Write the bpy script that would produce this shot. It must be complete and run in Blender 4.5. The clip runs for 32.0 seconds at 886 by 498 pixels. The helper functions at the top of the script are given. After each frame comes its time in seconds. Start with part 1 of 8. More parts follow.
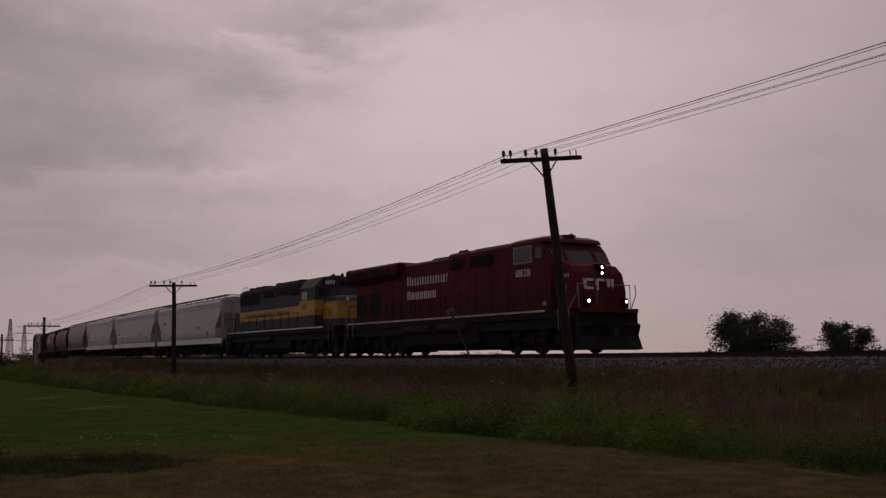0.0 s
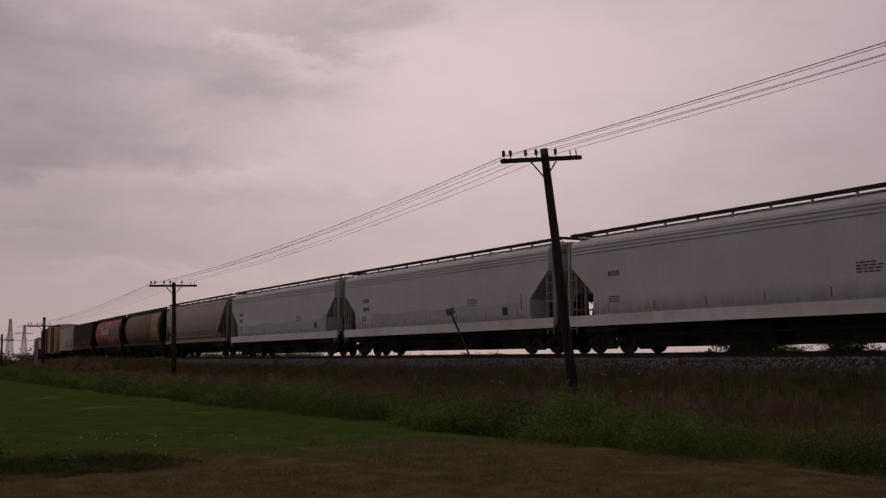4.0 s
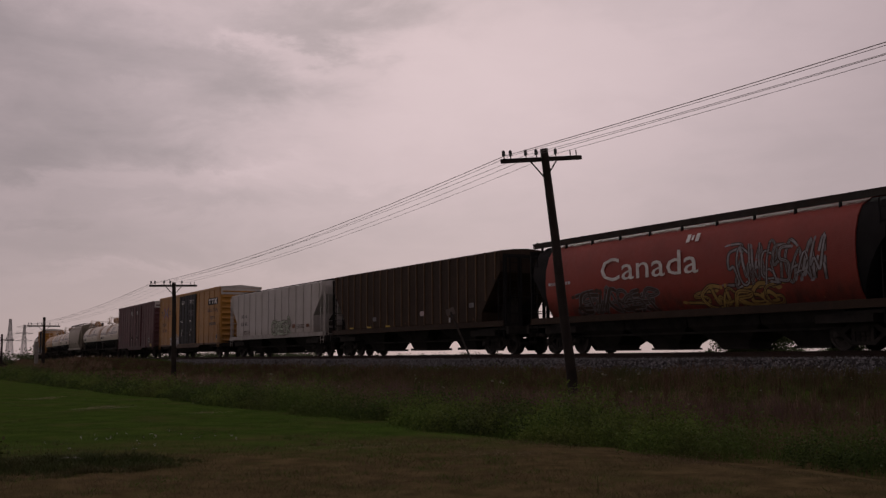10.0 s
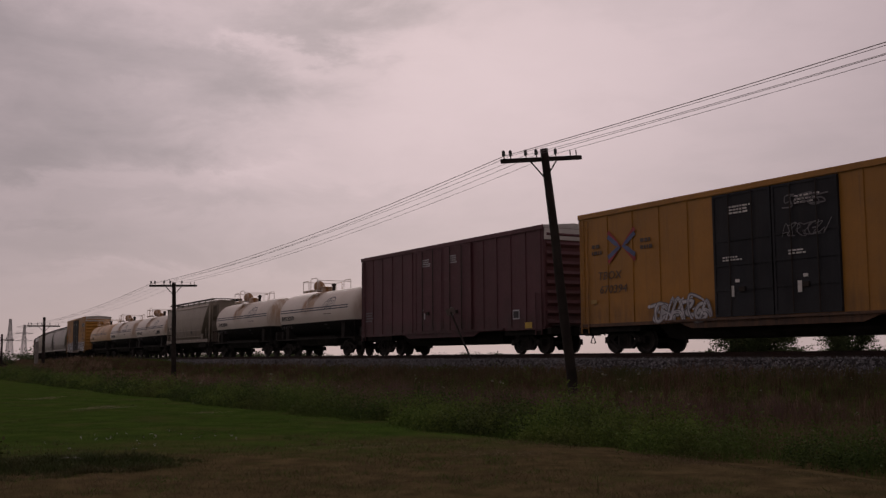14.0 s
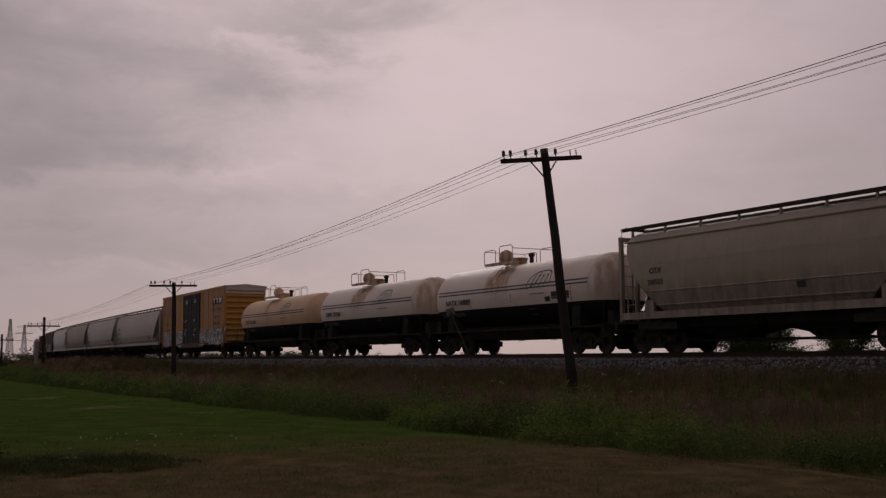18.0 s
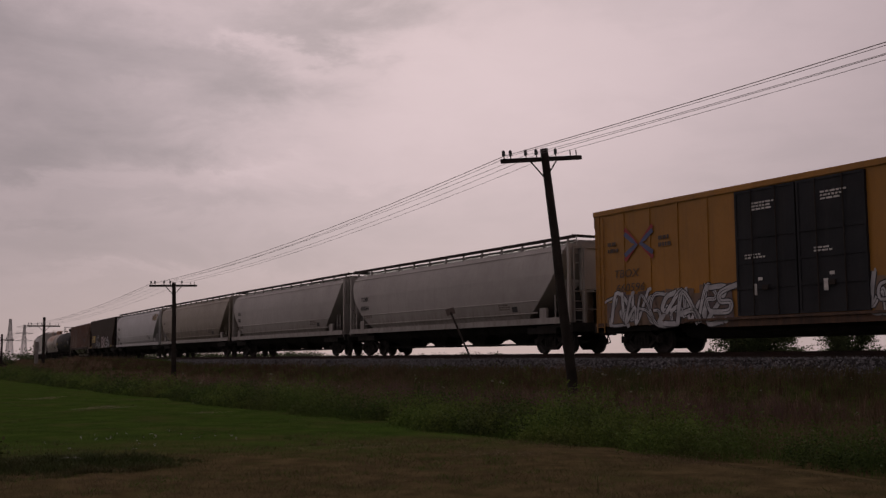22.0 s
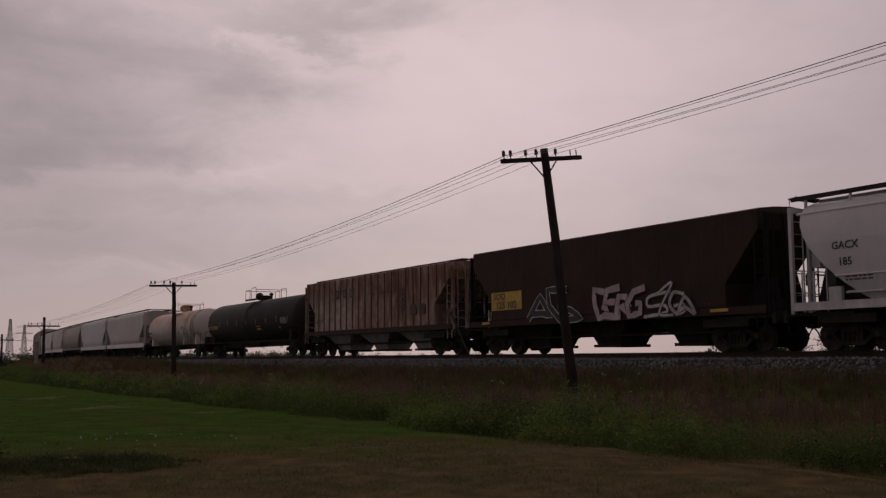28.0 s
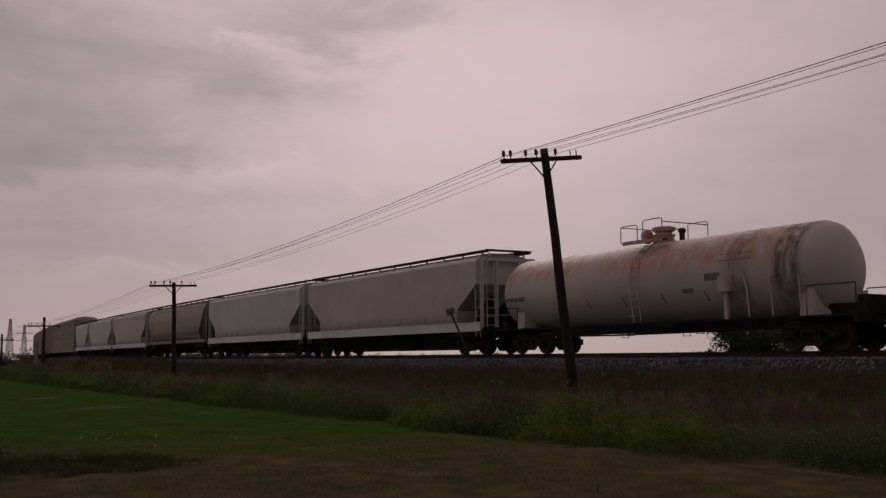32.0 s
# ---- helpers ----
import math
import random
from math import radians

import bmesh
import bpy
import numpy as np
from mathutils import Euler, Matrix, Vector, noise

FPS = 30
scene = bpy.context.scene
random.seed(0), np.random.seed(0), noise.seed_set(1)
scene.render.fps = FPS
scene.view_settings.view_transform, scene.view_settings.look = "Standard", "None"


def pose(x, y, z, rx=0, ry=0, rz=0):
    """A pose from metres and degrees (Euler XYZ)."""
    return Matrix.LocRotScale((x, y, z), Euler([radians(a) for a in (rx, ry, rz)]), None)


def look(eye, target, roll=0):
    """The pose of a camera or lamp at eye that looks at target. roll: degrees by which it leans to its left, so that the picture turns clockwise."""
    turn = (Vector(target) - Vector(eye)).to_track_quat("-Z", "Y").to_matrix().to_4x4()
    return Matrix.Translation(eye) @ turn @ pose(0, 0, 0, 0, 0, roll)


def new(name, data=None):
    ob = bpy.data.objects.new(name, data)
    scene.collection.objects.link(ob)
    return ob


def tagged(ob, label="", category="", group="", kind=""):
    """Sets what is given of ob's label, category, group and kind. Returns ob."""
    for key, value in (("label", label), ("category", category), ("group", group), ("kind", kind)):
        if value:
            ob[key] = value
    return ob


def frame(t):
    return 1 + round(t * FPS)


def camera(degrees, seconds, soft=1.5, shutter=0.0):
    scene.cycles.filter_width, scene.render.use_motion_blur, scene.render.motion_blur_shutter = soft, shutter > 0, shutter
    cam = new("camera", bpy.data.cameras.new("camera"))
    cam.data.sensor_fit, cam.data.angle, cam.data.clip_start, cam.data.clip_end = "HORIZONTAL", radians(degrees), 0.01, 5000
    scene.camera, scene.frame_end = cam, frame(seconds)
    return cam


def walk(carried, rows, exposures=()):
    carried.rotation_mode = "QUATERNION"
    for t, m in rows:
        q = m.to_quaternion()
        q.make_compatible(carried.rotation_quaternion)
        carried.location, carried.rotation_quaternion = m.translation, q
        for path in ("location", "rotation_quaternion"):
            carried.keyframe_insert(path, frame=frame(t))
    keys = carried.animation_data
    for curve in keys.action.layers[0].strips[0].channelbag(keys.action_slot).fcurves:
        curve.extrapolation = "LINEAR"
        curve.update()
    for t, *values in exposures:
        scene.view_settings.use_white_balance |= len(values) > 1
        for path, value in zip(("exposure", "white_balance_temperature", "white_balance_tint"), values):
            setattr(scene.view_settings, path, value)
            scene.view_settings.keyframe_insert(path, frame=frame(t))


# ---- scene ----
import itertools

# ---------------------------------------------------------------- camera
EYE = 1.5
RAIL = 1.607
cam = camera(46.13, 32.0, soft=1.35)
CAM_POSE = look((0, 0, EYE), (0, math.cos(radians(5.92)), EYE + math.sin(radians(5.92))), roll=-0.38)
walk(cam, [(0.0, CAM_POSE), (32.0, CAM_POSE)], exposures=[(0.0, -0.20), (0.5, -0.15), (1.6, 0.0), (12.0, 0.0), (14.0, 0.06), (17.0, -0.10), (20.0, -0.10), (22.0, 0.03), (28.0, 0.0), (30.0, -0.04), (31.0, -0.09), (32.0, -0.09)])

# ---------------------------------------------------------------- world and light
SUN_AZ, SUN_EL = radians(0.0), radians(26.0)   # clockwise from +y
SUN_DIR = Vector((math.sin(SUN_AZ) * math.cos(SUN_EL), math.cos(SUN_AZ) * math.cos(SUN_EL), math.sin(SUN_EL)))


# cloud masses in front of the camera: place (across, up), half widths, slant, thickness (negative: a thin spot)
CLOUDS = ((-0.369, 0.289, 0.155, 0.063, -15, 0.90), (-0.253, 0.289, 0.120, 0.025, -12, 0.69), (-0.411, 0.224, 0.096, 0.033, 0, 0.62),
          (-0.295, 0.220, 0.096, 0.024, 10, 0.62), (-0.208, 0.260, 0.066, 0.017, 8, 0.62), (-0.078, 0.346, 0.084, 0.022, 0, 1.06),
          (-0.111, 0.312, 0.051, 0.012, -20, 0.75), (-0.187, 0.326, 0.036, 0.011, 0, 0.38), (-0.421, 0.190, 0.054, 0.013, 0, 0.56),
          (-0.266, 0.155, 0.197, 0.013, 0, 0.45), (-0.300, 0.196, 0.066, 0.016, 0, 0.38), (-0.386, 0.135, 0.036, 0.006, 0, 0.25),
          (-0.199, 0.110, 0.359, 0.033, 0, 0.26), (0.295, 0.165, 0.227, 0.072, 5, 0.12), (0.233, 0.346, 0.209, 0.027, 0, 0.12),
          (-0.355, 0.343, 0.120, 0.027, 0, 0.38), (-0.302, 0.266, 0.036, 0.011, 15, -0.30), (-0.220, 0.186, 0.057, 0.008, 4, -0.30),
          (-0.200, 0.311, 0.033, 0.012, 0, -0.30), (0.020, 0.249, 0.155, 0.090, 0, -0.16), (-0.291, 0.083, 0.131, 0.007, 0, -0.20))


def make_world():
    w = bpy.data.worlds.new("overcast_sky")
    scene.world = w
    w.use_nodes = True
    nt = w.node_tree
    nt.nodes.clear()
    N, L = nt.nodes.new, nt.links.new

    def math_node(op, a, b=None, clamp=False):
        m = N("ShaderNodeMath")
        m.operation, m.use_clamp = op, clamp
        for i, v in enumerate((a, b)):
            if v is None:
                continue
            if isinstance(v, (int, float)):
                m.inputs[i].default_value = v
            else:
                L(v, m.inputs[i])
        return m.outputs[0]

    co = N("ShaderNodeTexCoord").outputs["Generated"]
    # cloud deck: soft masses drawn out along the horizon, finer wisps slanting across them
    def layer(loc, rot, scale, sc, detail, rough, dist):
        mp = N("ShaderNodeMapping")
        mp.inputs["Location"].default_value, mp.inputs["Rotation"].default_value, mp.inputs["Scale"].default_value = loc, rot, scale
        L(co, mp.inputs[0])
        t = N("ShaderNodeTexNoise")
        t.inputs["Scale"].default_value, t.inputs["Detail"].default_value = sc, detail
        t.inputs["Roughness"].default_value, t.inputs["Distortion"].default_value = rough, dist
        L(mp.outputs[0], t.inputs["Vector"])
        return t.outputs[0]

    big = layer((0.7, 0.2, 0.4), (0, radians(8), 0), (1.0, 1.0, 2.3), 3.2, 5, 0.55, 0.35)
    fine = layer((0.1, 0.5, 0.9), (0, radians(-10), 0), (1.0, 1.0, 2.6), 9.0, 9, 0.60, 0.6)
    streak = layer((0.3, 0.1, 0.2), (0, radians(3), 0), (0.6, 0.6, 7.0), 5.0, 6, 0.5, 0.2)
    curl_x = layer((3.1, 1.7, 0.3), (0, 0, 0), (1.0, 1.0, 2.2), 8.0, 9, 0.66, 0.4)
    curl_z = layer((7.4, 2.9, 5.1), (0, 0, 0), (1.0, 1.0, 2.2), 8.0, 9, 0.66, 0.4)
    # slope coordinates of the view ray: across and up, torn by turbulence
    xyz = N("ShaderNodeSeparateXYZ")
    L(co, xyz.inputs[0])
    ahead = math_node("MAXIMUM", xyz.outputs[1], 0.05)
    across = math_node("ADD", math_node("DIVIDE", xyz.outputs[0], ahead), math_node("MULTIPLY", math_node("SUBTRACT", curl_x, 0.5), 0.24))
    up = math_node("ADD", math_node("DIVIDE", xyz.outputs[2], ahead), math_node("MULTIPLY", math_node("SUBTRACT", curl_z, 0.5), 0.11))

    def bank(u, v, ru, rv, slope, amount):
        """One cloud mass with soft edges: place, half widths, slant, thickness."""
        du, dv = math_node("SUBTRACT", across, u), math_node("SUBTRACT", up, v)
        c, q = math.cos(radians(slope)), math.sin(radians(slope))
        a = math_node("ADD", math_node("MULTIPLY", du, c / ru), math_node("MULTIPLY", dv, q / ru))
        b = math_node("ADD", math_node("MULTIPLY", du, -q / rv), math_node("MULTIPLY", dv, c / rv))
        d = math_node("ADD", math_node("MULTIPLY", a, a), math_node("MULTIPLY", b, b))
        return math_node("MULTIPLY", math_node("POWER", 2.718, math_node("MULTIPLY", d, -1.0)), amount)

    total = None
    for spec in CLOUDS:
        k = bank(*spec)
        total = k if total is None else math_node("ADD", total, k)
    rest = math_node("ADD", math_node("ADD", math_node("MULTIPLY", big, 0.40), math_node("MULTIPLY", fine, 0.42)), math_node("MULTIPLY", streak, 0.18))
    mr = N("ShaderNodeMapRange")
    mr.inputs["From Min"].default_value, mr.inputs["From Max"].default_value = 0.36, 0.62
    mr.inputs["To Min"].default_value, mr.inputs["To Max"].default_value = 0.45, 1.35
    L(rest, mr.inputs[0])
    thin = N("ShaderNodeMapRange")
    thin.interpolation_type = "SMOOTHSTEP"
    thin.inputs["From Min"].default_value, thin.inputs["From Max"].default_value, thin.inputs["To Max"].default_value = 0.44, 0.60, 0.11
    L(rest, thin.inputs[0])
    facing = N("ShaderNodeMapRange")
    facing.inputs["From Min"].default_value, facing.inputs["From Max"].default_value = 0.1, 0.5
    L(xyz.outputs[1], facing.inputs[0])
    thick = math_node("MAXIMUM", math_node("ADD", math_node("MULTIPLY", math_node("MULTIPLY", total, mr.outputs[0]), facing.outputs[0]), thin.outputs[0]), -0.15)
    # thick cloud levels off softly instead of filling in flat
    dark = math_node("SUBTRACT", 1.0, math_node("POWER", 2.718, math_node("MULTIPLY", thick, -1.05)))
    # glow of the hidden sun through the deck: a broad one and a brighter core
    sd = N("ShaderNodeVectorMath")
    sd.operation = "DOT_PRODUCT"
    L(co, sd.inputs[0])
    sd.inputs[1].default_value = SUN_DIR

    def glow_range(a, b, lo, hi):
        g = N("ShaderNodeMapRange")
        g.interpolation_type = "SMOOTHERSTEP"
        g.inputs["From Min"].default_value, g.inputs["From Max"].default_value = a, b
        g.inputs["To Min"].default_value, g.inputs["To Max"].default_value = lo, hi
        L(sd.outputs["Value"], g.inputs[0])
        return g.outputs[0]

    glow = math_node("ADD", glow_range(-0.5, 1.0, 0.29, 0.44), glow_range(0.86, 1.0, 0.0, 0.20))
    level = math_node("MULTIPLY", glow, math_node("SUBTRACT", 1.0, math_node("MULTIPLY", dark, 0.45)))
    tint = N("ShaderNodeMix")
    tint.data_type = "RGBA"
    tint.inputs["A"].default_value = (1.0, 0.785, 0.815, 1)
    tint.inputs["B"].default_value = (0.97, 0.80, 0.835, 1)
    L(dark, tint.inputs["Factor"])
    cloud = N("ShaderNodeVectorMath")
    cloud.operation = "SCALE"
    L(tint.outputs["Result"], cloud.inputs[0])
    L(level, cloud.inputs["Scale"])
    sky = N("ShaderNodeTexSky")
    sky.sky_type, sky.sun_disc = "NISHITA", False
    sky.sun_elevation, sky.sun_rotation = SUN_EL, SUN_AZ
    sks = N("ShaderNodeVectorMath")
    sks.operation = "SCALE"
    L(sky.outputs[0], sks.inputs[0])
    sks.inputs["Scale"].default_value = 0.05
    mix = N("ShaderNodeMix")
    mix.data_type = "RGBA"
    mix.inputs["Factor"].default_value = 0.93
    L(sks.outputs[0], mix.inputs["A"])
    L(cloud.outputs[0], mix.inputs["B"])
    bg = N("ShaderNodeBackground")
    L(mix.outputs["Result"], bg.inputs[0])
    bg.inputs[1].default_value = 1.0
    out = N("ShaderNodeOutputWorld")
    L(bg.outputs[0], out.inputs[0])


make_world()
sun = new("sun", bpy.data.lights.new("sun", "SUN"))
sun.data.energy, sun.data.angle, sun.data.color = 0.5, radians(25), (1.0, 0.92, 0.86)
sun.matrix_world = look((0, 0, 60), Vector((0, 0, 60)) - SUN_DIR)


# ---------------------------------------------------------------- materials
def material(name, color, rough=0.6, metal=0.0, vary=0.25, scale=1.5, dirt=0.0, dirt_color=(0.06, 0.045, 0.035),
             streak=0.0, streak_color=(0.12, 0.05, 0.025), bump=0.02, bump_scale=30.0, spec=0.4, island=False, obj=0.0, stains_and_shade=()):
    """Painted or natural surface with broad patches, fine grain, vertical runs and relief, in metres of the thing's own space."""
    m = bpy.data.materials.new(name)
    m.use_nodes = True
    nt = m.node_tree
    b = nt.nodes["Principled BSDF"]
    N, L = nt.nodes.new, nt.links.new
    co = N("ShaderNodeTexCoord").outputs["Object"]

    def noise_at(sc, detail, vec=co, rgh=0.55):
        t = N("ShaderNodeTexNoise")
        t.inputs["Scale"].default_value, t.inputs["Detail"].default_value, t.inputs["Roughness"].default_value = sc, detail, rgh
        L(vec, t.inputs["Vector"])
        return t.outputs[0]

    def mixed(fac, a, c, lo=None, hi=None, top=1.0):
        if lo is not None:
            r = N("ShaderNodeMapRange")
            r.inputs["From Min"].default_value, r.inputs["From Max"].default_value = lo, hi
            r.inputs["To Max"].default_value = top
            L(fac, r.inputs[0])
            fac = r.outputs[0]
        x = N("ShaderNodeMix")
        x.data_type = "RGBA"
        L(fac, x.inputs["Factor"])
        for k, v in (("A", a), ("B", c)):
            if isinstance(v, tuple):
                x.inputs[k].default_value = (*v, 1)
            else:
                L(v, x.inputs[k])
        return x.outputs["Result"]

    lo = tuple(c * (1 - vary) for c in color)
    hi = tuple(min(1.0, c * (1 + vary)) for c in color)
    broad = noise_at(scale, 5)
    col = mixed(broad, lo, hi, 0.3, 0.7)
    grain = noise_at(scale * 14, 4)
    col = mixed(grain, col, tuple(c * 0.72 for c in color), 0.5, 0.85, min(1.0, vary * 1.6))
    if streak:
        mp = N("ShaderNodeMapping")
        mp.inputs["Scale"].default_value = (3.2, 3.2, 0.22)
        L(co, mp.inputs[0])
        col = mixed(noise_at(1.6, 6, mp.outputs[0], 0.65), col, streak_color, 0.52, 0.70, streak)
    if dirt:
        col = mixed(noise_at(scale * 0.45, 7, co, 0.68), col, dirt_color, 0.42, 0.68, dirt)
    # soft-edged patches (x0, x1, z0, z1, colour, amount) broken into runs: rust, grime, painted shade
    if stains_and_shade:
        sxyz = N("ShaderNodeSeparateXYZ")
        L(co, sxyz.inputs[0])
        mp = N("ShaderNodeMapping")
        mp.inputs["Scale"].default_value = (2.6, 2.6, 0.45)
        L(co, mp.inputs[0])
        runs = noise_at(1.3, 6, mp.outputs[0], 0.62)

        def edge(axis, a, c):
            r = N("ShaderNodeMapRange")
            r.interpolation_type = "SMOOTHSTEP"
            r.inputs["From Min"].default_value, r.inputs["From Max"].default_value = a, c
            L(sxyz.outputs[axis], r.inputs[0])
            return r.outputs[0]

        def times(a, c):
            q = N("ShaderNodeMath")
            q.operation = "MULTIPLY"
            L(a, q.inputs[0])
            L(c, q.inputs[1])
            return q.outputs[0]

        for x0, x1, z0, z1, sc, amount in stains_and_shade:
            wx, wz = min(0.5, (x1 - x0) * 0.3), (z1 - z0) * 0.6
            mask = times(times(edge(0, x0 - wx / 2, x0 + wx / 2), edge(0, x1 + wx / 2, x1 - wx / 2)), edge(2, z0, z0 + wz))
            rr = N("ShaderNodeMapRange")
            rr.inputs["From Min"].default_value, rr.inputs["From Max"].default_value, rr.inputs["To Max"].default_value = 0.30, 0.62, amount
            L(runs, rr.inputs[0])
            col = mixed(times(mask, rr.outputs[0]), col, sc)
    if island or obj:
        src = N("ShaderNodeNewGeometry").outputs["Random Per Island"] if island else N("ShaderNodeObjectInfo").outputs["Random"]
        r = N("ShaderNodeMapRange")
        r.inputs["To Min"].default_value, r.inputs["To Max"].default_value = 0.65, 1.35
        L(src, r.inputs[0])
        s = N("ShaderNodeVectorMath")
        s.operation = "SCALE"
        L(col, s.inputs[0])
        L(r.outputs[0], s.inputs["Scale"])
        col = s.outputs[0]
    L(col, b.inputs["Base Color"])
    rr = N("ShaderNodeMapRange")
    rr.inputs["To Min"].default_value, rr.inputs["To Max"].default_value = max(0.02, rough - 0.12), min(1.0, rough + 0.15)
    L(grain, rr.inputs[0])
    L(rr.outputs[0], b.inputs["Roughness"])
    b.inputs["Metallic"].default_value = metal
    b.inputs["Specular IOR Level"].default_value = spec
    if bump:
        bp = N("ShaderNodeBump")
        bp.inputs["Strength"].default_value, bp.inputs["Distance"].default_value = 0.6, bump
        L(noise_at(bump_scale, 3), bp.inputs["Height"])
        L(bp.outputs[0], b.inputs["Normal"])
    return m


def glowing(name, color, strength):
    m = bpy.data.materials.new(name)
    m.use_nodes = True
    b = m.node_tree.nodes["Principled BSDF"]
    b.inputs["Emission Color"].default_value = (*color, 1)
    b.inputs["Emission Strength"].default_value = strength
    return m


def glass_material(name, color, rough=0.08):
    m = bpy.data.materials.new(name)
    m.use_nodes = True
    b = m.node_tree.nodes["Principled BSDF"]
    b.inputs["Base Color"].default_value = (*color, 1)
    b.inputs["Roughness"].default_value = rough
    b.inputs["Specular IOR Level"].default_value = 0.35
    return m


RUST = (0.13, 0.055, 0.028)
M_steel = material("worn_steel", (0.036, 0.033, 0.030), 0.8, 0.0, 0.35, 3, dirt=0.5, dirt_color=(0.05, 0.028, 0.02), spec=0.15)
M_wheel = material("wheel_steel", (0.045, 0.040, 0.037), 0.75, 0.0, 0.3, 4, spec=0.2)
M_frame = material("black_underframe", (0.023, 0.022, 0.0205), 0.85, 0.0, 0.4, 2.5, dirt=0.5, dirt_color=(0.036, 0.030, 0.025), spec=0.1)
M_black = material("black_paint", (0.012, 0.012, 0.0125), 0.7, 0.0, 0.35, 1.2, dirt=0.35, dirt_color=(0.022, 0.019, 0.017), spec=0.1)
M_white = material("white_lettering", (0.62, 0.61, 0.58), 0.6, 0.0, 0.2, 4, bump=0)
M_dark = material("dark_lettering", (0.03, 0.03, 0.032), 0.6, 0.0, 0.2, 4, bump=0)
M_rustmark = material("rust_mark", (0.16, 0.07, 0.04), 0.8, 0, 0.4, 4, bump=0)
M_glass = glass_material("cab_glass", (0.02, 0.023, 0.025))
M_rail = material("rail_steel", (0.035, 0.026, 0.022), 0.75, 0.0, 0.3, 2, dirt=0.6, dirt_color=(0.045, 0.022, 0.014), spec=0.15)
M_tie = material("creosoted_wood", (0.045, 0.036, 0.03), 0.85, 0.0, 0.4, 2, island=True)
M_pole = material("weathered_pole_wood", (0.030, 0.025, 0.022), 0.95, 0.0, 0.4, 1.2, streak=0.5, streak_color=(0.012, 0.010, 0.009), bump=0.03, spec=0.15)
M_wire = material("dull_copper_wire", (0.30, 0.275, 0.27), 0.6, 0.4, 0.2, 3, bump=0)
M_insul = glass_material("insulator_glass", (0.03, 0.04, 0.04), 0.15)


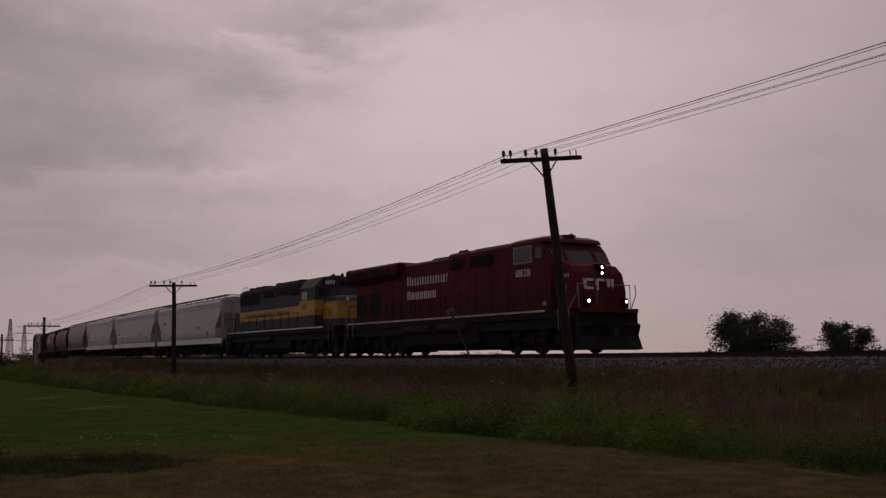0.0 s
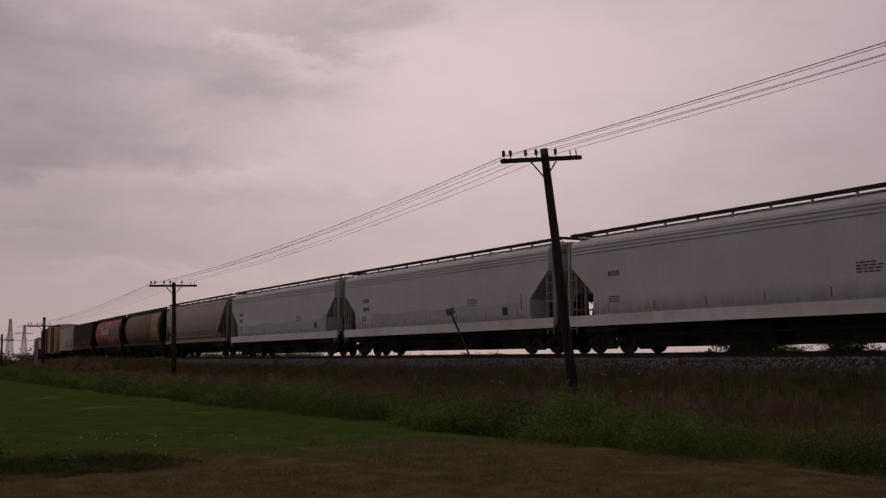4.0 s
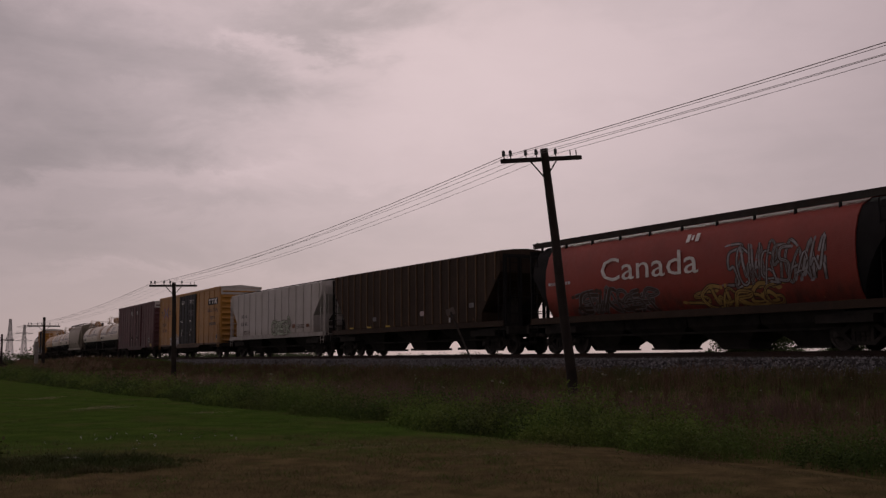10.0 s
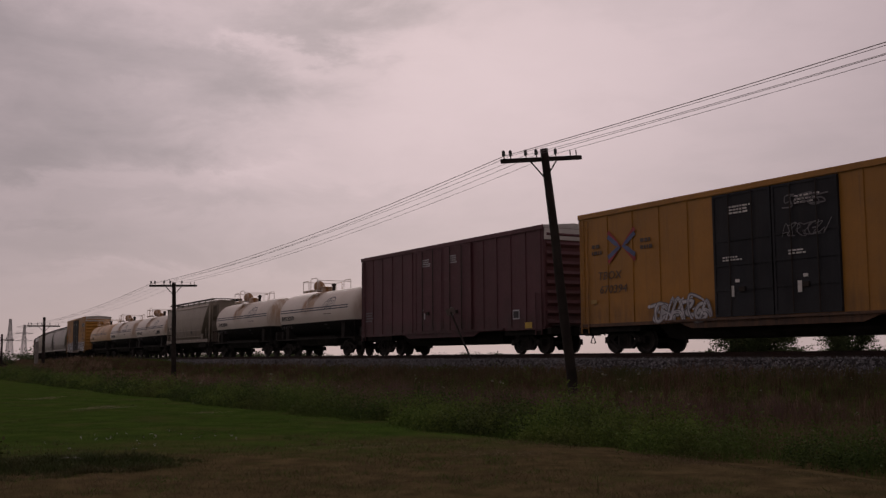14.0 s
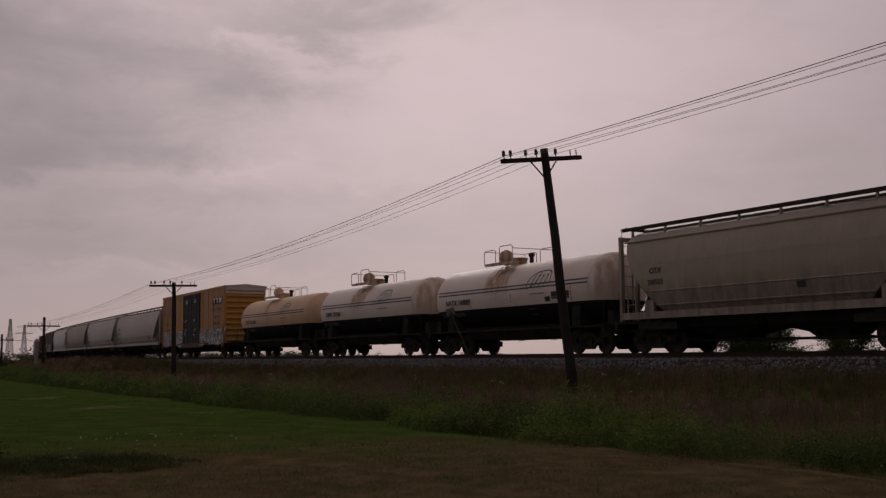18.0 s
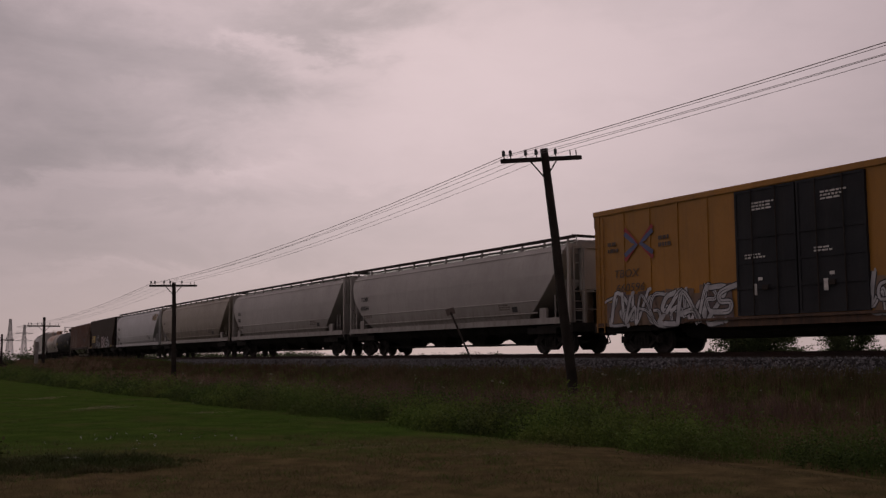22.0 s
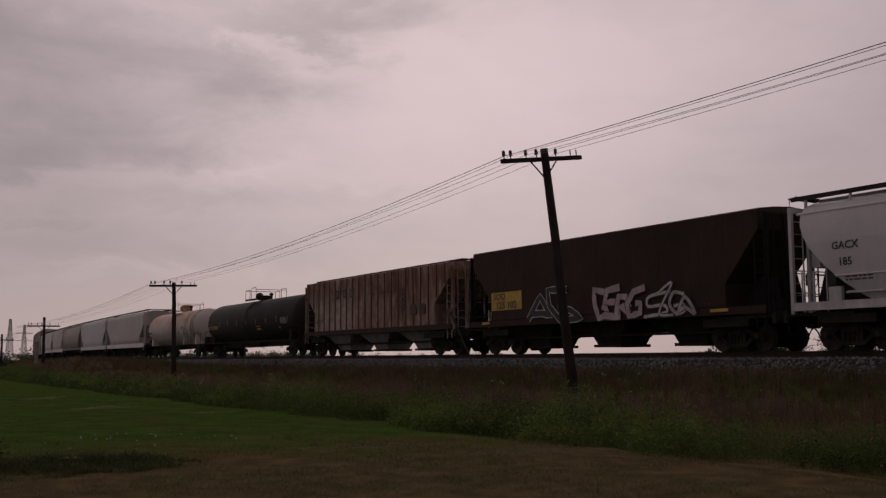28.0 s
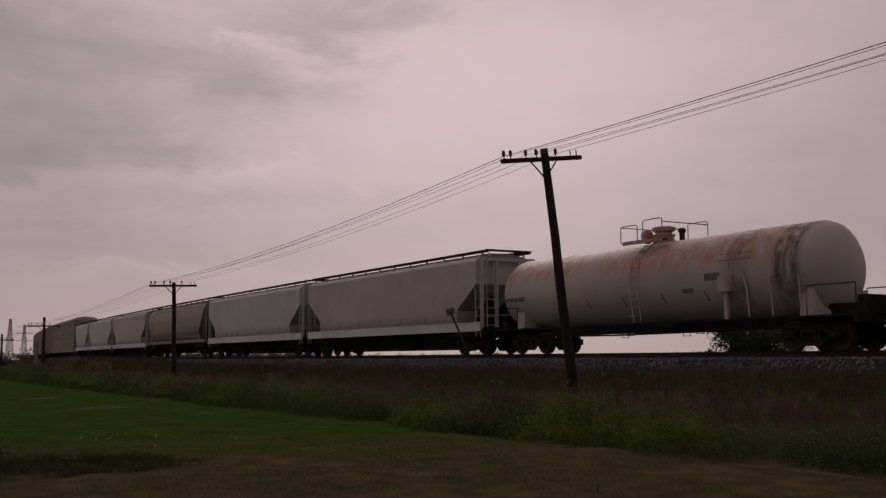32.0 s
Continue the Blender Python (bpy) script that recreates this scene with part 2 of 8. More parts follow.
# ---------------------------------------------------------------- mesh building
class Shape:
    """Collects vertices and faces of one mesh."""

    def __init__(self):
        self.v, self.f = [], []

    def add(self, verts, faces):
        n = len(self.v)
        self.v += [tuple(p) for p in verts]
        self.f += [tuple(i + n for i in f) for f in faces]
        return self

    def box(self, x0, x1, y0, y1, z0, z1, m=None):
        p = [(x, y, z) for z in (z0, z1) for x, y in ((x0, y0), (x1, y0), (x1, y1), (x0, y1))]
        if m is not None:
            p = [m @ Vector(a) for a in p]
        return self.add(p, [(3, 2, 1, 0), (4, 5, 6, 7), (0, 1, 5, 4), (1, 2, 6, 5), (2, 3, 7, 6), (3, 0, 4, 7)])

    def stack(self, levels, ch=0.04, xc=0.0):
        """Closed solid from level rings (z, half length or (x0, x1), half width), with chamfered upright corners."""
        n = len(self.v)
        for z, ex, y in levels:
            x0, x1 = (xc - ex, xc + ex) if not isinstance(ex, tuple) else ex
            self.v += [(x0 + ch, -y, z), (x1 - ch, -y, z), (x1, -y + ch, z), (x1, y - ch, z), (x1 - ch, y, z), (x0 + ch, y, z), (x0, y - ch, z), (x0, -y + ch, z)]
        k = len(levels)
        self.f.append(tuple(n + i for i in range(7, -1, -1)))
        for a in range(k - 1):
            for i in range(8):
                j = (i + 1) % 8
                self.f.append((n + a * 8 + i, n + a * 8 + j, n + a * 8 + 8 + j, n + a * 8 + 8 + i))
        self.f.append(tuple(n + (k - 1) * 8 + i for i in range(8)))
        return self

    def prism(self, pts, y0, y1, axis="y"):
        """Outline pts (x, z) pushed from y0 to y1; axis x: pts are (y, z)."""
        k = len(pts)
        if axis == "y":
            v = [(a, y0, b) for a, b in pts] + [(a, y1, b) for a, b in pts]
        elif axis == "x":
            v = [(y0, a, b) for a, b in pts] + [(y1, a, b) for a, b in pts]
        else:
            v = [(a, b, y0) for a, b in pts] + [(a, b, y1) for a, b in pts]
        return self.add(v, [tuple(range(k - 1, -1, -1)), tuple(range(k, 2 * k))] + [(i, (i + 1) % k, k + (i + 1) % k, k + i) for i in range(k)])

    def rings(self, rings, cap=True):
        n, k = len(self.v), len(rings[0])
        for r in rings:
            self.v += [tuple(p) for p in r]
        for a in range(len(rings) - 1):
            for i in range(k):
                j = (i + 1) % k
                self.f.append((n + a * k + i, n + a * k + j, n + a * k + k + j, n + a * k + k + i))
        if cap:
            self.f.append(tuple(n + i for i in range(k - 1, -1, -1)))
            self.f.append(tuple(n + (len(rings) - 1) * k + i for i in range(k)))
        return self

    def tube(self, path, r, n=6):
        """Round bar along a path of points; r may be one radius or one per point."""
        path = [Vector(p) for p in path]
        rings = []
        for i, p in enumerate(path):
            d = (path[min(i + 1, len(path) - 1)] - path[max(i - 1, 0)]).normalized()
            up = Vector((0, 0, 1)) if abs(d.z) < 0.9 else Vector((1, 0, 0))
            a = d.cross(up).normalized()
            b = a.cross(d)
            rr = r[i] if isinstance(r, (list, tuple)) else r
            rings.append([p + (a * math.cos(t) + b * math.sin(t)) * rr for t in (2 * math.pi * j / n for j in range(n))])
        return self.rings(rings)

    def lathe(self, profile, n=24, axis="x", at=(0, 0, 0)):
        """profile: (along, radius) pairs turned round an axis through at."""
        rings = []
        for u, r in profile:
            ring = []
            for j in range(n):
                t = 2 * math.pi * j / n
                c, s = math.cos(t) * r, math.sin(t) * r
                p = {"x": (u, c, s), "y": (s, u, c), "z": (c, s, u)}[axis]
                ring.append((p[0] + at[0], p[1] + at[1], p[2] + at[2]))
            rings.append(ring)
        return self.rings(rings)

    def mesh(self, name, mat, smooth=None):
        me = bpy.data.meshes.new(name)
        me.from_pydata(self.v, [], self.f)
        me.materials.append(mat)
        bm = bmesh.new()
        bm.from_mesh(me)
        bmesh.ops.recalc_face_normals(bm, faces=bm.faces)
        bm.to_mesh(me)
        bm.free()
        if smooth is not None:
            me.polygons.foreach_set("use_smooth", [True] * len(me.polygons))
            me.set_sharp_from_angle(angle=radians(smooth))
        me.validate()
        return me


def part(name, shape, mat, parent, label="", at=(0, 0, 0), smooth=None):
    """One mesh object under a thing or a part. shape: a Shape, or a mesh that is shared."""
    me = shape.mesh(name, mat, smooth) if isinstance(shape, Shape) else shape
    ob = new(name, me)
    ob.parent = parent
    ob.location = at
    return tagged(ob, label)


def thing(name, label, category, group="", kind=""):
    return tagged(new(name), label, category, group, kind)


def lettering(name, body, size, mat, parent, x, y, z, label="", width=1.0, tilt=0.0, shear=0.0, align="CENTER"):
    """Painted characters on the side that faces -y."""
    cu = bpy.data.curves.new(name, "FONT")
    cu.body, cu.size, cu.extrude, cu.align_x, cu.shear = body, size, 0.003, align, shear
    cu.resolution_u = 2
    cu.materials.append(mat)
    ob = new(name, cu)
    ob.parent = parent
    ob.matrix_basis = pose(x, y, z, 90 - tilt) @ Matrix.Diagonal((width, 1, 1, 1))
    return tagged(ob, label)


# ---------------------------------------------------------------- the track's line
TH, DIST, BEND, KAPPA = 0.53493, 26.674, 37.43, 0.00068685
UX, UY, NX, NY = -math.sin(TH), math.cos(TH), math.cos(TH), math.sin(TH)
RAD = 1 / KAPPA
BX, BY = DIST * NX + BEND * UX, DIST * NY + BEND * UY
CX, CY = BX + RAD * NX, BY + RAD * NY


def on_track(s, side=0.0):
    """Place on the track at s metres from the point nearest to the camera, side metres off towards it, and the heading."""
    if s <= BEND:
        return DIST * NX + s * UX - side * NX, DIST * NY + s * UY - side * NY, TH
    a = TH - KAPPA * (s - BEND)
    return CX - (RAD + side) * math.cos(a), CY - (RAD + side) * math.sin(a), a


def offset_of(x, y):
    """Distance from the track's centre line, positive towards the camera (numpy arrays)."""
    p = x * UX + y * UY
    straight = DIST - (x * NX + y * NY)
    bent = np.hypot(x - CX, y - CY) - RAD
    return np.where(p < BEND, straight, bent), p


def ground_height(x, y):
    r, p = offset_of(x, y)
    near = np.interp(r, [-400, -40, -9, -3.4, -1.75, 1.75, 3.3, 4.6, 6.6, 9.0, 12.5, 15.2, 15.9, 40, 400],
                     [-0.4, -0.2, 0.2, RAIL - 0.82, RAIL - 0.24, RAIL - 0.24, RAIL - 0.80, 0.55, 0.13, 0.06, -0.18, -0.12, 0.0, 0.0, -0.3])
    rise = np.clip((p - 78) / 30, 0, 1) * np.exp(-((r - 7.5) / 4.5) ** 2) * 0.85
    mound = np.exp(-((p - 101) / 13) ** 2 - ((r - 7.0) / 3.4) ** 2) * 0.55
    swell = np.clip((r - 15.5) / 3, 0, 1) * np.exp(-np.abs(p) / 120) * 0.004 * (np.sin(x * 0.9 + 1.2 * np.sin(y * 0.5)) + np.sin(y * 1.1 + 1.0 + np.sin(x * 0.7)))
    return near + rise + mound + swell


def train_way(t):
    return 15.8243 * t - 0.0032855 * t * t


# ---------------------------------------------------------------- ground
def ground_material():
    m = bpy.data.materials.new("mown_grass_ground")
    m.use_nodes = True
    nt = m.node_tree
    b = nt.nodes["Principled BSDF"]
    N, L = nt.nodes.new, nt.links.new
    co = N("ShaderNodeTexCoord").outputs["Object"]

    def noise_at(sc, detail, rgh=0.6, stretch=None):
        t = N("ShaderNodeTexNoise")
        t.inputs["Scale"].default_value, t.inputs["Detail"].default_value, t.inputs["Roughness"].default_value = sc, detail, rgh
        if stretch:
            mp = N("ShaderNodeMapping")
            mp.inputs["Rotation"].default_value = (0, 0, -TH)
            mp.inputs["Scale"].default_value = stretch
            L(co, mp.inputs[0])
            L(mp.outputs[0], t.inputs["Vector"])
        else:
            L(co, t.inputs["Vector"])
        return t.outputs[0]

    def ramp(fac, lo, hi, a, c, top=1.0):
        r = N("ShaderNodeMapRange")
        r.interpolation_type = "SMOOTHSTEP"
        r.inputs["From Min"].default_value, r.inputs["From Max"].default_value, r.inputs["To Max"].default_value = lo, hi, top
        L(fac, r.inputs[0])
        x = N("ShaderNodeMix")
        x.data_type = "RGBA"
        L(r.outputs[0], x.inputs["Factor"])
        for k, v in (("A", a), ("B", c)):
            if isinstance(v, tuple):
                x.inputs[k].default_value = (*v, 1)
            else:
                L(v, x.inputs[k])
        return x.outputs["Result"]

    green = ramp(noise_at(1.2, 6), 0.3, 0.7, (0.027, 0.052, 0.0095), (0.053, 0.086, 0.017))
    dry = ramp(noise_at(2.3, 6), 0.3, 0.7, (0.052, 0.040, 0.020), (0.112, 0.084, 0.043))
    dry = ramp(noise_at(1.1, 7, 0.72), 0.50, 0.68, dry, (0.045, 0.055, 0.017), 0.6)
    # dry turf lies nearer the camera: a soft-edged field of its own, broken up by noise
    sep = N("ShaderNodeSeparateXYZ")
    L(co, sep.inputs[0])
    along = N("ShaderNodeMath")
    along.operation = "MULTIPLY_ADD"
    L(sep.outputs[0], along.inputs[0])
    along.inputs[1].default_value = -0.3
    L(sep.outputs[1], along.inputs[2])
    wob = N("ShaderNodeMath")
    wob.operation = "MULTIPLY_ADD"
    L(noise_at(0.22, 6, 0.66), wob.inputs[0])
    wob.inputs[1].default_value = 13.0
    L(along.outputs[0], wob.inputs[2])
    col = ramp(wob.outputs[0], 22.5, 28.0, dry, green)
    col = ramp(noise_at(0.5, 6, 0.7), 0.48, 0.66, col, dry, 0.42)
    col = ramp(noise_at(0.35, 6, 0.65, (1.0, 0.4, 1.0)), 0.58, 0.72, col, (0.100, 0.080, 0.045), 0.4)
    col = ramp(noise_at(26, 4), 0.45, 0.75, col, (0.030, 0.031, 0.014), 0.45)
    L(col, b.inputs["Base Color"])
    b.inputs["Roughness"].default_value = 0.95
    b.inputs["Specular IOR Level"].default_value = 0.0
    bp = N("ShaderNodeBump")
    bp.inputs["Strength"].default_value, bp.inputs["Distance"].default_value = 0.3, 0.012
    L(noise_at(18, 5), bp.inputs["Height"])
    L(bp.outputs[0], b.inputs["Normal"])
    return m


def grid_mesh(name, xs, ys, to_world, mat):
    A, B = np.meshgrid(xs, ys)
    x, y, z = to_world(A.ravel(), B.ravel())
    nx, ny = len(xs), len(ys)
    i = (np.arange(ny - 1)[:, None] * nx + np.arange(nx - 1)[None, :]).ravel()
    faces = np.stack([i, i + 1, i + nx + 1, i + nx], 1)
    me = bpy.data.meshes.new(name)
    me.from_pydata(np.stack([x, y, z], 1).tolist(), [], faces.tolist())
    me.polygons.foreach_set("use_smooth", [True] * len(me.polygons))
    me.materials.append(mat)
    return me


def build_ground():
    d = np.concatenate([[-4000, -1200, -400, -150, -60, -30, -15, -8], np.arange(-4, 62, 0.6), np.arange(66, 420, 8), [480, 600, 900, 1500, 4000]])
    p = np.concatenate([[-4000, -1500, -700, -400, -200, -100, -60], np.arange(-40, 130, 1.5), np.arange(132, 330, 4), np.arange(340, 820, 16), [900, 1200, 2000, 4000]])
    rng = np.random.default_rng(3)

    def world(dd, pp):
        x, y = dd * NX + pp * UX, dd * NY + pp * UY
        z = ground_height(x, y)
        r, _ = offset_of(x, y)
        z = z + np.where(abs(r) > 4.0, 1, 0) * rng.normal(0, 0.022, len(x)) * np.where(r > 15.5, 0.0, 1.0)
        return x, y, z

    me = grid_mesh("ground", d, p, world, ground_material())
    tagged(new("ground", me), "mown green and dry brown grass beside a railway embankment", "ground", kind="structure")


build_ground()


# ---------------------------------------------------------------- track
def sweep(profile, stations, side):
    """Profile (across, z) carried along the track."""
    sh, k = Shape(), len(profile)
    for s in stations:
        for o, z in profile:
            x, y, _ = on_track(s, side + o)
            sh.v.append((x, y, z))
    for a in range(len(stations) - 1):
        for i in range(k):
            j = (i + 1) % k
            sh.f.append((a * k + i, a * k + j, a * k + k + j, a * k + k + i))
    sh.f += [tuple(range(k)), tuple(range((len(stations) - 1) * k, len(stations) * k))]
    return sh


def build_track():
    stations = [-620, -300, -100] + list(range(-60, 330, 6)) + list(range(330, 900, 30))
    track = tagged(new("railway_track"), "single railway track on grey crushed stone", "track", kind="structure")
    rail = [(-0.07, -0.17), (0.07, -0.17), (0.07, -0.155), (0.012, -0.14), (0.012, -0.045), (0.036, -0.035), (0.036, -0.004), (-0.036, -0.004),
            (-0.036, -0.035), (-0.012, -0.045), (-0.012, -0.14), (-0.07, -0.155)]
    rail = [(o, RAIL + z) for o, z in rail]
    for side in (0.755, -0.755):
        part("rail", sweep(rail, stations, side), M_rail, track, "rust-sided steel rail", smooth=30)
    ties = Shape()
    rnd = random.Random(5)
    for i in range(1100):
        s = -120 + i * 0.52
        x, y, a = on_track(s)
        ties.box(-0.115, 0.115, -1.3, 1.3, -0.34, -0.175, pose(x, y, RAIL, 0, 0, math.degrees(a) - 90 + rnd.uniform(-1, 1)))
    tagged(part("ties", ties, M_tie, track), kind="stuff")
    bed = [(2.0, RAIL - 0.27), (3.35, RAIL - 0.85), (-3.35, RAIL - 0.85), (-2.0, RAIL - 0.27)]
    M_bed = material("crushed_stone_bed", (0.035, 0.034, 0.035), 0.95, 0, 0.5, 6, bump=0.06, bump_scale=22, spec=0.1)
    part("ballast_bed", sweep(bed, stations, 0.0), M_bed, track, "grey crushed stone ballast")


build_track()


def build_ballast():
    """Loose crushed stones on the shoulders of the track bed."""
    rng = np.random.default_rng(11)
    n = 30000
    s = np.concatenate([rng.uniform(-12, 50, 17000), rng.uniform(40, 130, 13000)])
    r = rng.uniform(1.2, 3.5, n)
    base = np.array([[1, 0, 0], [-1, 0, 0], [0, 1, 0], [0, -1, 0], [0, 0, 1], [0, 0, -1]], float)
    tri = np.array([[0, 2, 4], [2, 1, 4], [1, 3, 4], [3, 0, 4], [2, 0, 5], [1, 2, 5], [3, 1, 5], [0, 3, 5]])
    x, y = np.empty(n), np.empty(n)
    for i in range(n):
        x[i], y[i], _ = on_track(s[i], r[i])
    z = np.interp(r, [1.2, 2.0, 3.35, 3.5], [RAIL - 0.23, RAIL - 0.26, RAIL - 0.84, RAIL - 0.86])
    size = rng.uniform(0.022, 0.055, n) * np.where(s > 50, 1.35, 1.0)
    v = base[None] * rng.uniform(0.6, 1.25, (n, 6, 1)) * size[:, None, None] + rng.normal(0, 0.012, (n, 6, 3))
    v += np.stack([x, y, z + 0.012], 1)[:, None, :]
    f = tri[None] + (np.arange(n) * 6)[:, None, None]
    me = bpy.data.meshes.new("ballast_stones")
    me.from_pydata(v.reshape(-1, 3).tolist(), [], f.reshape(-1, 3).tolist())
    me.materials.append(material("grey_stone", (0.15, 0.148, 0.152), 0.9, 0, 0.6, 8, island=True, bump=0.01, spec=0.1))
    tagged(new("ballast_stones", me), "grey crushed ballast stones beside the rails", "ballast", kind="stuff")


build_ballast()


# ---------------------------------------------------------------- telegraph line
ARM = (-1.42, -1.17, -0.60, -0.20, 0.55, 1.12, 1.36)     # pins on the cross-arm, across the line
WIRED = (0, 1, 2, 3, 4)


def telegraph_pole(base, top, heading, arm_drop, roll, label, tall_pins):
    """Pole from base to top with one braced cross-arm; returns the places of its wired pins."""
    base, top = Vector(base), Vector(top)
    ob = thing("telegraph_pole", label, "pole", "telegraph poles along the railway")
    ob.location = base
    d = top - base
    H = d.length
    axis = d.normalized()
    post = Shape().tube([axis * (H * k / 6) + Vector((0.012 * math.sin(k * 1.9), 0.01 * math.cos(k * 2.3), 0)) - axis * (0.5 if k == 0 else 0) for k in range(7)],
                        [0.165, 0.158, 0.15, 0.143, 0.136, 0.128, 0.12], 12)
    part("post", post, M_pole, ob, smooth=50)
    n2 = Vector((math.cos(heading), math.sin(heading), 0))
    n2 = (n2 - axis * n2.dot(axis)).normalized()
    n2 = (n2 + axis * math.tan(radians(roll))).normalized()
    al = axis.cross(n2).normalized()
    c = axis * (H - arm_drop) + al * 0.17
    rot = Matrix((n2, al, axis)).transposed().to_4x4()
    arm_m = Matrix.Translation(c) @ rot
    part("crossarm", Shape().box(-1.53, 1.53, -0.05, 0.05, -0.065, 0.065, arm_m), M_pole, ob)
    for sgn in (-1, 1):
        q1 = c + n2 * (0.52 * sgn) - axis * 0.04 - al * 0.07
        q2 = axis * (H - arm_drop - 0.62) + al * 0.1
        part("brace", Shape().tube([q1, q2], 0.022, 6), M_steel, ob, "flat iron brace")
    tops = []
    for i, o in enumerate(ARM):
        b0 = c + n2 * o + axis * 0.05
        pin = part("pin", Shape().tube([b0, b0 + axis * 0.2], 0.018, 6), M_steel, ob)
        if i in WIRED or tall_pins:
            prof = [(0.10, 0.02), (0.10, 0.052), (0.15, 0.058), (0.18, 0.045), (0.20, 0.055), (0.25, 0.045), (0.275, 0.02)]
            ins = Shape().lathe(prof, 10, "z")
            ins.v = [tuple(b0 + n2 * p[0] + al * p[1] + axis * p[2]) for p in ins.v]
            part("insulator", ins, M_insul, pin, "dark glass insulator", smooth=40)
        if i in WIRED:
            tops.append(base + b0 + axis * 0.10)
    return tops


def pole_at(s, side, z):
    x, y, a = on_track(s, side)
    return (x, y, z), a


P0, A0 = pole_at(-15.0, 7.9, 0.0)
P1B = (4.02, 32.08, 0.0)
P2, A2 = pole_at(65.9, 7.87, 0.05)
P3, A3 = (-39.3, 102.6, 0.0), TH - 0.02
P4, A4 = (-57.2, 135.2, 0.0), TH - 0.03
P5, A5 = (-75.5, 168.0, 0.0), TH - 0.04
W0 = telegraph_pole((P0[0], P0[1], -0.3), (P0[0], P0[1], 8.27), A0, 0.3, 0, "dark upright wooden telegraph pole with a cross-arm", False)
W1 = telegraph_pole((P1B[0], P1B[1], -0.25), (3.14, 31.58, 7.86), TH, 0.30, 0.5, "dark leaning wooden telegraph pole with braced cross-arm", False)
W2 = telegraph_pole((P2[0] + 0.1, P2[1], -0.2), (P2[0], P2[1], 6.36), A2, 0.2, 1.0, "dark upright wooden telegraph pole in tall weeds", False)
W3 = telegraph_pole((P3[0], P3[1], 0.3), (P3[0], P3[1], 5.64), A3, 0.86, 0, "grey wooden telegraph pole with a low-set cross-arm", False)
W4 = telegraph_pole((P4[0], P4[1], 0.3), (P4[0], P4[1], 4.80), A4, 0.75, 0, "distant wooden telegraph pole with a cross-arm", False)
W5 = telegraph_pole((P5[0], P5[1], 0.3), (P5[0], P5[1], 4.7), A5, 0.75, 0, "distant wooden telegraph pole with a cross-arm", False)


def build_wires():
    for i in range(5):
        w = tagged(new("telegraph_wire"), "thin dark bare wire sagging between telegraph poles", "wire", "telegraph wires")
        for a, b, sag in ((W0, W1, 0.25), (W1, W2, 0.42), (W2, W3, 0.40), (W3, W4, 0.35), (W4, W5, 0.35)):
            p, q = a[i], b[i]
            sg = sag * (1 + 0.18 * math.sin(i * 2.4))
            if a is W0:
                sg, p = sag + (0.07, 0.14, 0.13, 0.05, -0.08)[i], p + Vector((0, 0, (0.2, 0.4, 0.3, 0.32, 0.17)[i]))
            path = [p.lerp(q, k / 16) - Vector((0, 0, 4 * sg * (k / 16) * (1 - k / 16))) for k in range(17)]
            part("span", Shape().tube(path, 0.010 if i == 0 else 0.0065, 6), M_wire, w, smooth=60)


build_wires()


# ---------------------------------------------------------------- running gear, shared by the cars
MESH = {}
SPIN = {"freight": [], "engine": []}


def wheelset_mesh(r):
    sh = Shape()
    for sg in (-1, 1):
        prof = [(0.66, 0.10), (0.66, r + 0.028), (0.695, r + 0.028), (0.705, r), (0.80, r - 0.006), (0.80, r - 0.07), (0.765, r - 0.09),
                (0.755, 0.15), (0.80, 0.12), (0.80, 0.085)]
        sh.lathe([(u * sg, rr) for u, rr in prof], 22, "y")
        for k in range(4):      # balance marks that show the turning
            t = k * math.pi / 2
            sh.box(-0.05, 0.05, 0.757, 0.772, 0.2, 0.28, Matrix.Scale(sg, 4, (0, 1, 0)) @ pose(0, 0, 0, 0, math.degrees(t), 0))
    sh.lathe([(-1.08, 0.06), (-1.08, 0.08), (-0.8, 0.085), (0.8, 0.085), (1.08, 0.08), (1.08, 0.06)], 10, "y")
    return sh


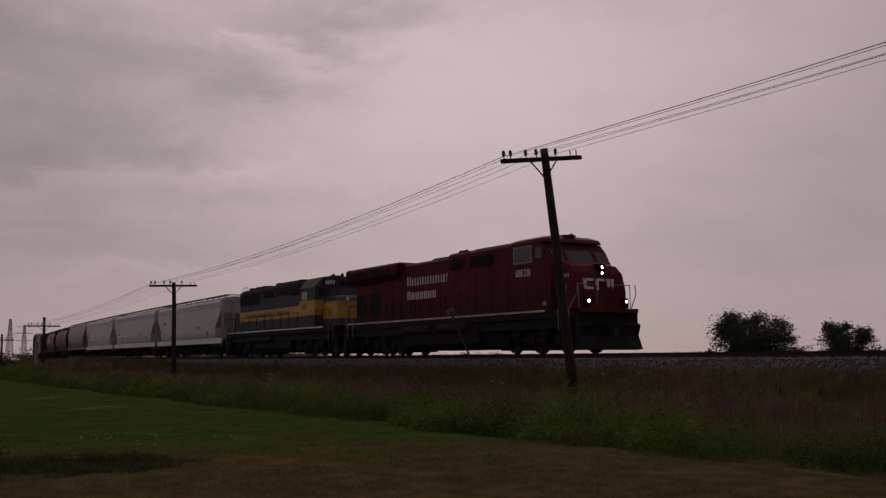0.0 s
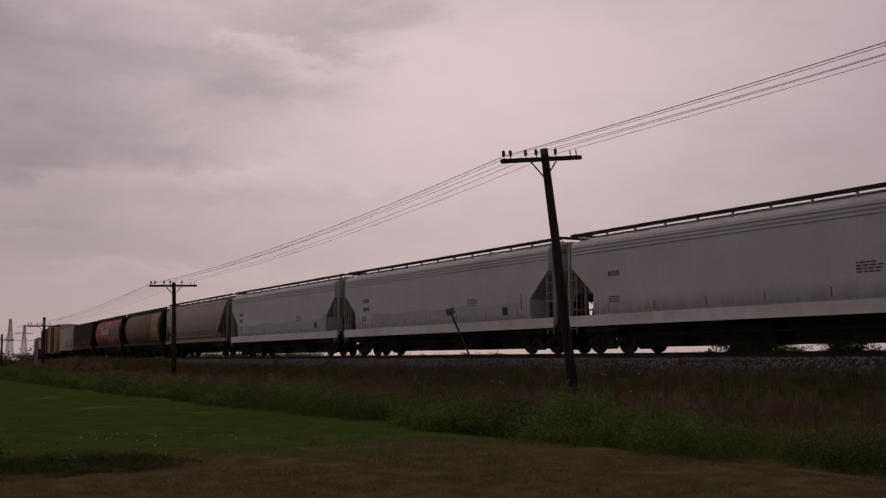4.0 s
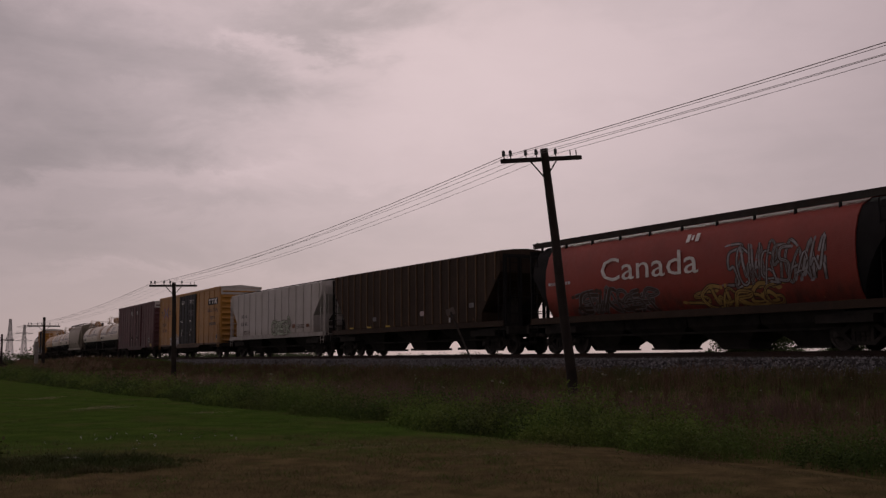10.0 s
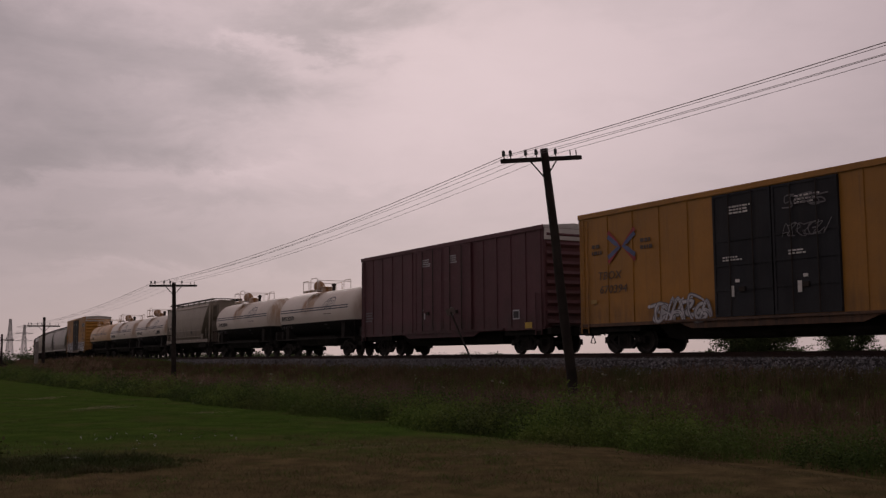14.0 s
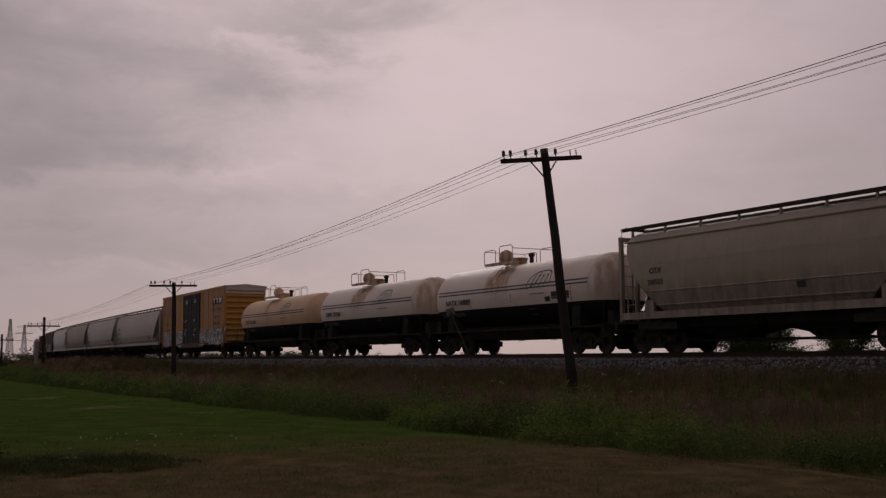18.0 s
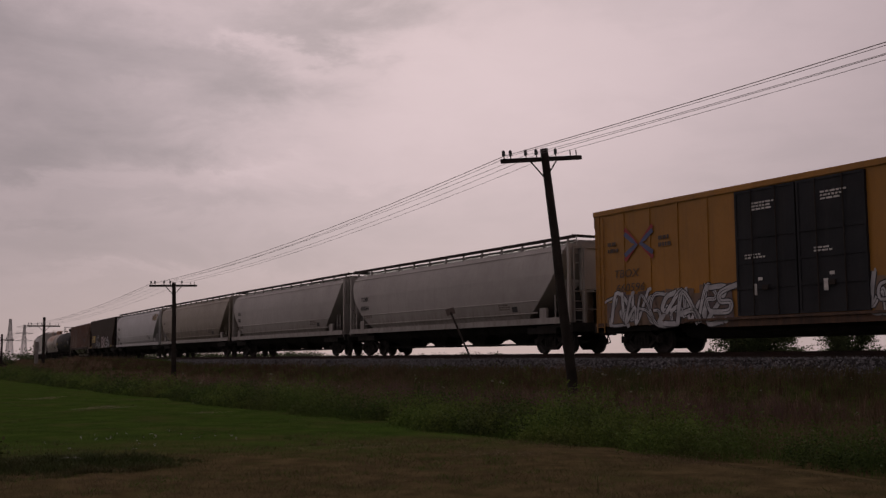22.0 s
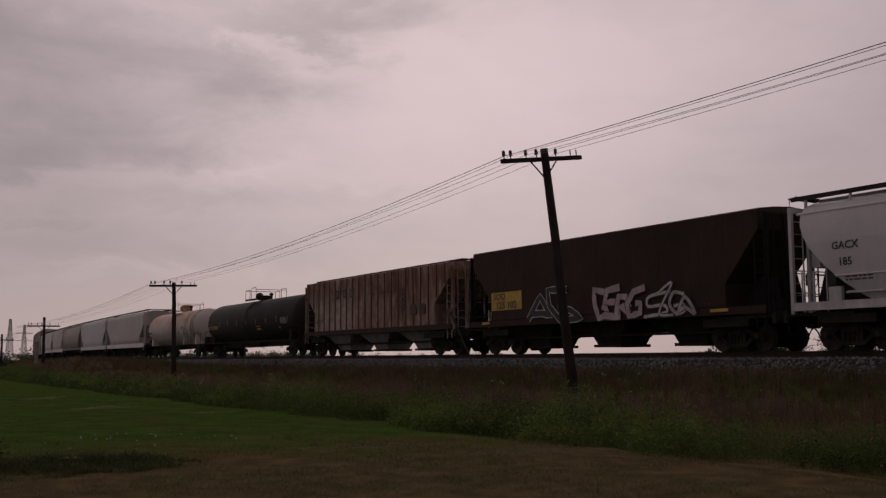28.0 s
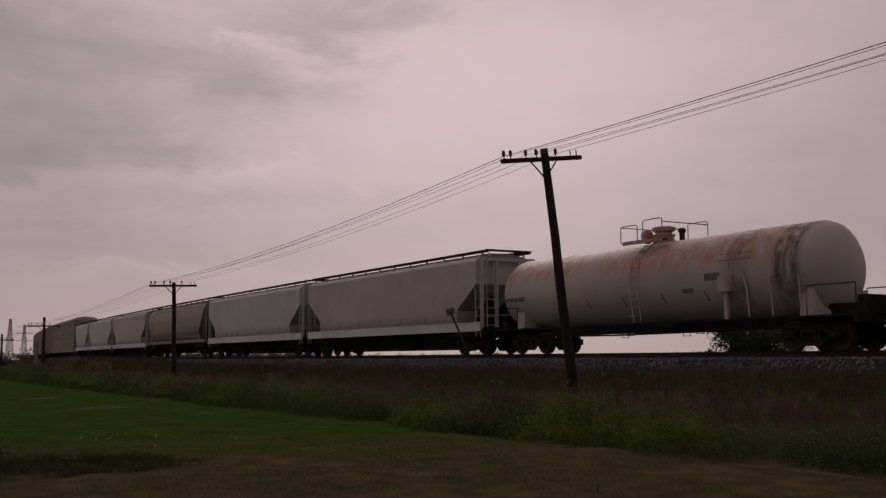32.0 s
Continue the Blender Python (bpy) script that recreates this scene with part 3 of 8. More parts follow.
def freight_truck(parent, x):
    if "truck" not in MESH:
        sh = Shape()
        for sg in (-1, 1):
            y0, y1 = (0.93, 1.07)
            pts = [[(-1.12, 0.36), (-1.12, 0.60), (-0.72, 0.62), (-0.42, 0.80), (0.42, 0.80), (0.72, 0.62), (1.12, 0.60), (1.12, 0.36), (0.80, 0.36), (0.62, 0.50),
                    (0.36, 0.68), (-0.36, 0.68), (-0.62, 0.50), (-0.80, 0.36)],
                   [(-0.80, 0.46), (-0.66, 0.50), (-0.36, 0.26), (0.36, 0.26), (0.66, 0.50), (0.80, 0.46), (0.42, 0.15), (-0.42, 0.15)],
                   [(-0.38, 0.24), (-0.26, 0.24), (-0.26, 0.72), (-0.38, 0.72)], [(0.26, 0.24), (0.38, 0.24), (0.38, 0.72), (0.26, 0.72)]]
            for p in pts:
                sh.prism(p, y0 * sg, y1 * sg)
            for k in (-0.17, 0.0, 0.17):
                sh.lathe([(0.26, 0.07), (0.34, 0.082), (0.38, 0.066), (0.44, 0.082), (0.50, 0.066), (0.54, 0.08)], 8, "z", (k, sg * 1.0, 0))
        sh.box(-0.24, 0.24, -1.1, 1.1, 0.54, 0.70)
        sh.lathe([(0.68, 0.30), (0.80, 0.30)], 12, "z")
        MESH["truck"] = sh.mesh("truck", M_frame)
        MESH["cap"] = Shape().lathe([(0, 0.10), (0.05, 0.105), (0.09, 0.085), (0.10, 0.03)], 12, "y").mesh("bearing_cap", M_steel, 40)
        MESH["wheelset"] = wheelset_mesh(0.457).mesh("wheelset", M_wheel, 35)
    t = part("truck", MESH["truck"], None, parent, at=(x, 0, 0))
    for dx in (-0.89, 0.89):
        SPIN["freight"].append((part("wheelset", MESH["wheelset"], None, t, at=(dx, 0, 0.457)), dx, 0.457))
        part("bearing_cap", MESH["cap"], None, t, at=(dx, 1.04, 0.457))
        c = part("bearing_cap", MESH["cap"], None, t, at=(dx, -1.04, 0.457))
        c.rotation_euler = (0, 0, math.pi)
    return t


def coupler(parent, x, sg):
    if "coupler" not in MESH:
        sh = Shape().box(-0.75, -0.16, -0.09, 0.09, 0.76, 0.93)
        sh.prism([(-0.2, -0.12), (0.02, -0.16), (0.03, -0.03), (-0.06, 0.02), (0.0, 0.14), (-0.12, 0.17), (-0.24, 0.12)], 0.70, 1.0, "z")
        MESH["coupler"] = sh.mesh("coupler", M_steel)
        MESH["hose"] = Shape().tube([(-0.35, 0.3, 0.8), (-0.15, 0.3, 0.62), (0.0, 0.25, 0.42), (0.08, 0.1, 0.4)], 0.022, 6).mesh("air_hose", M_black, 60)
    for k in ("coupler", "hose"):
        o = part("coupler" if k == "coupler" else "air_hose", MESH[k], None, parent, at=(x, 0, 0))
        o.rotation_euler = (0, 0, 0 if sg > 0 else math.pi)


def ladder(parent, x, y, z0, z1, mat, w=0.42, axis="x"):
    """Two stiles and rungs; lies in the car's side (axis x) or end (axis y)."""
    key = ("ladder", round(z1 - z0, 2), axis, mat.name)
    if key not in MESH:
        sh, H = Shape(), z1 - z0
        for o in (-w / 2, w / 2):
            a, b = ((o - 0.02, o + 0.02), (-0.015, 0.015)) if axis == "x" else ((-0.015, 0.015), (o - 0.02, o + 0.02))
            sh.box(*a, *b, 0, H)
        k = 0.2
        while k < H:
            sh.tube([(-w / 2, 0, k), (w / 2, 0, k)] if axis == "x" else [(0, -w / 2, k), (0, w / 2, k)], 0.014, 5)
            k += 0.38
        MESH[key] = sh.mesh("ladder", mat)
    part("ladder", MESH[key], None, parent, at=(x, y, z0))


def base_gear(car, L, inset=2.3, mat=None, stub=False):
    for sg in (-1, 1):
        freight_truck(car, sg * (L / 2 - inset))
        coupler(car, sg * L / 2, sg)
    for x0, x1 in ((-L / 2 + 0.6, -L / 2 + 4.0), (L / 2 - 4.0, L / 2 - 0.6)) if stub else ((-L / 2 + 0.6, L / 2 - 0.6),):
        part("stub_sill" if stub else "centre_sill", Shape().box(x0, x1, -0.33, 0.33, 0.74, 1.08), mat or M_frame, car)
    br = Shape().lathe([(-0.45, 0.16), (-0.42, 0.2), (0.42, 0.2), (0.45, 0.16)], 12, "x", (-L / 2 + 1.5 if stub else 0.9, -0.75, 1.32 if stub else 0.92))
    part("air_reservoir", br, M_frame, car, smooth=40)


def brake_wheel(car, x, z):
    sh = Shape()
    ring = [(0, 0.28 * math.cos(t), 0.28 * math.sin(t)) for t in (2 * math.pi * i / 20 for i in range(21))]
    sh.tube(ring, 0.018, 5)
    for k in range(4):
        t = k * math.pi / 2
        sh.tube([(0, 0, 0), (0, 0.28 * math.cos(t), 0.28 * math.sin(t))], 0.014, 5)
    sh.box(-0.16, -0.02, -0.12, 0.12, -0.2, 0.14)
    part("brake_wheel", sh, M_steel, car, at=(x, 0.55, z))


# ---------------------------------------------------------------- hopper cars
PROFILES = {
    # z, half width: side outline from sill to eaves
    "flat": [(1.42, 1.50), (1.62, 1.56), (3.70, 1.56), (4.06, 1.555), (4.16, 1.48), (4.28, 1.18), (4.42, 0.55), (4.45, 0.0)],
    "round": [(1.42, 1.38), (1.62, 1.50), (2.10, 1.60), (2.60, 1.63), (3.10, 1.61), (3.60, 1.52), (3.95, 1.40), (4.18, 1.15), (4.36, 0.60), (4.40, 0.0)],
    "drum": [(1.35, 1.16), (1.55, 1.33), (1.85, 1.48), (2.30, 1.59), (2.80, 1.62), (3.30, 1.57), (3.75, 1.43), (4.05, 1.22), (4.28, 0.80), (4.38, 0.35), (4.40, 0.0)],
    "ribbed": [(1.40, 1.46), (1.48, 1.50), (3.85, 1.50), (4.28, 1.50), (4.32, 1.44), (4.40, 0.75), (4.44, 0.0)],
}
ROOF_DROP = {"flat": 0.13, "round": 0.13, "drum": 0.07, "ribbed": 0.06}      # running board over the roof's crest
USUAL_TOP = {"flat": 4.72, "round": 4.72, "drum": 4.60, "ribbed": 4.70}


def side_at(kind, z):
    p = PROFILES[kind]
    z = 1.42 + (z - 1.42) * (p[-1][0] - 1.42) / (USUAL_TOP[kind] - ROOF_DROP[kind] - 1.42)
    return float(np.interp(z, [a for a, _ in p], [b for _, b in p]))


def hopper(L, kind, mat, label, group, sill_mat=None, bays=3, top=4.70, cut=1.7, cut_top=3.15, cut_low=2.0, walkway=True, ribs=0, chute_mat=None, end_mat=None, band=None, end_gap=0.95, rib_mat=None, low=None, roof_walk=True):
    """Covered hopper with sloped ends, discharge chutes, roof walk, ladders and end frames."""
    car = thing("hopper_car", label, "hopper car", group)
    sill_mat, chute_mat, end_mat = sill_mat or mat, chute_mat or M_frame, end_mat or mat
    base_gear(car, L, 2.25 if L > 16 else 1.9, stub=kind == "round")
    E = L / 2 - end_gap
    prof = PROFILES[kind]
    lid = top - ROOF_DROP[kind]
    zs = [(1.42 + (z - 1.42) * (lid - 1.42) / (prof[-1][0] - 1.42), y) for z, y in prof]

    def ext(z):
        if kind == "round":
            u = min(1.0, max(0.0, (cut_top + 0.9 - z) / (cut_top + 0.9 - 1.42)))
            return E - 0.1 - cut * u ** 1.75
        if z >= cut_top:
            return E
        if z <= cut_low:
            return E - cut
        return E - cut * (cut_top - z) / (cut_top - cut_low)

    dense = []
    for (z0, y0), (z1, y1) in zip(zs[:-1], zs[1:]):
        n = 6 if z1 - z0 > 1 else 2
        dense += [(z0 + (z1 - z0) * i / n, y0 + (y1 - y0) * i / n) for i in range(n)]
    dense.append(zs[-1])
    dense = sorted(set(dense + [(cut_top, float(np.interp(cut_top, [a for a, _ in zs], [b for _, b in zs]))), (cut_low, float(np.interp(cut_low, [a for a, _ in zs], [b for _, b in zs])))]))
    if kind == "drum":
        outline = [(-y, z) for z, y in zs if y > 0.01] + [(0.0, zs[-1][0])] + [(y, z) for z, y in reversed(zs) if y > 0.01]
        near = E - 0.95
        part("body", Shape().rings([[(x, y, z) for y, z in outline] for x in (-near, -near / 3, near / 3, near)]), mat, car, smooth=28)
        # slope sheets: the underside climbs towards the car's end under the full roof
        for sg in (-1, 1):
            rings = []
            for a, low_z in ((0.0, 1.42), (0.2, 1.95), (0.45, 2.45), (0.7, 2.85), (0.95, 3.15)):
                ring = []
                for y, z in outline:
                    zz = max(z, low_z)
                    yy = 0.97 * float(np.interp(zz, [q for q, _ in zs], [q for _, q in zs]))
                    ring.append((sg * (near + a), max(-yy, min(yy, y * 4 if z < low_z else y)), zz - 0.012))
                rings.append(ring)
            part("end_slope_sheet", Shape().rings(rings), end_mat, car, "dark end slope sheet", smooth=28)
    else:
        body = Shape().stack([(z, ext(z), max(y, 0.03)) for z, y in dense], 0.02)
        part("body", body, mat, car, smooth=24)
    # side sills with stake pockets
    for sg in (-1, 1):
        sy = sg * 1.47
        s = Shape().box(-E - 0.25, E + 0.25, min(sy - 0.05 * sg, sy + 0.05 * sg), max(sy - 0.05 * sg, sy + 0.05 * sg), 1.06 if kind == "flat" else 1.22, 1.44)
        s.box(-E - 0.25, E + 0.25, min(sy - 0.12 * sg, sy + 0.09 * sg), max(sy - 0.12 * sg, sy + 0.09 * sg), 1.03 if kind == "flat" else 1.19, 1.07 if kind == "flat" else 1.23)
        part("side_sill", s, sill_mat, car)
    # ends: platform, corner posts, slanted brace plates
    for sg in (-1, 1):
        pl = Shape().box(min(sg * (E - 1.9), sg * (E + 0.55)), max(sg * (E - 1.9), sg * (E + 0.55)), -1.45, 1.45, 1.04, 1.13)
        pl.box(min(sg * (E + 0.45), sg * (E + 0.6)), max(sg * (E + 0.45), sg * (E + 0.6)), -1.5, 1.5, 0.85, 1.2)
        part("end_platform", pl, M_frame, car)
        for y in (-1.40, -0.62, 0.62, 1.40):
            part("end_post", Shape().box(sg * (E + 0.28) - 0.06, sg * (E + 0.28) + 0.06, y - 0.05, y + 0.05, 1.1, top - 0.42), end_mat, car)
        part("end_beam", Shape().box(sg * (E + 0.28) - 0.04, sg * (E + 0.28) + 0.04, -1.47, 1.47, top - 0.52, top - 0.36), end_mat, car)
        for y in (-0.5, 0.5):
            part("end_gusset", Shape().prism([(sg * (E + 0.2), 1.1), (sg * (E - 1.9), 1.1), (sg * (E - 1.5), 2.0), (sg * (E - 0.3), 2.7)], y - 0.02, y + 0.02), M_frame, car)
        for z in (1.75, 2.45):
            part("end_rung", Shape().tube([(sg * (E + 0.36), -1.4, z), (sg * (E + 0.36), 1.4, z)], 0.018, 5), end_mat, car)
        for y in (-1.40, 1.40):
            part("stirrup", Shape().tube([(sg * (E + 0.1), y, 1.1), (sg * (E + 0.1), y, 0.5), (sg * (E + 0.5), y, 0.5), (sg * (E + 0.5), y, 1.1)], 0.02, 5), M_frame, car)
        for y in (-1.47, 1.47):
            ladder(car, sg * (E + (-0.35 if kind == "round" else 0.02)), y, 1.15 if kind == "round" else 0.75, {"round": 2.35, "flat": 3.3}.get(kind, top - 0.35), end_mat)
        ladder(car, sg * (E + 0.36), -1.0, 1.1, top - 0.4, end_mat, axis="y")
        if kind == "round":
            b0, b1 = sg * (E - 0.62), sg * (E - 0.58)
            part("end_bulkhead", Shape().box(min(b0, b1), max(b0, b1), -0.95, 0.95, 1.1, 3.0), end_mat, car, "end bulkhead plate")
            part("end_bay", Shape().box(min(sg * (E - 0.1), sg * (E + 0.24)), max(sg * (E - 0.1), sg * (E + 0.24)), -0.58, 0.58, 2.55, top - 0.42), end_mat, car)
        part("body_bolster", Shape().box(min(sg * (E - 2.6), sg * (E - 0.6)), max(sg * (E - 2.6), sg * (E - 0.6)), -1.42, 1.42, 0.80, 1.06), M_frame, car)
    brake_wheel(car, L / 2 - 0.48, 2.3)
    if kind != "round":
        part("brake_rigging", Shape().box(-E + 1.2, E - 1.2, -0.9, -0.82, 0.62, 0.70), M_frame, car)
    # discharge chutes
    span = 2 * (E - cut) - 0.4
    for i in range(bays):
        xc = -span / 2 + span * (i + 0.5) / bays
        hw = span / bays / 2
        lw = hw * (low or {"flat": 0.80, "round": 0.30, "drum": 0.30, "ribbed": 0.32}[kind])
        if kind == "drum":
            lw = hw * 0.40
            ch = Shape().stack([(0.15, lw, 0.50), (0.30, lw + 0.05, 0.58), (0.86, hw - 0.03, 1.02), (1.44, hw - 0.02, 1.15)], 0.02, xc)
            ch2 = Shape().box(xc - lw - 0.06, xc + lw + 0.06, -0.56, 0.56, 0.09, 0.16)
        elif kind == "round":
            ch = Shape().stack([(0.44, lw, 0.42), (0.60, lw + 0.16, 0.58), (0.88, hw - 0.05, 1.0), (1.44, hw - 0.02, 1.34)], 0.02, xc)
            ch2 = Shape().box(xc - lw - 0.06, xc + lw + 0.06, -0.46, 0.46, 0.36, 0.45)
        else:
            ch = Shape().stack([(0.32, lw, 0.62), (0.60, lw + 0.06, 0.78), (1.44, hw - 0.02, 1.36)], 0.02, xc)
            ch2 = Shape().box(xc - lw - 0.08, xc + lw + 0.08, -0.74, 0.74, 0.22, 0.33)
        o = part("chute", ch, chute_mat, car)
        part("outlet_gate", ch2, M_frame, o)
    # roof: hatches and running boards
    if walkway:
        for sg in (-1, 1):
            w = Shape().box(-E - 0.42, E + 0.42, sg * 0.98 - 0.2, sg * 0.98 + 0.2, top - 0.07, top - 0.02)
            w.box(-E - 0.42, E + 0.42, sg * 1.16 - 0.015, sg * 1.16 + 0.015, top - (0.24 if kind == "drum" else 0.15), top - 0.01)
            part("running_board", w, M_steel, car, "dark steel grating walk")
            nb = int(2 * E / 1.6)
            key = ("bracket", sg, round(top, 2), end_mat.name)
            if key not in MESH:
                MESH[key] = Shape().prism([(sg * 1.08, top - 0.44), (sg * 1.19, top - 0.52), (sg * 1.16, top - 0.06), (sg * 1.08, top - 0.06)], -0.025, 0.025, "x").mesh("board_bracket", end_mat)
            for i in range(nb + 1):
                part("board_bracket", MESH[key], None, car, at=(-E + 0.1 + (2 * E - 0.2) * i / nb, 0, 0))
        for sg in (-1, 1):
            part("end_board", Shape().box(sg * (E + 0.3) - 0.22, sg * (E + 0.3) + 0.22, -1.18, 1.18, top - 0.07, top - 0.02), M_steel, car)
            part("board_rail", Shape().tube([(sg * (E + 0.5), -1.15, top - 0.45), (sg * (E + 0.5), -1.15, top - 0.1), (sg * (E + 0.2), -1.15, top + 0.02)], 0.02, 5), end_mat, car)
    if kind == "ribbed" and roof_walk:
        for sg in (-1, 1):
            part("roof_walk", Shape().box(-E - 0.1, E + 0.1, sg * 0.55 - 0.25, sg * 0.55 + 0.25, top - 0.05, top + 0.0), M_steel, car, "dark steel grating walk")
    if walkway:
        part("hatch_coaming", Shape().stack([(top - 0.5, E - 0.25, 0.74), (top - 0.14, E - 0.25, 0.74), (top - 0.12, E - 0.25, 0.70)], 0.03), mat, car)
    nh = 4 if L < 16 else 6
    for i in range(nh):
        x = -E + 2 * E * (i + 0.5) / nh
        part("roof_hatch", Shape().stack([(top - 0.25, E / nh * 0.62, 0.36), (top - 0.09, E / nh * 0.62, 0.36), (top - 0.06, E / nh * 0.55, 0.30)], 0.03, x), mat, car)
    if kind == "round":
        for sg in (-1, 1):
            for zz, depth, xe in ((2.16, 0.035, E - 1.45), (1.66, 0.05, E - 1.75)):
                y = side_at(kind, zz)
                part("side_seam", Shape().prism([(sg * (y - 0.03), zz + 0.05), (sg * (y + depth), zz), (sg * (y + depth), zz - 0.02), (sg * (y - 0.03), zz - 0.03)], -xe, xe, "x"), mat, car, "folded seam along the side")
            y = side_at(kind, top - 0.60)
            part("eave_strip", Shape().prism([(sg * (y - 0.05), top - 0.55), (sg * (y + 0.03), top - 0.59), (sg * (y + 0.03), top - 0.63), (sg * (y - 0.03), top - 0.63)], -E - 0.02, E + 0.02, "x"), mat, car, "eave angle along the roof edge")
            for x in (-E + 1.35, E - 1.35):
                part("jack_post", Shape().box(x - 0.22, x + 0.22, sg * 1.47 - 0.06, sg * 1.47 + 0.06, 1.2, 1.85), sill_mat, car)
        part("outlet_pipe", Shape().tube([(-E + 2.2, -0.42, 0.40), (E - 2.2, -0.42, 0.40)], 0.045, 8), M_frame, car)
        for i in range(bays + 1):
            x = -span / 2 + span * i / bays
            part("pipe_hanger", Shape().box(x - 0.025, x + 0.025, -0.46, -0.40, 0.40, 1.1), M_frame, car)
    else:
        for sg in (-1, 1):
            for i in range(7):
                x = (-E + 2.2) + (2 * E - 4.4) * i / 6
                part("side_mark", Shape().box(x - 0.02, x + 0.02, sg * (side_at(kind, 1.75) + 0.004) - 0.003, sg * (side_at(kind, 1.75) + 0.004) + 0.003, 1.55, 1.85 if kind == "flat" else 1.6), M_rustmark, car)
    if ribs:
        for sg in (-1, 1):
            for i in range(ribs):
                x = -E + 0.35 + (2 * E - 0.7) * i / (ribs - 1)
                z0 = 1.46
                if abs(x) > E - cut:
                    z0 = cut_low + (cut_top - cut_low) * (abs(x) - (E - cut)) / cut + 0.1
                part("side_rib", Shape().box(x - 0.035, x + 0.035, sg * 1.51 - 0.035, sg * 1.51 + 0.035, z0, top - 0.22), rib_mat or mat, car)
    if band:
        for sg in (-1, 1):
            for i in range(3):
                y, zz = side_at(kind, 3.75), 3.84 + i * 0.13
                part("side_bead", Shape().prism([(sg * (y - 0.02), zz + 0.05), (sg * (y + 0.03), zz + 0.02), (sg * (y + 0.03), zz - 0.02), (sg * (y - 0.02), zz - 0.04)], -E + 0.05, E - 0.05, "x"), mat, car, "pressed bead under the eaves")
    return car


# ---------------------------------------------------------------- box cars and auto racks
def boxcar(L, bl, top, mat, door_mat, roof_mat, label, group, door=5.1, door_x=0.27, ribs=14, width=1.57):
    """Box car with plug doors, side posts, ribbed ends, peaked roof and ladders."""
    car = thing("box_car", label, "box car", group)
    base_gear(car, L, 3.0)
    h = bl / 2
    part("body", Shape().stack([(1.02, h, width - 0.03), (1.05, h, width), (top - 0.22, h, width)], 0.05), mat, car)
    roof = Shape().prism([(-width - 0.02, top - 0.22), (width + 0.02, top - 0.22), (width + 0.02, top - 0.14), (0, top), (-width - 0.02, top - 0.14)], -h - 0.02, h + 0.02, "x")
    n = int(bl / 1.2)
    for i in range(n + 1):
        x = -h + bl * i / n
        roof.prism([(-width - 0.022, top - 0.16), (width + 0.022, top - 0.16), (width + 0.022, top - 0.128), (0, top + 0.012), (-width - 0.022, top - 0.128)], x - 0.035, x + 0.035, "x")
    part("roof", roof, roof_mat, car)
    for sg in (-1, 1):
        y = sg * width
        lo, hi = min(y, y + sg * 0.03), max(y, y + sg * 0.03)
        for i in range(ribs):
            x = -h + 0.25 + (bl - 0.5) * i / (ribs - 1)
            if abs(x - door_x) < door / 2 + 0.12:
                continue
            part("side_post", Shape().box(x - 0.07, x + 0.07, lo, hi, 1.1, top - 0.26), mat, car)
        sill = Shape().prism([(-h, 1.02), (-h, 0.98), (-h * 0.42, 0.98), (-h * 0.36, 0.80), (h * 0.36, 0.80), (h * 0.42, 0.98), (h, 0.98), (h, 1.02), (h, 1.1), (-h, 1.1)], lo, hi)
        part("side_sill", sill, M_brown if mat == M_yellow else mat, car)
        part("top_rail", Shape().box(-h, h, min(y, y + sg * 0.06), max(y, y + sg * 0.07), top - 0.30, top - 0.118), mat, car)
        for k in (-1, 1):
            x0 = door_x + (0.03 if k > 0 else -door / 2)
            x1 = door_x + (door / 2 if k > 0 else -0.03)
            d = Shape().box(x0, x1, min(y, y + sg * 0.075), max(y, y + sg * 0.075), 1.12, top - 0.34)
            dd = part("door", d, door_mat, car)
            for zz in (1.12, 1.95, 2.75, 3.55, top - 0.42):
                part("door_stiffener", Shape().box(x0 + 0.08, x1 - 0.08, min(y + sg * 0.07, y + sg * 0.1), max(y + sg * 0.07, y + sg * 0.1), zz, zz + 0.08), door_mat, dd)
            for xx in (x0, x1 - 0.08):
                part("door_edge", Shape().box(xx, xx + 0.08, min(y + sg * 0.07, y + sg * 0.1), max(y + sg * 0.07, y + sg * 0.1), 1.12, top - 0.34), door_mat, dd)
            for f in (0.3, 0.7):
                xr = x0 + (x1 - x0) * f
                part("lock_rod", Shape().tube([(xr, y + sg * 0.13, 1.14), (xr, y + sg * 0.13, top - 0.36)], 0.022, 6), M_steel, dd)
            part("door_crank", Shape().box((x0 + x1) / 2 - 0.12, (x0 + x1) / 2 + 0.12, min(y + sg * 0.08, y + sg * 0.16), max(y + sg * 0.08, y + sg * 0.16), 1.9, 2.05), M_steel, dd)
        tr = Shape().box(door_x - door, door_x + door, min(y, y + sg * 0.12), max(y, y + sg * 0.12), 1.02, 1.1)
        part("door_track", tr, M_brown if mat == M_yellow else mat, car)
        # ribbed end: pressed horizontal waves
        for i in range(10):
            z = 1.25 + (top - 1.75) * i / 9
            xx = sg * h
            part("end_rib", Shape().prism([(xx, z - 0.13), (xx + sg * 0.09, z), (xx, z + 0.13)], -width + 0.12, width - 0.12), mat, car)
        for yy in (-1, 1):
            ladder(car, sg * (h - 0.35), yy * (width + 0.06), 0.75, 2.5 if sg > 0 else top - 0.4, mat)
        part("end_sill", Shape().box(min(sg * h, sg * (h + 0.25)), max(sg * h, sg * (h + 0.25)), -1.45, 1.45, 0.8, 1.05), M_frame, car)
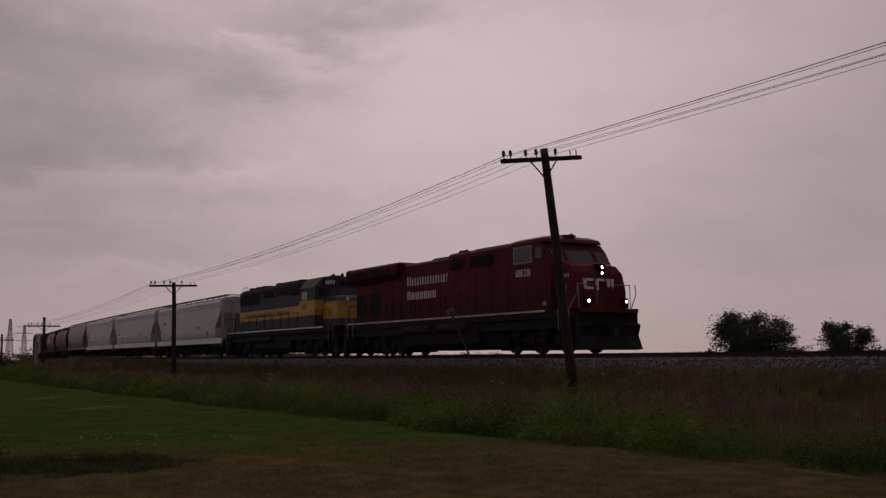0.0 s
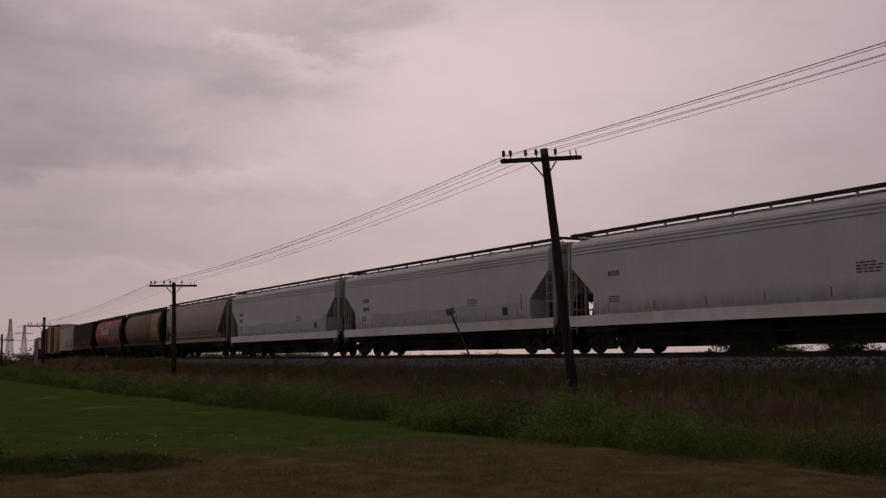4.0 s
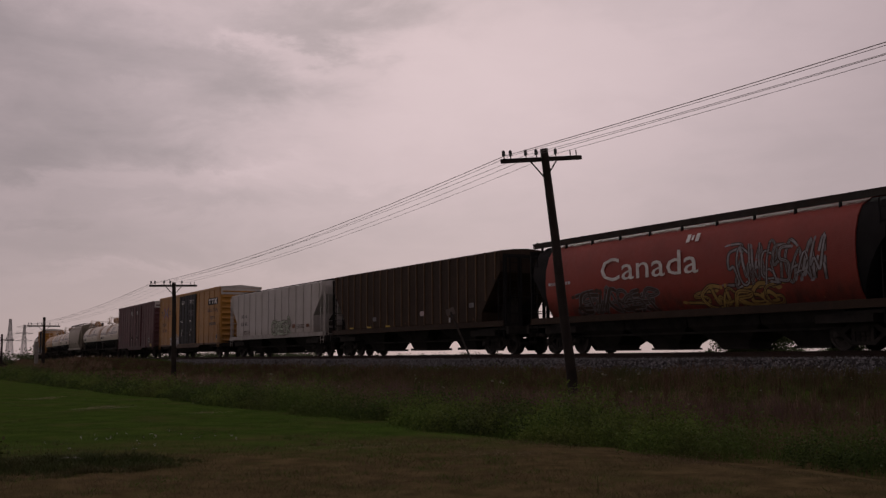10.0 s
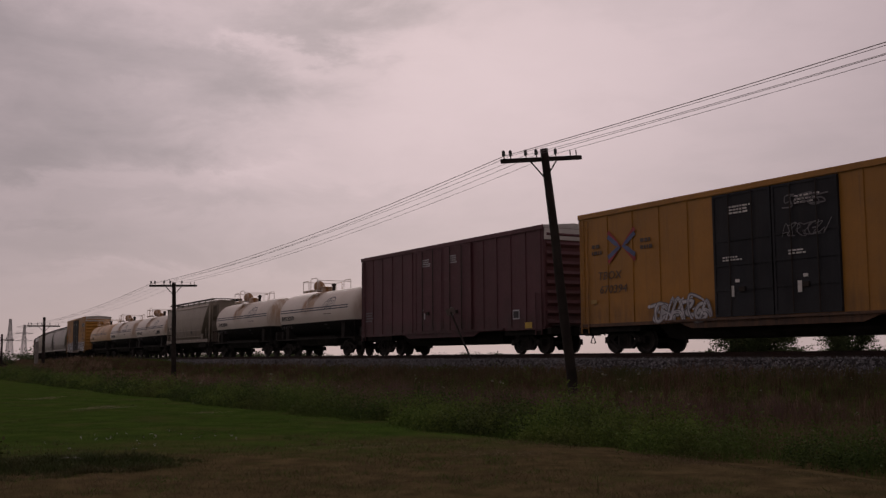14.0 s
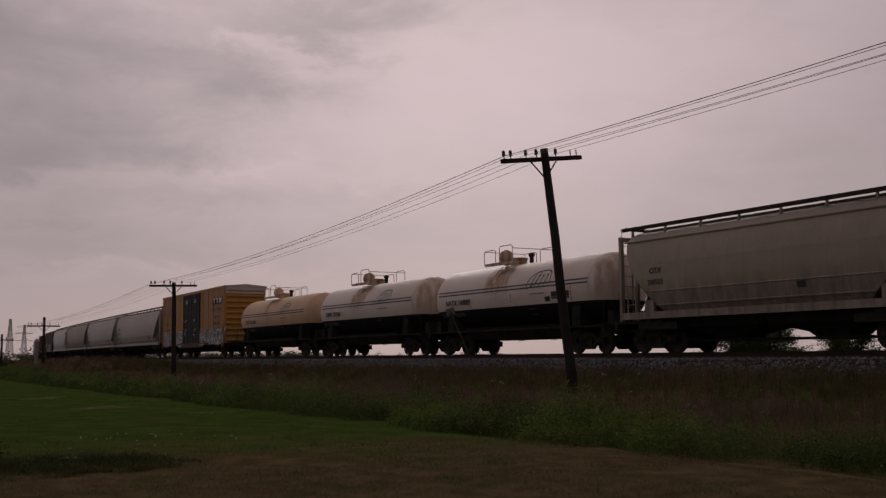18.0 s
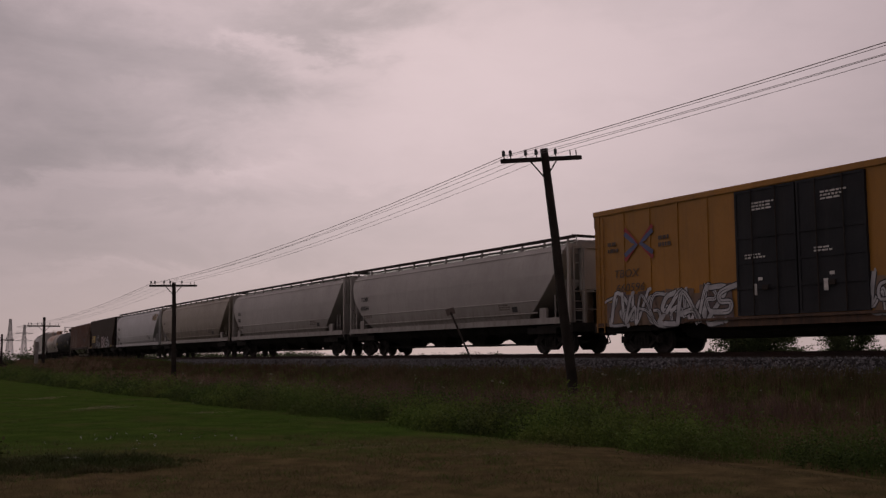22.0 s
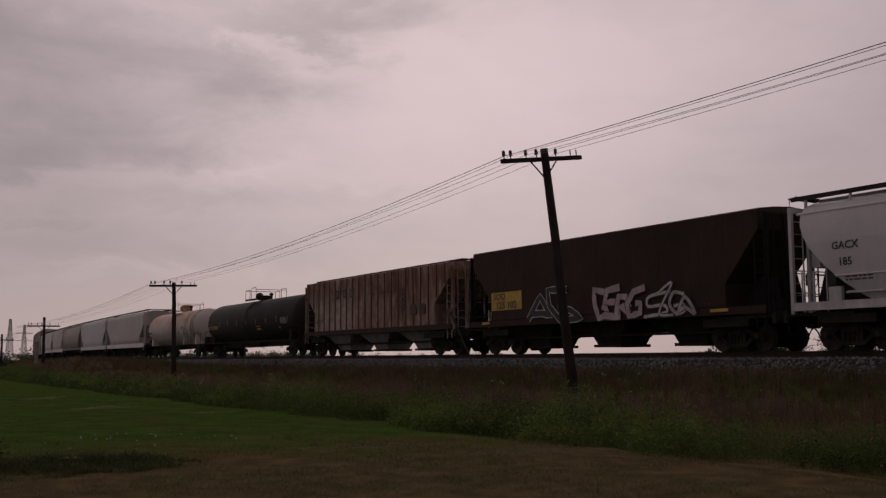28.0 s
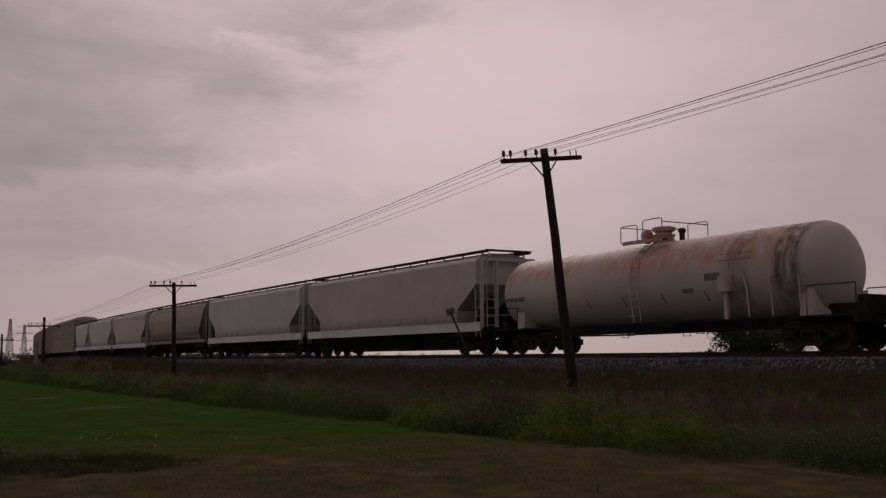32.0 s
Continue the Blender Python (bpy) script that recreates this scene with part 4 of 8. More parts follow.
        part("crossover_step", Shape().box(min(sg * h, sg * (h + 0.45)), max(sg * h, sg * (h + 0.45)), -1.2, 1.2, 1.12, 1.16), M_steel, car)
        part("end_cap_panel", Shape().box(min(sg * h, sg * (h + 0.05)), max(sg * h, sg * (h + 0.05)), -width + 0.02, width - 0.02, top - 0.72, top - 0.24), roof_mat, car, "pale end panel")
        part("sub_sill", Shape().box(-h * 0.36, h * 0.36, sg * 0.9 - 0.06, sg * 0.9 + 0.06, 0.62, 1.0), M_frame, car)
        part("body_bolster", Shape().box(min(sg * (h - 3.2), sg * (h - 0.4)), max(sg * (h - 3.2), sg * (h - 0.4)), -1.4, 1.4, 0.78, 1.02), M_frame, car)
    part("underframe", Shape().stack([(0.46, h - 4.3, 0.75), (0.55, h - 4.1, 0.85), (1.0, h - 3.9, 1.2)], 0.03), M_frame, car)
    brake_wheel(car, h + 0.2, 2.6)
    return car


def autorack(L, mat, panel_mat, roof_mat, label):
    car = thing("autorack_car", label, "autorack", "autoracks at the train's end")
    base_gear(car, L, 3.2)
    h, w = L / 2 - 0.7, 1.57
    part("body", Shape().stack([(0.95, h, w - 0.06), (5.35, h, w - 0.06)], 0.04), mat, car)
    part("roof", Shape().prism([(-w, 5.3), (w, 5.3), (w, 5.42), (w * 0.75, 5.66), (0, 5.78), (-w * 0.75, 5.66), (-w, 5.42)], -h, h, "x"), roof_mat, car)
    for sg in (-1, 1):
        n = 14
        for i in range(n):
            x0 = -h + 2 * h * i / n
            x1 = x0 + 2 * h / n
            y = sg * (w - 0.06)
            part("side_post", Shape().box(x0 - 0.05, x0 + 0.05, min(y, y + sg * 0.09), max(y, y + sg * 0.09), 0.95, 5.3), mat, car)
            pn = Shape()
            for z0 in (1.15, 2.55, 3.95):
                for k in range(5):
                    pn.box(x0 + 0.08, x1 - 0.08, min(y, y + sg * 0.05), max(y, y + sg * 0.05), z0 + k * 0.26, z0 + k * 0.26 + 0.2)
            tagged(part("screen_panel", pn, panel_mat, car), kind="stuff")
        for k in (-1, 1):
            part("end_door", Shape().box(min(sg * h, sg * (h + 0.1)), max(sg * h, sg * (h + 0.1)), 0.04 if k > 0 else -1.48, 1.48 if k > 0 else -0.04, 1.0, 5.3), panel_mat, car)
    return car


# ---------------------------------------------------------------- tank cars
def tank_car(L, radius, zc, mat, label, group, lower=None, stripes=None, dome_x=0.0, sill_mat=None, front_in=0.0):
    """Tank car: shell with dished heads, manway platform with rails, saddles, ladders."""
    car = thing("tank_car", label, "tank car", group)
    base_gear(car, L, 2.0 if L < 16 else 2.4)
    h = L / 2 - (0.62 if L < 16 else 0.85)
    n, k = 36, 0.42
    xs = [(-h, 0.0), (-h + 0.03, 0.35), (-h + 0.12, 0.62), (-h + 0.25, 0.81), (-h + k, 0.94), (-h + k + 0.25, 1.0)]
    xs = xs + [(-x - front_in, r) for x, r in reversed(xs)]
    prof = [(x, max(0.01, r * radius)) for x, r in xs]
    if lower is None:
        part("shell", Shape().lathe(prof, n, "x", (0, 0, zc)), mat, car, smooth=30)
    else:
        # upper and lower courses of the shell, parted along a level line
        for nm, m2, keep in (("upper_shell", mat, 1), ("lower_shell", lower, -1)):
            rings = []
            z_cut = -0.37
            for x, r in prof:
                a0 = math.asin(max(-1, min(1, z_cut * radius / max(r, 0.4))))
                lo, hi = (a0, math.pi - a0) if keep > 0 else (math.pi - a0, 2 * math.pi + a0)
                rings.append([(x, r * math.cos(lo + (hi - lo) * i / 22), zc + r * math.sin(lo + (hi - lo) * i / 22)) for i in range(23)])
            sh = Shape()
            for ring in rings:
                sh.v += ring
            for a in range(len(rings) - 1):
                for i in range(22):
                    sh.f.append((a * 23 + i, a * 23 + i + 1, a * 23 + 24 + i, a * 23 + 23 + i))
            part(nm, sh, m2, car, smooth=30)
    for x in (-h * 0.55, h * 0.55, 0.0):
        part("shell_band", Shape().lathe([(x - 0.03, radius + 0.001), (x - 0.03, radius + 0.009), (x + 0.03, radius + 0.009), (x + 0.03, radius + 0.001)], 36, "x", (0, 0, zc)), mat, car) if lower is None and mat != M_tankblack else None
    if stripes:
        for zoff, wd in ((0.21, 0.03), (0.37, 0.03)):
            a = math.asin(zoff / radius * 0.9)
            for sg in (-1, 1):
                r = radius + 0.006
                st = Shape()
                ring = []
                for aa in (a - wd / r, a + wd / r):
                    ring.append((sg * r * math.cos(aa), zc + r * math.sin(aa)))
                st.prism([ring[0], ring[1], (ring[1][0] - sg * 0.012, ring[1][1]), (ring[0][0] - sg * 0.012, ring[0][1])], -h + 0.75, h - 0.75, "x")
                part("stripe", st, stripes, car, "dark blue painted stripe")
    sm = sill_mat or M_frame
    for sg in (-1, 1):
        x = sg * (L / 2 - 2.3)
        part("saddle", Shape().prism([(-1.3, 1.05), (1.3, 1.05), (1.25, zc - 0.45 * radius), (0.8, zc - radius * 0.82), (0, zc - radius + 0.02), (-0.8, zc - radius * 0.82), (-1.25, zc - 0.45 * radius)], x - 0.25, x + 0.25, "x"), sm, car)
        part("end_platform", Shape().box(min(sg * (L / 2 - 2.9), sg * (L / 2 - 0.4)), max(sg * (L / 2 - 2.9), sg * (L / 2 - 0.4)), -1.4, 1.4, 1.0, 1.06), M_frame, car)
        part("end_sill", Shape().box(min(sg * (L / 2 - 0.55), sg * (L / 2 - 0.4)), max(sg * (L / 2 - 0.55), sg * (L / 2 - 0.4)), -1.45, 1.45, 0.8, 1.08), M_frame, car)
        part("draft_sill", Shape().box(min(sg * (L / 2 - 2.9), sg * (L / 2 - 0.35)), max(sg * (L / 2 - 2.9), sg * (L / 2 - 0.35)), -0.5, 0.5, 1.06, 1.42), M_frame, car)
        part("brake_stand", Shape().box(min(sg * (L / 2 - 0.75), sg * (L / 2 - 0.42)), max(sg * (L / 2 - 0.75), sg * (L / 2 - 0.42)), -0.95, 0.6, 1.06, 1.62), M_frame, car)
        xa, xb = sg * (L / 2 - 0.45), sg * (L / 2 - 2.2)
        for y in (-1.4, 1.4):
            part("end_rail", Shape().tube([(xb, y, 1.06), (xb, y, 1.95), (xa, y, 1.95), (xa, y, 1.06)], 0.022, 6), M_frame if lower else M_steel, car, smooth=50)
        y = sg * 1.38
        part("side_walk", Shape().box(-L / 2 + 2.6, L / 2 - 2.6, y - 0.05, y + 0.05, 1.0, 1.08), M_frame, car)
        for x in (-L * 0.2, -L * 0.02, L * 0.16):
            part("step_loop", Shape().tube([(x - 0.2, y, 1.02), (x - 0.2, y, 0.62), (x + 0.2, y, 0.62), (x + 0.2, y, 1.02)], 0.018, 5), M_frame, car)
        # side ladder bowed over the shell
        ty = zc + radius
        lad = Shape()
        for o in (-0.2, 0.2):
            lad.tube(([] if lower else [(dome_x + o, y, 1.05)]) + [(dome_x + o, sg * (radius + 0.1), zc - 0.1), (dome_x + o, sg * (radius * 0.86 + 0.06), zc + radius * 0.55), (dome_x + o, sg * 0.75, ty - 0.1)], 0.018, 5)
        for i in range(4 if lower else 0, 9):
            z = 1.3 + i * 0.3
            yy = sg * (radius + 0.1) if z < zc else sg * (math.sqrt(max(0.05, radius ** 2 - (z - zc) ** 2)) + 0.08)
            lad.tube([(dome_x - 0.2, yy, z), (dome_x + 0.2, yy, z)], 0.014, 5)
        part("side_ladder", lad, mat, car, smooth=50)
    part("bottom_outlet", Shape().lathe([(zc - radius - 0.32, 0.1), (zc - radius - 0.28, 0.16), (zc - radius, 0.2), (zc - radius + 0.1, 0.3)], 12, "z"), M_frame, car, smooth=40)
    part("brake_pipe", Shape().tube([(-L / 2 + 2.6, -0.9, 0.72), (-L * 0.1, -0.9, 0.66), (L * 0.2, -0.9, 0.7), (L / 2 - 2.6, -0.9, 0.72)], 0.035, 6), M_frame, car)
    top = zc + radius
    part("manway", Shape().lathe([(top - 0.1, 0.38), (top + 0.22, 0.38), (top + 0.24, 0.42), (top + 0.30, 0.42), (top + 0.34, 0.2)], 16, "z", (dome_x, 0, 0)), mat, car, smooth=40)
    part("valve", Shape().lathe([(top - 0.05, 0.1), (top + 0.3, 0.1), (top + 0.34, 0.15), (top + 0.42, 0.15), (top + 0.48, 0.06)], 10, "z", (dome_x + 0.85, 0.1, 0)), M_steel, car, smooth=40)
    rl = 0.36 if lower else 0.28
    part("manway_lid", Shape().lathe([(-0.06, rl * 0.9), (-0.05, rl), (0.05, rl), (0.10, rl * 0.8), (0.14, rl * 0.4)], 18, "x", (dome_x - 0.62, -0.25, top + rl)), mat, car, smooth=40)
    part("platform_edge", Shape().box(dome_x - 0.95, dome_x + 1.15, -1.2, -1.14, top - 0.08, top + 0.05), mat, car)
    pl = Shape()
    for y in (-0.95, 0.95):
        pl.box(dome_x - 0.75, dome_x + 1.0, y - 0.22, y + 0.22, top - 0.02, top + 0.03)
    part("top_platform", pl, M_grey2 if lower else M_steel, car)
    if lower:
        part("underframe", Shape().stack([(0.62, L / 2 - 4.0, 0.6), (0.72, L / 2 - 3.6, 1.0), (1.2, L / 2 - 3.4, 1.25)], 0.04), M_frame, car)
    for sg in (-1, 1):
        y = sg * 1.12
        for x0, x1 in ((dome_x - 1.12, dome_x - 0.2), (dome_x + 0.1, dome_x + 1.12)):
            hi = (0.70 if x0 > dome_x else 0.58) * (1.08 if mat == M_tankblack else 1.0)
            part("guard_rail", Shape().tube([(x0, y, top), (x0, y, top + hi), (x0 + 0.1, y, top + hi + 0.06), (x1 - 0.1, y, top + hi + 0.06), (x1, y, top + hi), (x1, y, top)], 0.02, 6), M_steel if lower is None and radius > 1.45 and mat != M_wrust else mat, car, smooth=50)
    for x in (dome_x - 1.12, dome_x + 1.12):
        part("guard_rail", Shape().tube([(x, -1.12, top + (0.68 if mat == M_tankblack else 0.62)), (x, 1.12, top + (0.68 if mat == M_tankblack else 0.62))], 0.02, 6), M_steel if lower is None and radius > 1.45 and mat != M_wrust else mat, car)
    return car


# ---------------------------------------------------------------- locomotives
M_lamp = glowing("lit_headlamp", (1.0, 0.93, 0.82), 14.0)
M_cp = material("red_engine_paint", (0.094, 0.0125, 0.017), 0.65, 0, 0.25, 0.9, dirt=0.55, dirt_color=(0.032, 0.012, 0.012), streak=0.25, streak_color=(0.035, 0.012, 0.012), spec=0.1, stains_and_shade=((-10.5, 9.4, 3.1, 1.6, (0.026, 0.013, 0.012), 0.8),))
M_navy = material("dark_blue_engine_paint", (0.042, 0.048, 0.066), 0.6, 0, 0.25, 0.9, dirt=0.35, dirt_color=(0.03, 0.027, 0.025), spec=0.15)
M_gold = material("yellow_engine_band", (0.42, 0.245, 0.022), 0.5, 0, 0.2, 1.1, dirt=0.3, dirt_color=(0.16, 0.10, 0.03))
M_pale_glass = glass_material("pale_cab_glass", (0.20, 0.20, 0.21), 0.2)
M_grab = material("dull_white_rail_paint", (0.26, 0.25, 0.235), 0.7, 0, 0.3, 4, dirt=0.4)


def engine_truck(parent, x):
    if "etruck" not in MESH:
        sh = Shape()
        for sg in (-1, 1):
            sh.prism([(-2.35, 0.45), (-2.35, 0.72), (-1.9, 0.92), (-0.5, 0.98), (0.5, 0.98), (1.9, 0.92), (2.35, 0.72), (2.35, 0.45), (2.1, 0.40), (1.2, 0.62), (0.55, 0.42), (-0.55, 0.42), (-1.2, 0.62), (-2.1, 0.40)], sg * 0.98, sg * 1.14)
            for dx in (-1.0, 1.0):
                sh.lathe([(0.35, 0.1), (0.45, 0.13), (0.52, 0.1), (0.6, 0.13), (0.68, 0.1), (0.76, 0.13)], 8, "z", (dx, sg * 1.2, 0))
                sh.box(dx - 0.28, dx + 0.28, min(sg * 1.1, sg * 1.3), max(sg * 1.1, sg * 1.3), 0.74, 0.86)
            for dx in (-1.85, 0, 1.85):
                sh.box(dx - 0.2, dx + 0.2, min(sg * 1.1, sg * 1.24), max(sg * 1.1, sg * 1.24), 0.36, 0.72)
        sh.box(-1.3, 1.3, -0.98, 0.98, 0.6, 0.92)
        for dx in (-0.93, 0.93, -2.45, 2.45):
            sh.box(dx - 0.30, dx + 0.30, -0.92, 0.92, 0.14, 0.55)
        MESH["etruck"] = sh.mesh("truck", M_black)
        MESH["ewheelset"] = wheelset_mesh(0.533).mesh("wheelset", M_wheel, 35)
        MESH["cylinder"] = Shape().lathe([(-0.3, 0.06), (-0.3, 0.13), (0.25, 0.13), (0.3, 0.05), (0.5, 0.04)], 10, "x").mesh("brake_cylinder", M_steel, 40)
    t = part("truck", MESH["etruck"], None, parent, at=(x, 0, 0))
    for dx in (-1.85, 0.0, 1.85):
        SPIN["engine"].append((part("wheelset", MESH["ewheelset"], None, t, at=(dx, 0, 0.533)), dx, 0.533))
    for dx in (-0.95, 0.9):
        part("brake_cylinder", MESH["cylinder"], None, t, at=(dx, -1.22, 0.98))
    return t


def handrail(parent, pts, mat, every=1.55):
    """Walkway rail with stanchions down to the deck; pts: (x, y) corners at deck level."""
    zt, zd = 2.72, 1.76
    rail = part("handrail", Shape().tube([(x, y, zt) for x, y in pts], 0.02, 6), mat, parent)
    for (x0, y0), (x1, y1) in zip(pts[:-1], pts[1:]):
        n = max(1, round(math.hypot(x1 - x0, y1 - y0) / every))
        for i in range(n + 1):
            x, y = x0 + (x1 - x0) * i / n, y0 + (y1 - y0) * i / n
            part("stanchion", Shape().tube([(x, y, zd), (x, y, zt)], 0.018, 6), mat, rail)


def steps(parent, x, sg_y, mat, face):
    ladder = part("step_well", Shape().box(x - 0.335, x - 0.305, min(sg_y * 1.1, sg_y * 1.54), max(sg_y * 1.1, sg_y * 1.54), 0.4, 1.6), M_frame, parent)
    part("step_side", Shape().box(x + 0.305, x + 0.335, min(sg_y * 1.1, sg_y * 1.54), max(sg_y * 1.1, sg_y * 1.54), 0.4, 1.6), M_frame, ladder)
    for z in (0.42, 0.76, 1.10, 1.42):
        part("step", Shape().box(x - 0.3, x + 0.3, min(sg_y * 1.12, sg_y * (1.52)), max(sg_y * 1.12, sg_y * 1.52), z, z + 0.04), M_frame, ladder)
    for o in (-0.36, 0.36):
        part("grab_iron", Shape().tube([(x + o, sg_y * 1.56, 0.9), (x + o, sg_y * 1.58, 1.75), (x + o - face * 0.42, sg_y * 1.5, 2.35), (x + o - face * 0.42, sg_y * 1.45, 2.75)], 0.020, 6), M_grab, parent, "dull white grab rail", smooth=60)


def pilot(parent, x, face, mat):
    sh = Shape()
    sh.prism([(x, 0.12), (x + face * 0.40, 0.15), (x + face * 0.16, 0.7), (x + face * 0.30, 1.12), (x + face * 0.12, 1.2), (x + face * 0.12, 1.62), (x - face * 0.1, 1.62), (x - face * 0.1, 0.12)], -1.5, 1.5)
    part("pilot", sh, M_black, parent, "black snowplough pilot")
    part("anticlimber", Shape().box(min(x, x + face * 0.35), max(x, x + face * 0.35), -1.35, 1.35, 1.60, 1.75), mat, parent)


def lamp(parent, x, y, z, face, r=0.1):
    part("headlight", Shape().lathe([(0, r + 0.03), (0.05 * face, r + 0.03), (0.06 * face, r + 0.005), (0.02 * face, r)], 14, "x", (x, y, z)), M_steel, parent, smooth=40)
    part("headlight_lens", Shape().lathe([(0.025 * face, 0.01), (0.035 * face, r), (0.045 * face, r), (0.05 * face, 0.01)], 14, "x", (x, y, z)), M_lamp, parent, "lit headlight")


def red_engine():
    """Modern wide-cab freight engine: tall hood, flared radiator at the rear, sloped nose with headlights."""
    L = 22.35
    e = thing("locomotive", "dark red diesel locomotive with lit headlights and white lettering", "locomotive", "locomotives at the head of the train")
    h = L / 2
    M_edge = material("pale_edge_stripe", (0.46, 0.39, 0.32), 0.6, 0, 0.3, 2, dirt=0.55, dirt_color=(0.1, 0.06, 0.05))
    M_sash = material("window_frame_grey", (0.22, 0.21, 0.20), 0.6, 0, 0.15, 3)
    for sg in (-1, 1):
        engine_truck(e, sg * (h - 4.05))
        coupler(e, sg * h, sg)
        pilot(e, sg * (h - 0.62), sg, M_cp)
    part("deck", Shape().box(-h + 0.75, h - 0.75, -1.53, 1.53, 1.42, 1.76), M_black, e)
    for sg in (-1, 1):
        for k in range(10):
            x0 = -h + 0.9 + (2 * h - 3.5) * k / 10
            part("deck_edge", Shape().box(x0, x0 + (2 * h - 3.5) / 10 - 0.05, min(sg * 1.53, sg * 1.56), max(sg * 1.53, sg * 1.56), 1.685, 1.765), M_edge, e, "pale reflective edge stripe")
        part("frame_rail", Shape().box(-h + 1.2, h - 1.2, min(sg * 1.36, sg * 1.46), max(sg * 1.36, sg * 1.46), 1.0, 1.44), M_black, e)
    part("fuel_tank", Shape().prism([(-1.45, 0.5), (-1.2, 0.2), (1.2, 0.2), (1.45, 0.5), (1.5, 1.44), (-1.5, 1.44)], -3.6, 3.4, "x"), M_black, e, "black fuel tank")
    for x in (-4.4, 4.2):
        part("equipment_box", Shape().stack([(0.32, (x - 0.85, x + 0.85), 1.15), (1.2, (x - 0.85, x + 0.85), 1.3)], 0.04), M_black, e)
    for x in (-2.2, 1.2):
        part("air_reservoir", Shape().lathe([(-1.3, 0.12), (-1.25, 0.2), (1.25, 0.2), (1.3, 0.12)], 12, "x", (x, -1.5, 1.22)), M_frame, e, smooth=40)
    part("long_hood", Shape().stack([(1.76, (-9.8, 1.0), 1.00), (4.2, (-9.8, 1.0), 1.00), (4.42, (-9.8, 1.0), 0.86)], 0.05), M_cp, e)
    part("engine_cowl", Shape().stack([(1.76, (-6.6, 0.8), 1.20), (4.52, (-6.6, 0.8), 1.20), (4.63, (-6.6, 0.8), 1.08), (4.68, (-6.6, 0.8), 0.7)], 0.05), M_cp, e)
    part("equipment_cabinet", Shape().stack([(1.76, (0.8, 6.1), 1.50), (4.60, (0.8, 6.1), 1.50), (4.72, (0.8, 6.1), 1.38), (4.78, (0.8, 6.1), 0.8)], 0.05), M_cp, e)
    part("radiator_wing", Shape().stack([(3.78, (-10.2, -5.0), 1.12), (4.16, (-10.5, -4.4), 1.55), (4.66, (-10.5, -4.2), 1.55), (4.76, (-10.4, -4.3), 1.42)], 0.05), M_cp, e, "flared radiator housing")
    part("radiator_cabinet", Shape().stack([(1.76, (-9.95, -6.4), 1.12), (3.85, (-9.95, -6.4), 1.14)], 0.04), M_cp, e)
    for sg in (-1, 1):
        for i in range(2):
            x0 = -10.2 + i * 2.8
            g = Shape()
            for k in range(6):
                g.box(x0, x0 + 2.4, min(sg * 1.545, sg * 1.575), max(sg * 1.545, sg * 1.575), 4.2 + k * 0.06, 4.23 + k * 0.06)
            part("radiator_grille", g, M_black, e)
        for x in (-9.2, -7.6):
            part("cabinet_grille", Shape().box(x - 0.6, x + 0.6, min(sg * 1.13, sg * 1.155), max(sg * 1.13, sg * 1.155), 2.2, 3.3), M_black, e)
        for x in (-5.9, -4.9, -3.9, -2.9, -1.9, -0.9, 0.1):
            part("hood_door", Shape().box(x - 0.46, x + 0.46, min(sg * 1.2, sg * 1.212), max(sg * 1.2, sg * 1.212), 1.86, 4.05), M_cp, e)
        for x in (1.3, 2.6, 3.9, 5.2):
            part("cabinet_door", Shape().box(x - 0.6, x + 0.6, min(sg * 1.5, sg * 1.512), max(sg * 1.5, sg * 1.512), 1.9, 3.7), M_cp, e)
        for x, w in ((1.6, 0.55), (3.75, 0.95)):
            v = Shape().box(x - w, x + w, min(sg * 1.49, sg * 1.51), max(sg * 1.49, sg * 1.51), 3.9, 4.42)
            for k in range(8):
                v.box(x - w, x + w, min(sg * 1.5, sg * 1.535), max(sg * 1.5, sg * 1.535), 3.92 + k * 0.063, 3.95 + k * 0.063)
            part("vent", v, M_black, e)
        part("marker_patch", Shape().box(8.45, 8.65, min(sg * 1.552, sg * 1.566), max(sg * 1.552, sg * 1.566), 1.95, 2.1), M_gold, e, "small yellow patch")
    part("exhaust_stack", Shape().stack([(4.5, (-2.6, -1.0), 0.5), (4.82, (-2.5, -1.1), 0.42)], 0.04), M_black, e)
    part("roof_pipes", Shape().tube([(-0.1, -0.3, 4.6), (-0.1, -0.3, 4.92), (0.6, -0.3, 4.96), (0.75, -0.3, 4.75)], 0.07, 8).box(0.2, 0.5, -0.5, -0.1, 4.6, 4.98), M_black, e, smooth=40)
    part("dynamic_brake", Shape().stack([(4.7, (2.0, 5.4), 0.95), (4.86, (2.1, 5.3), 0.8)], 0.05), M_cp, e)
    # cab
    cabp = part("cab", Shape().prism([(6.1, 1.76), (9.0, 1.76), (9.05, 3.62), (8.72, 4.16), (8.35, 4.55), (6.1, 4.62)], -1.55, 1.55), M_cp, e)
    part("cab_roof", Shape().stack([(4.58, (6.05, 8.55), 1.56), (4.74, (6.05, 8.45), 1.48), (4.86, (6.1, 8.2), 1.15), (4.90, (6.2, 8.0), 0.6)], 0.12), M_cp, cabp, smooth=30)
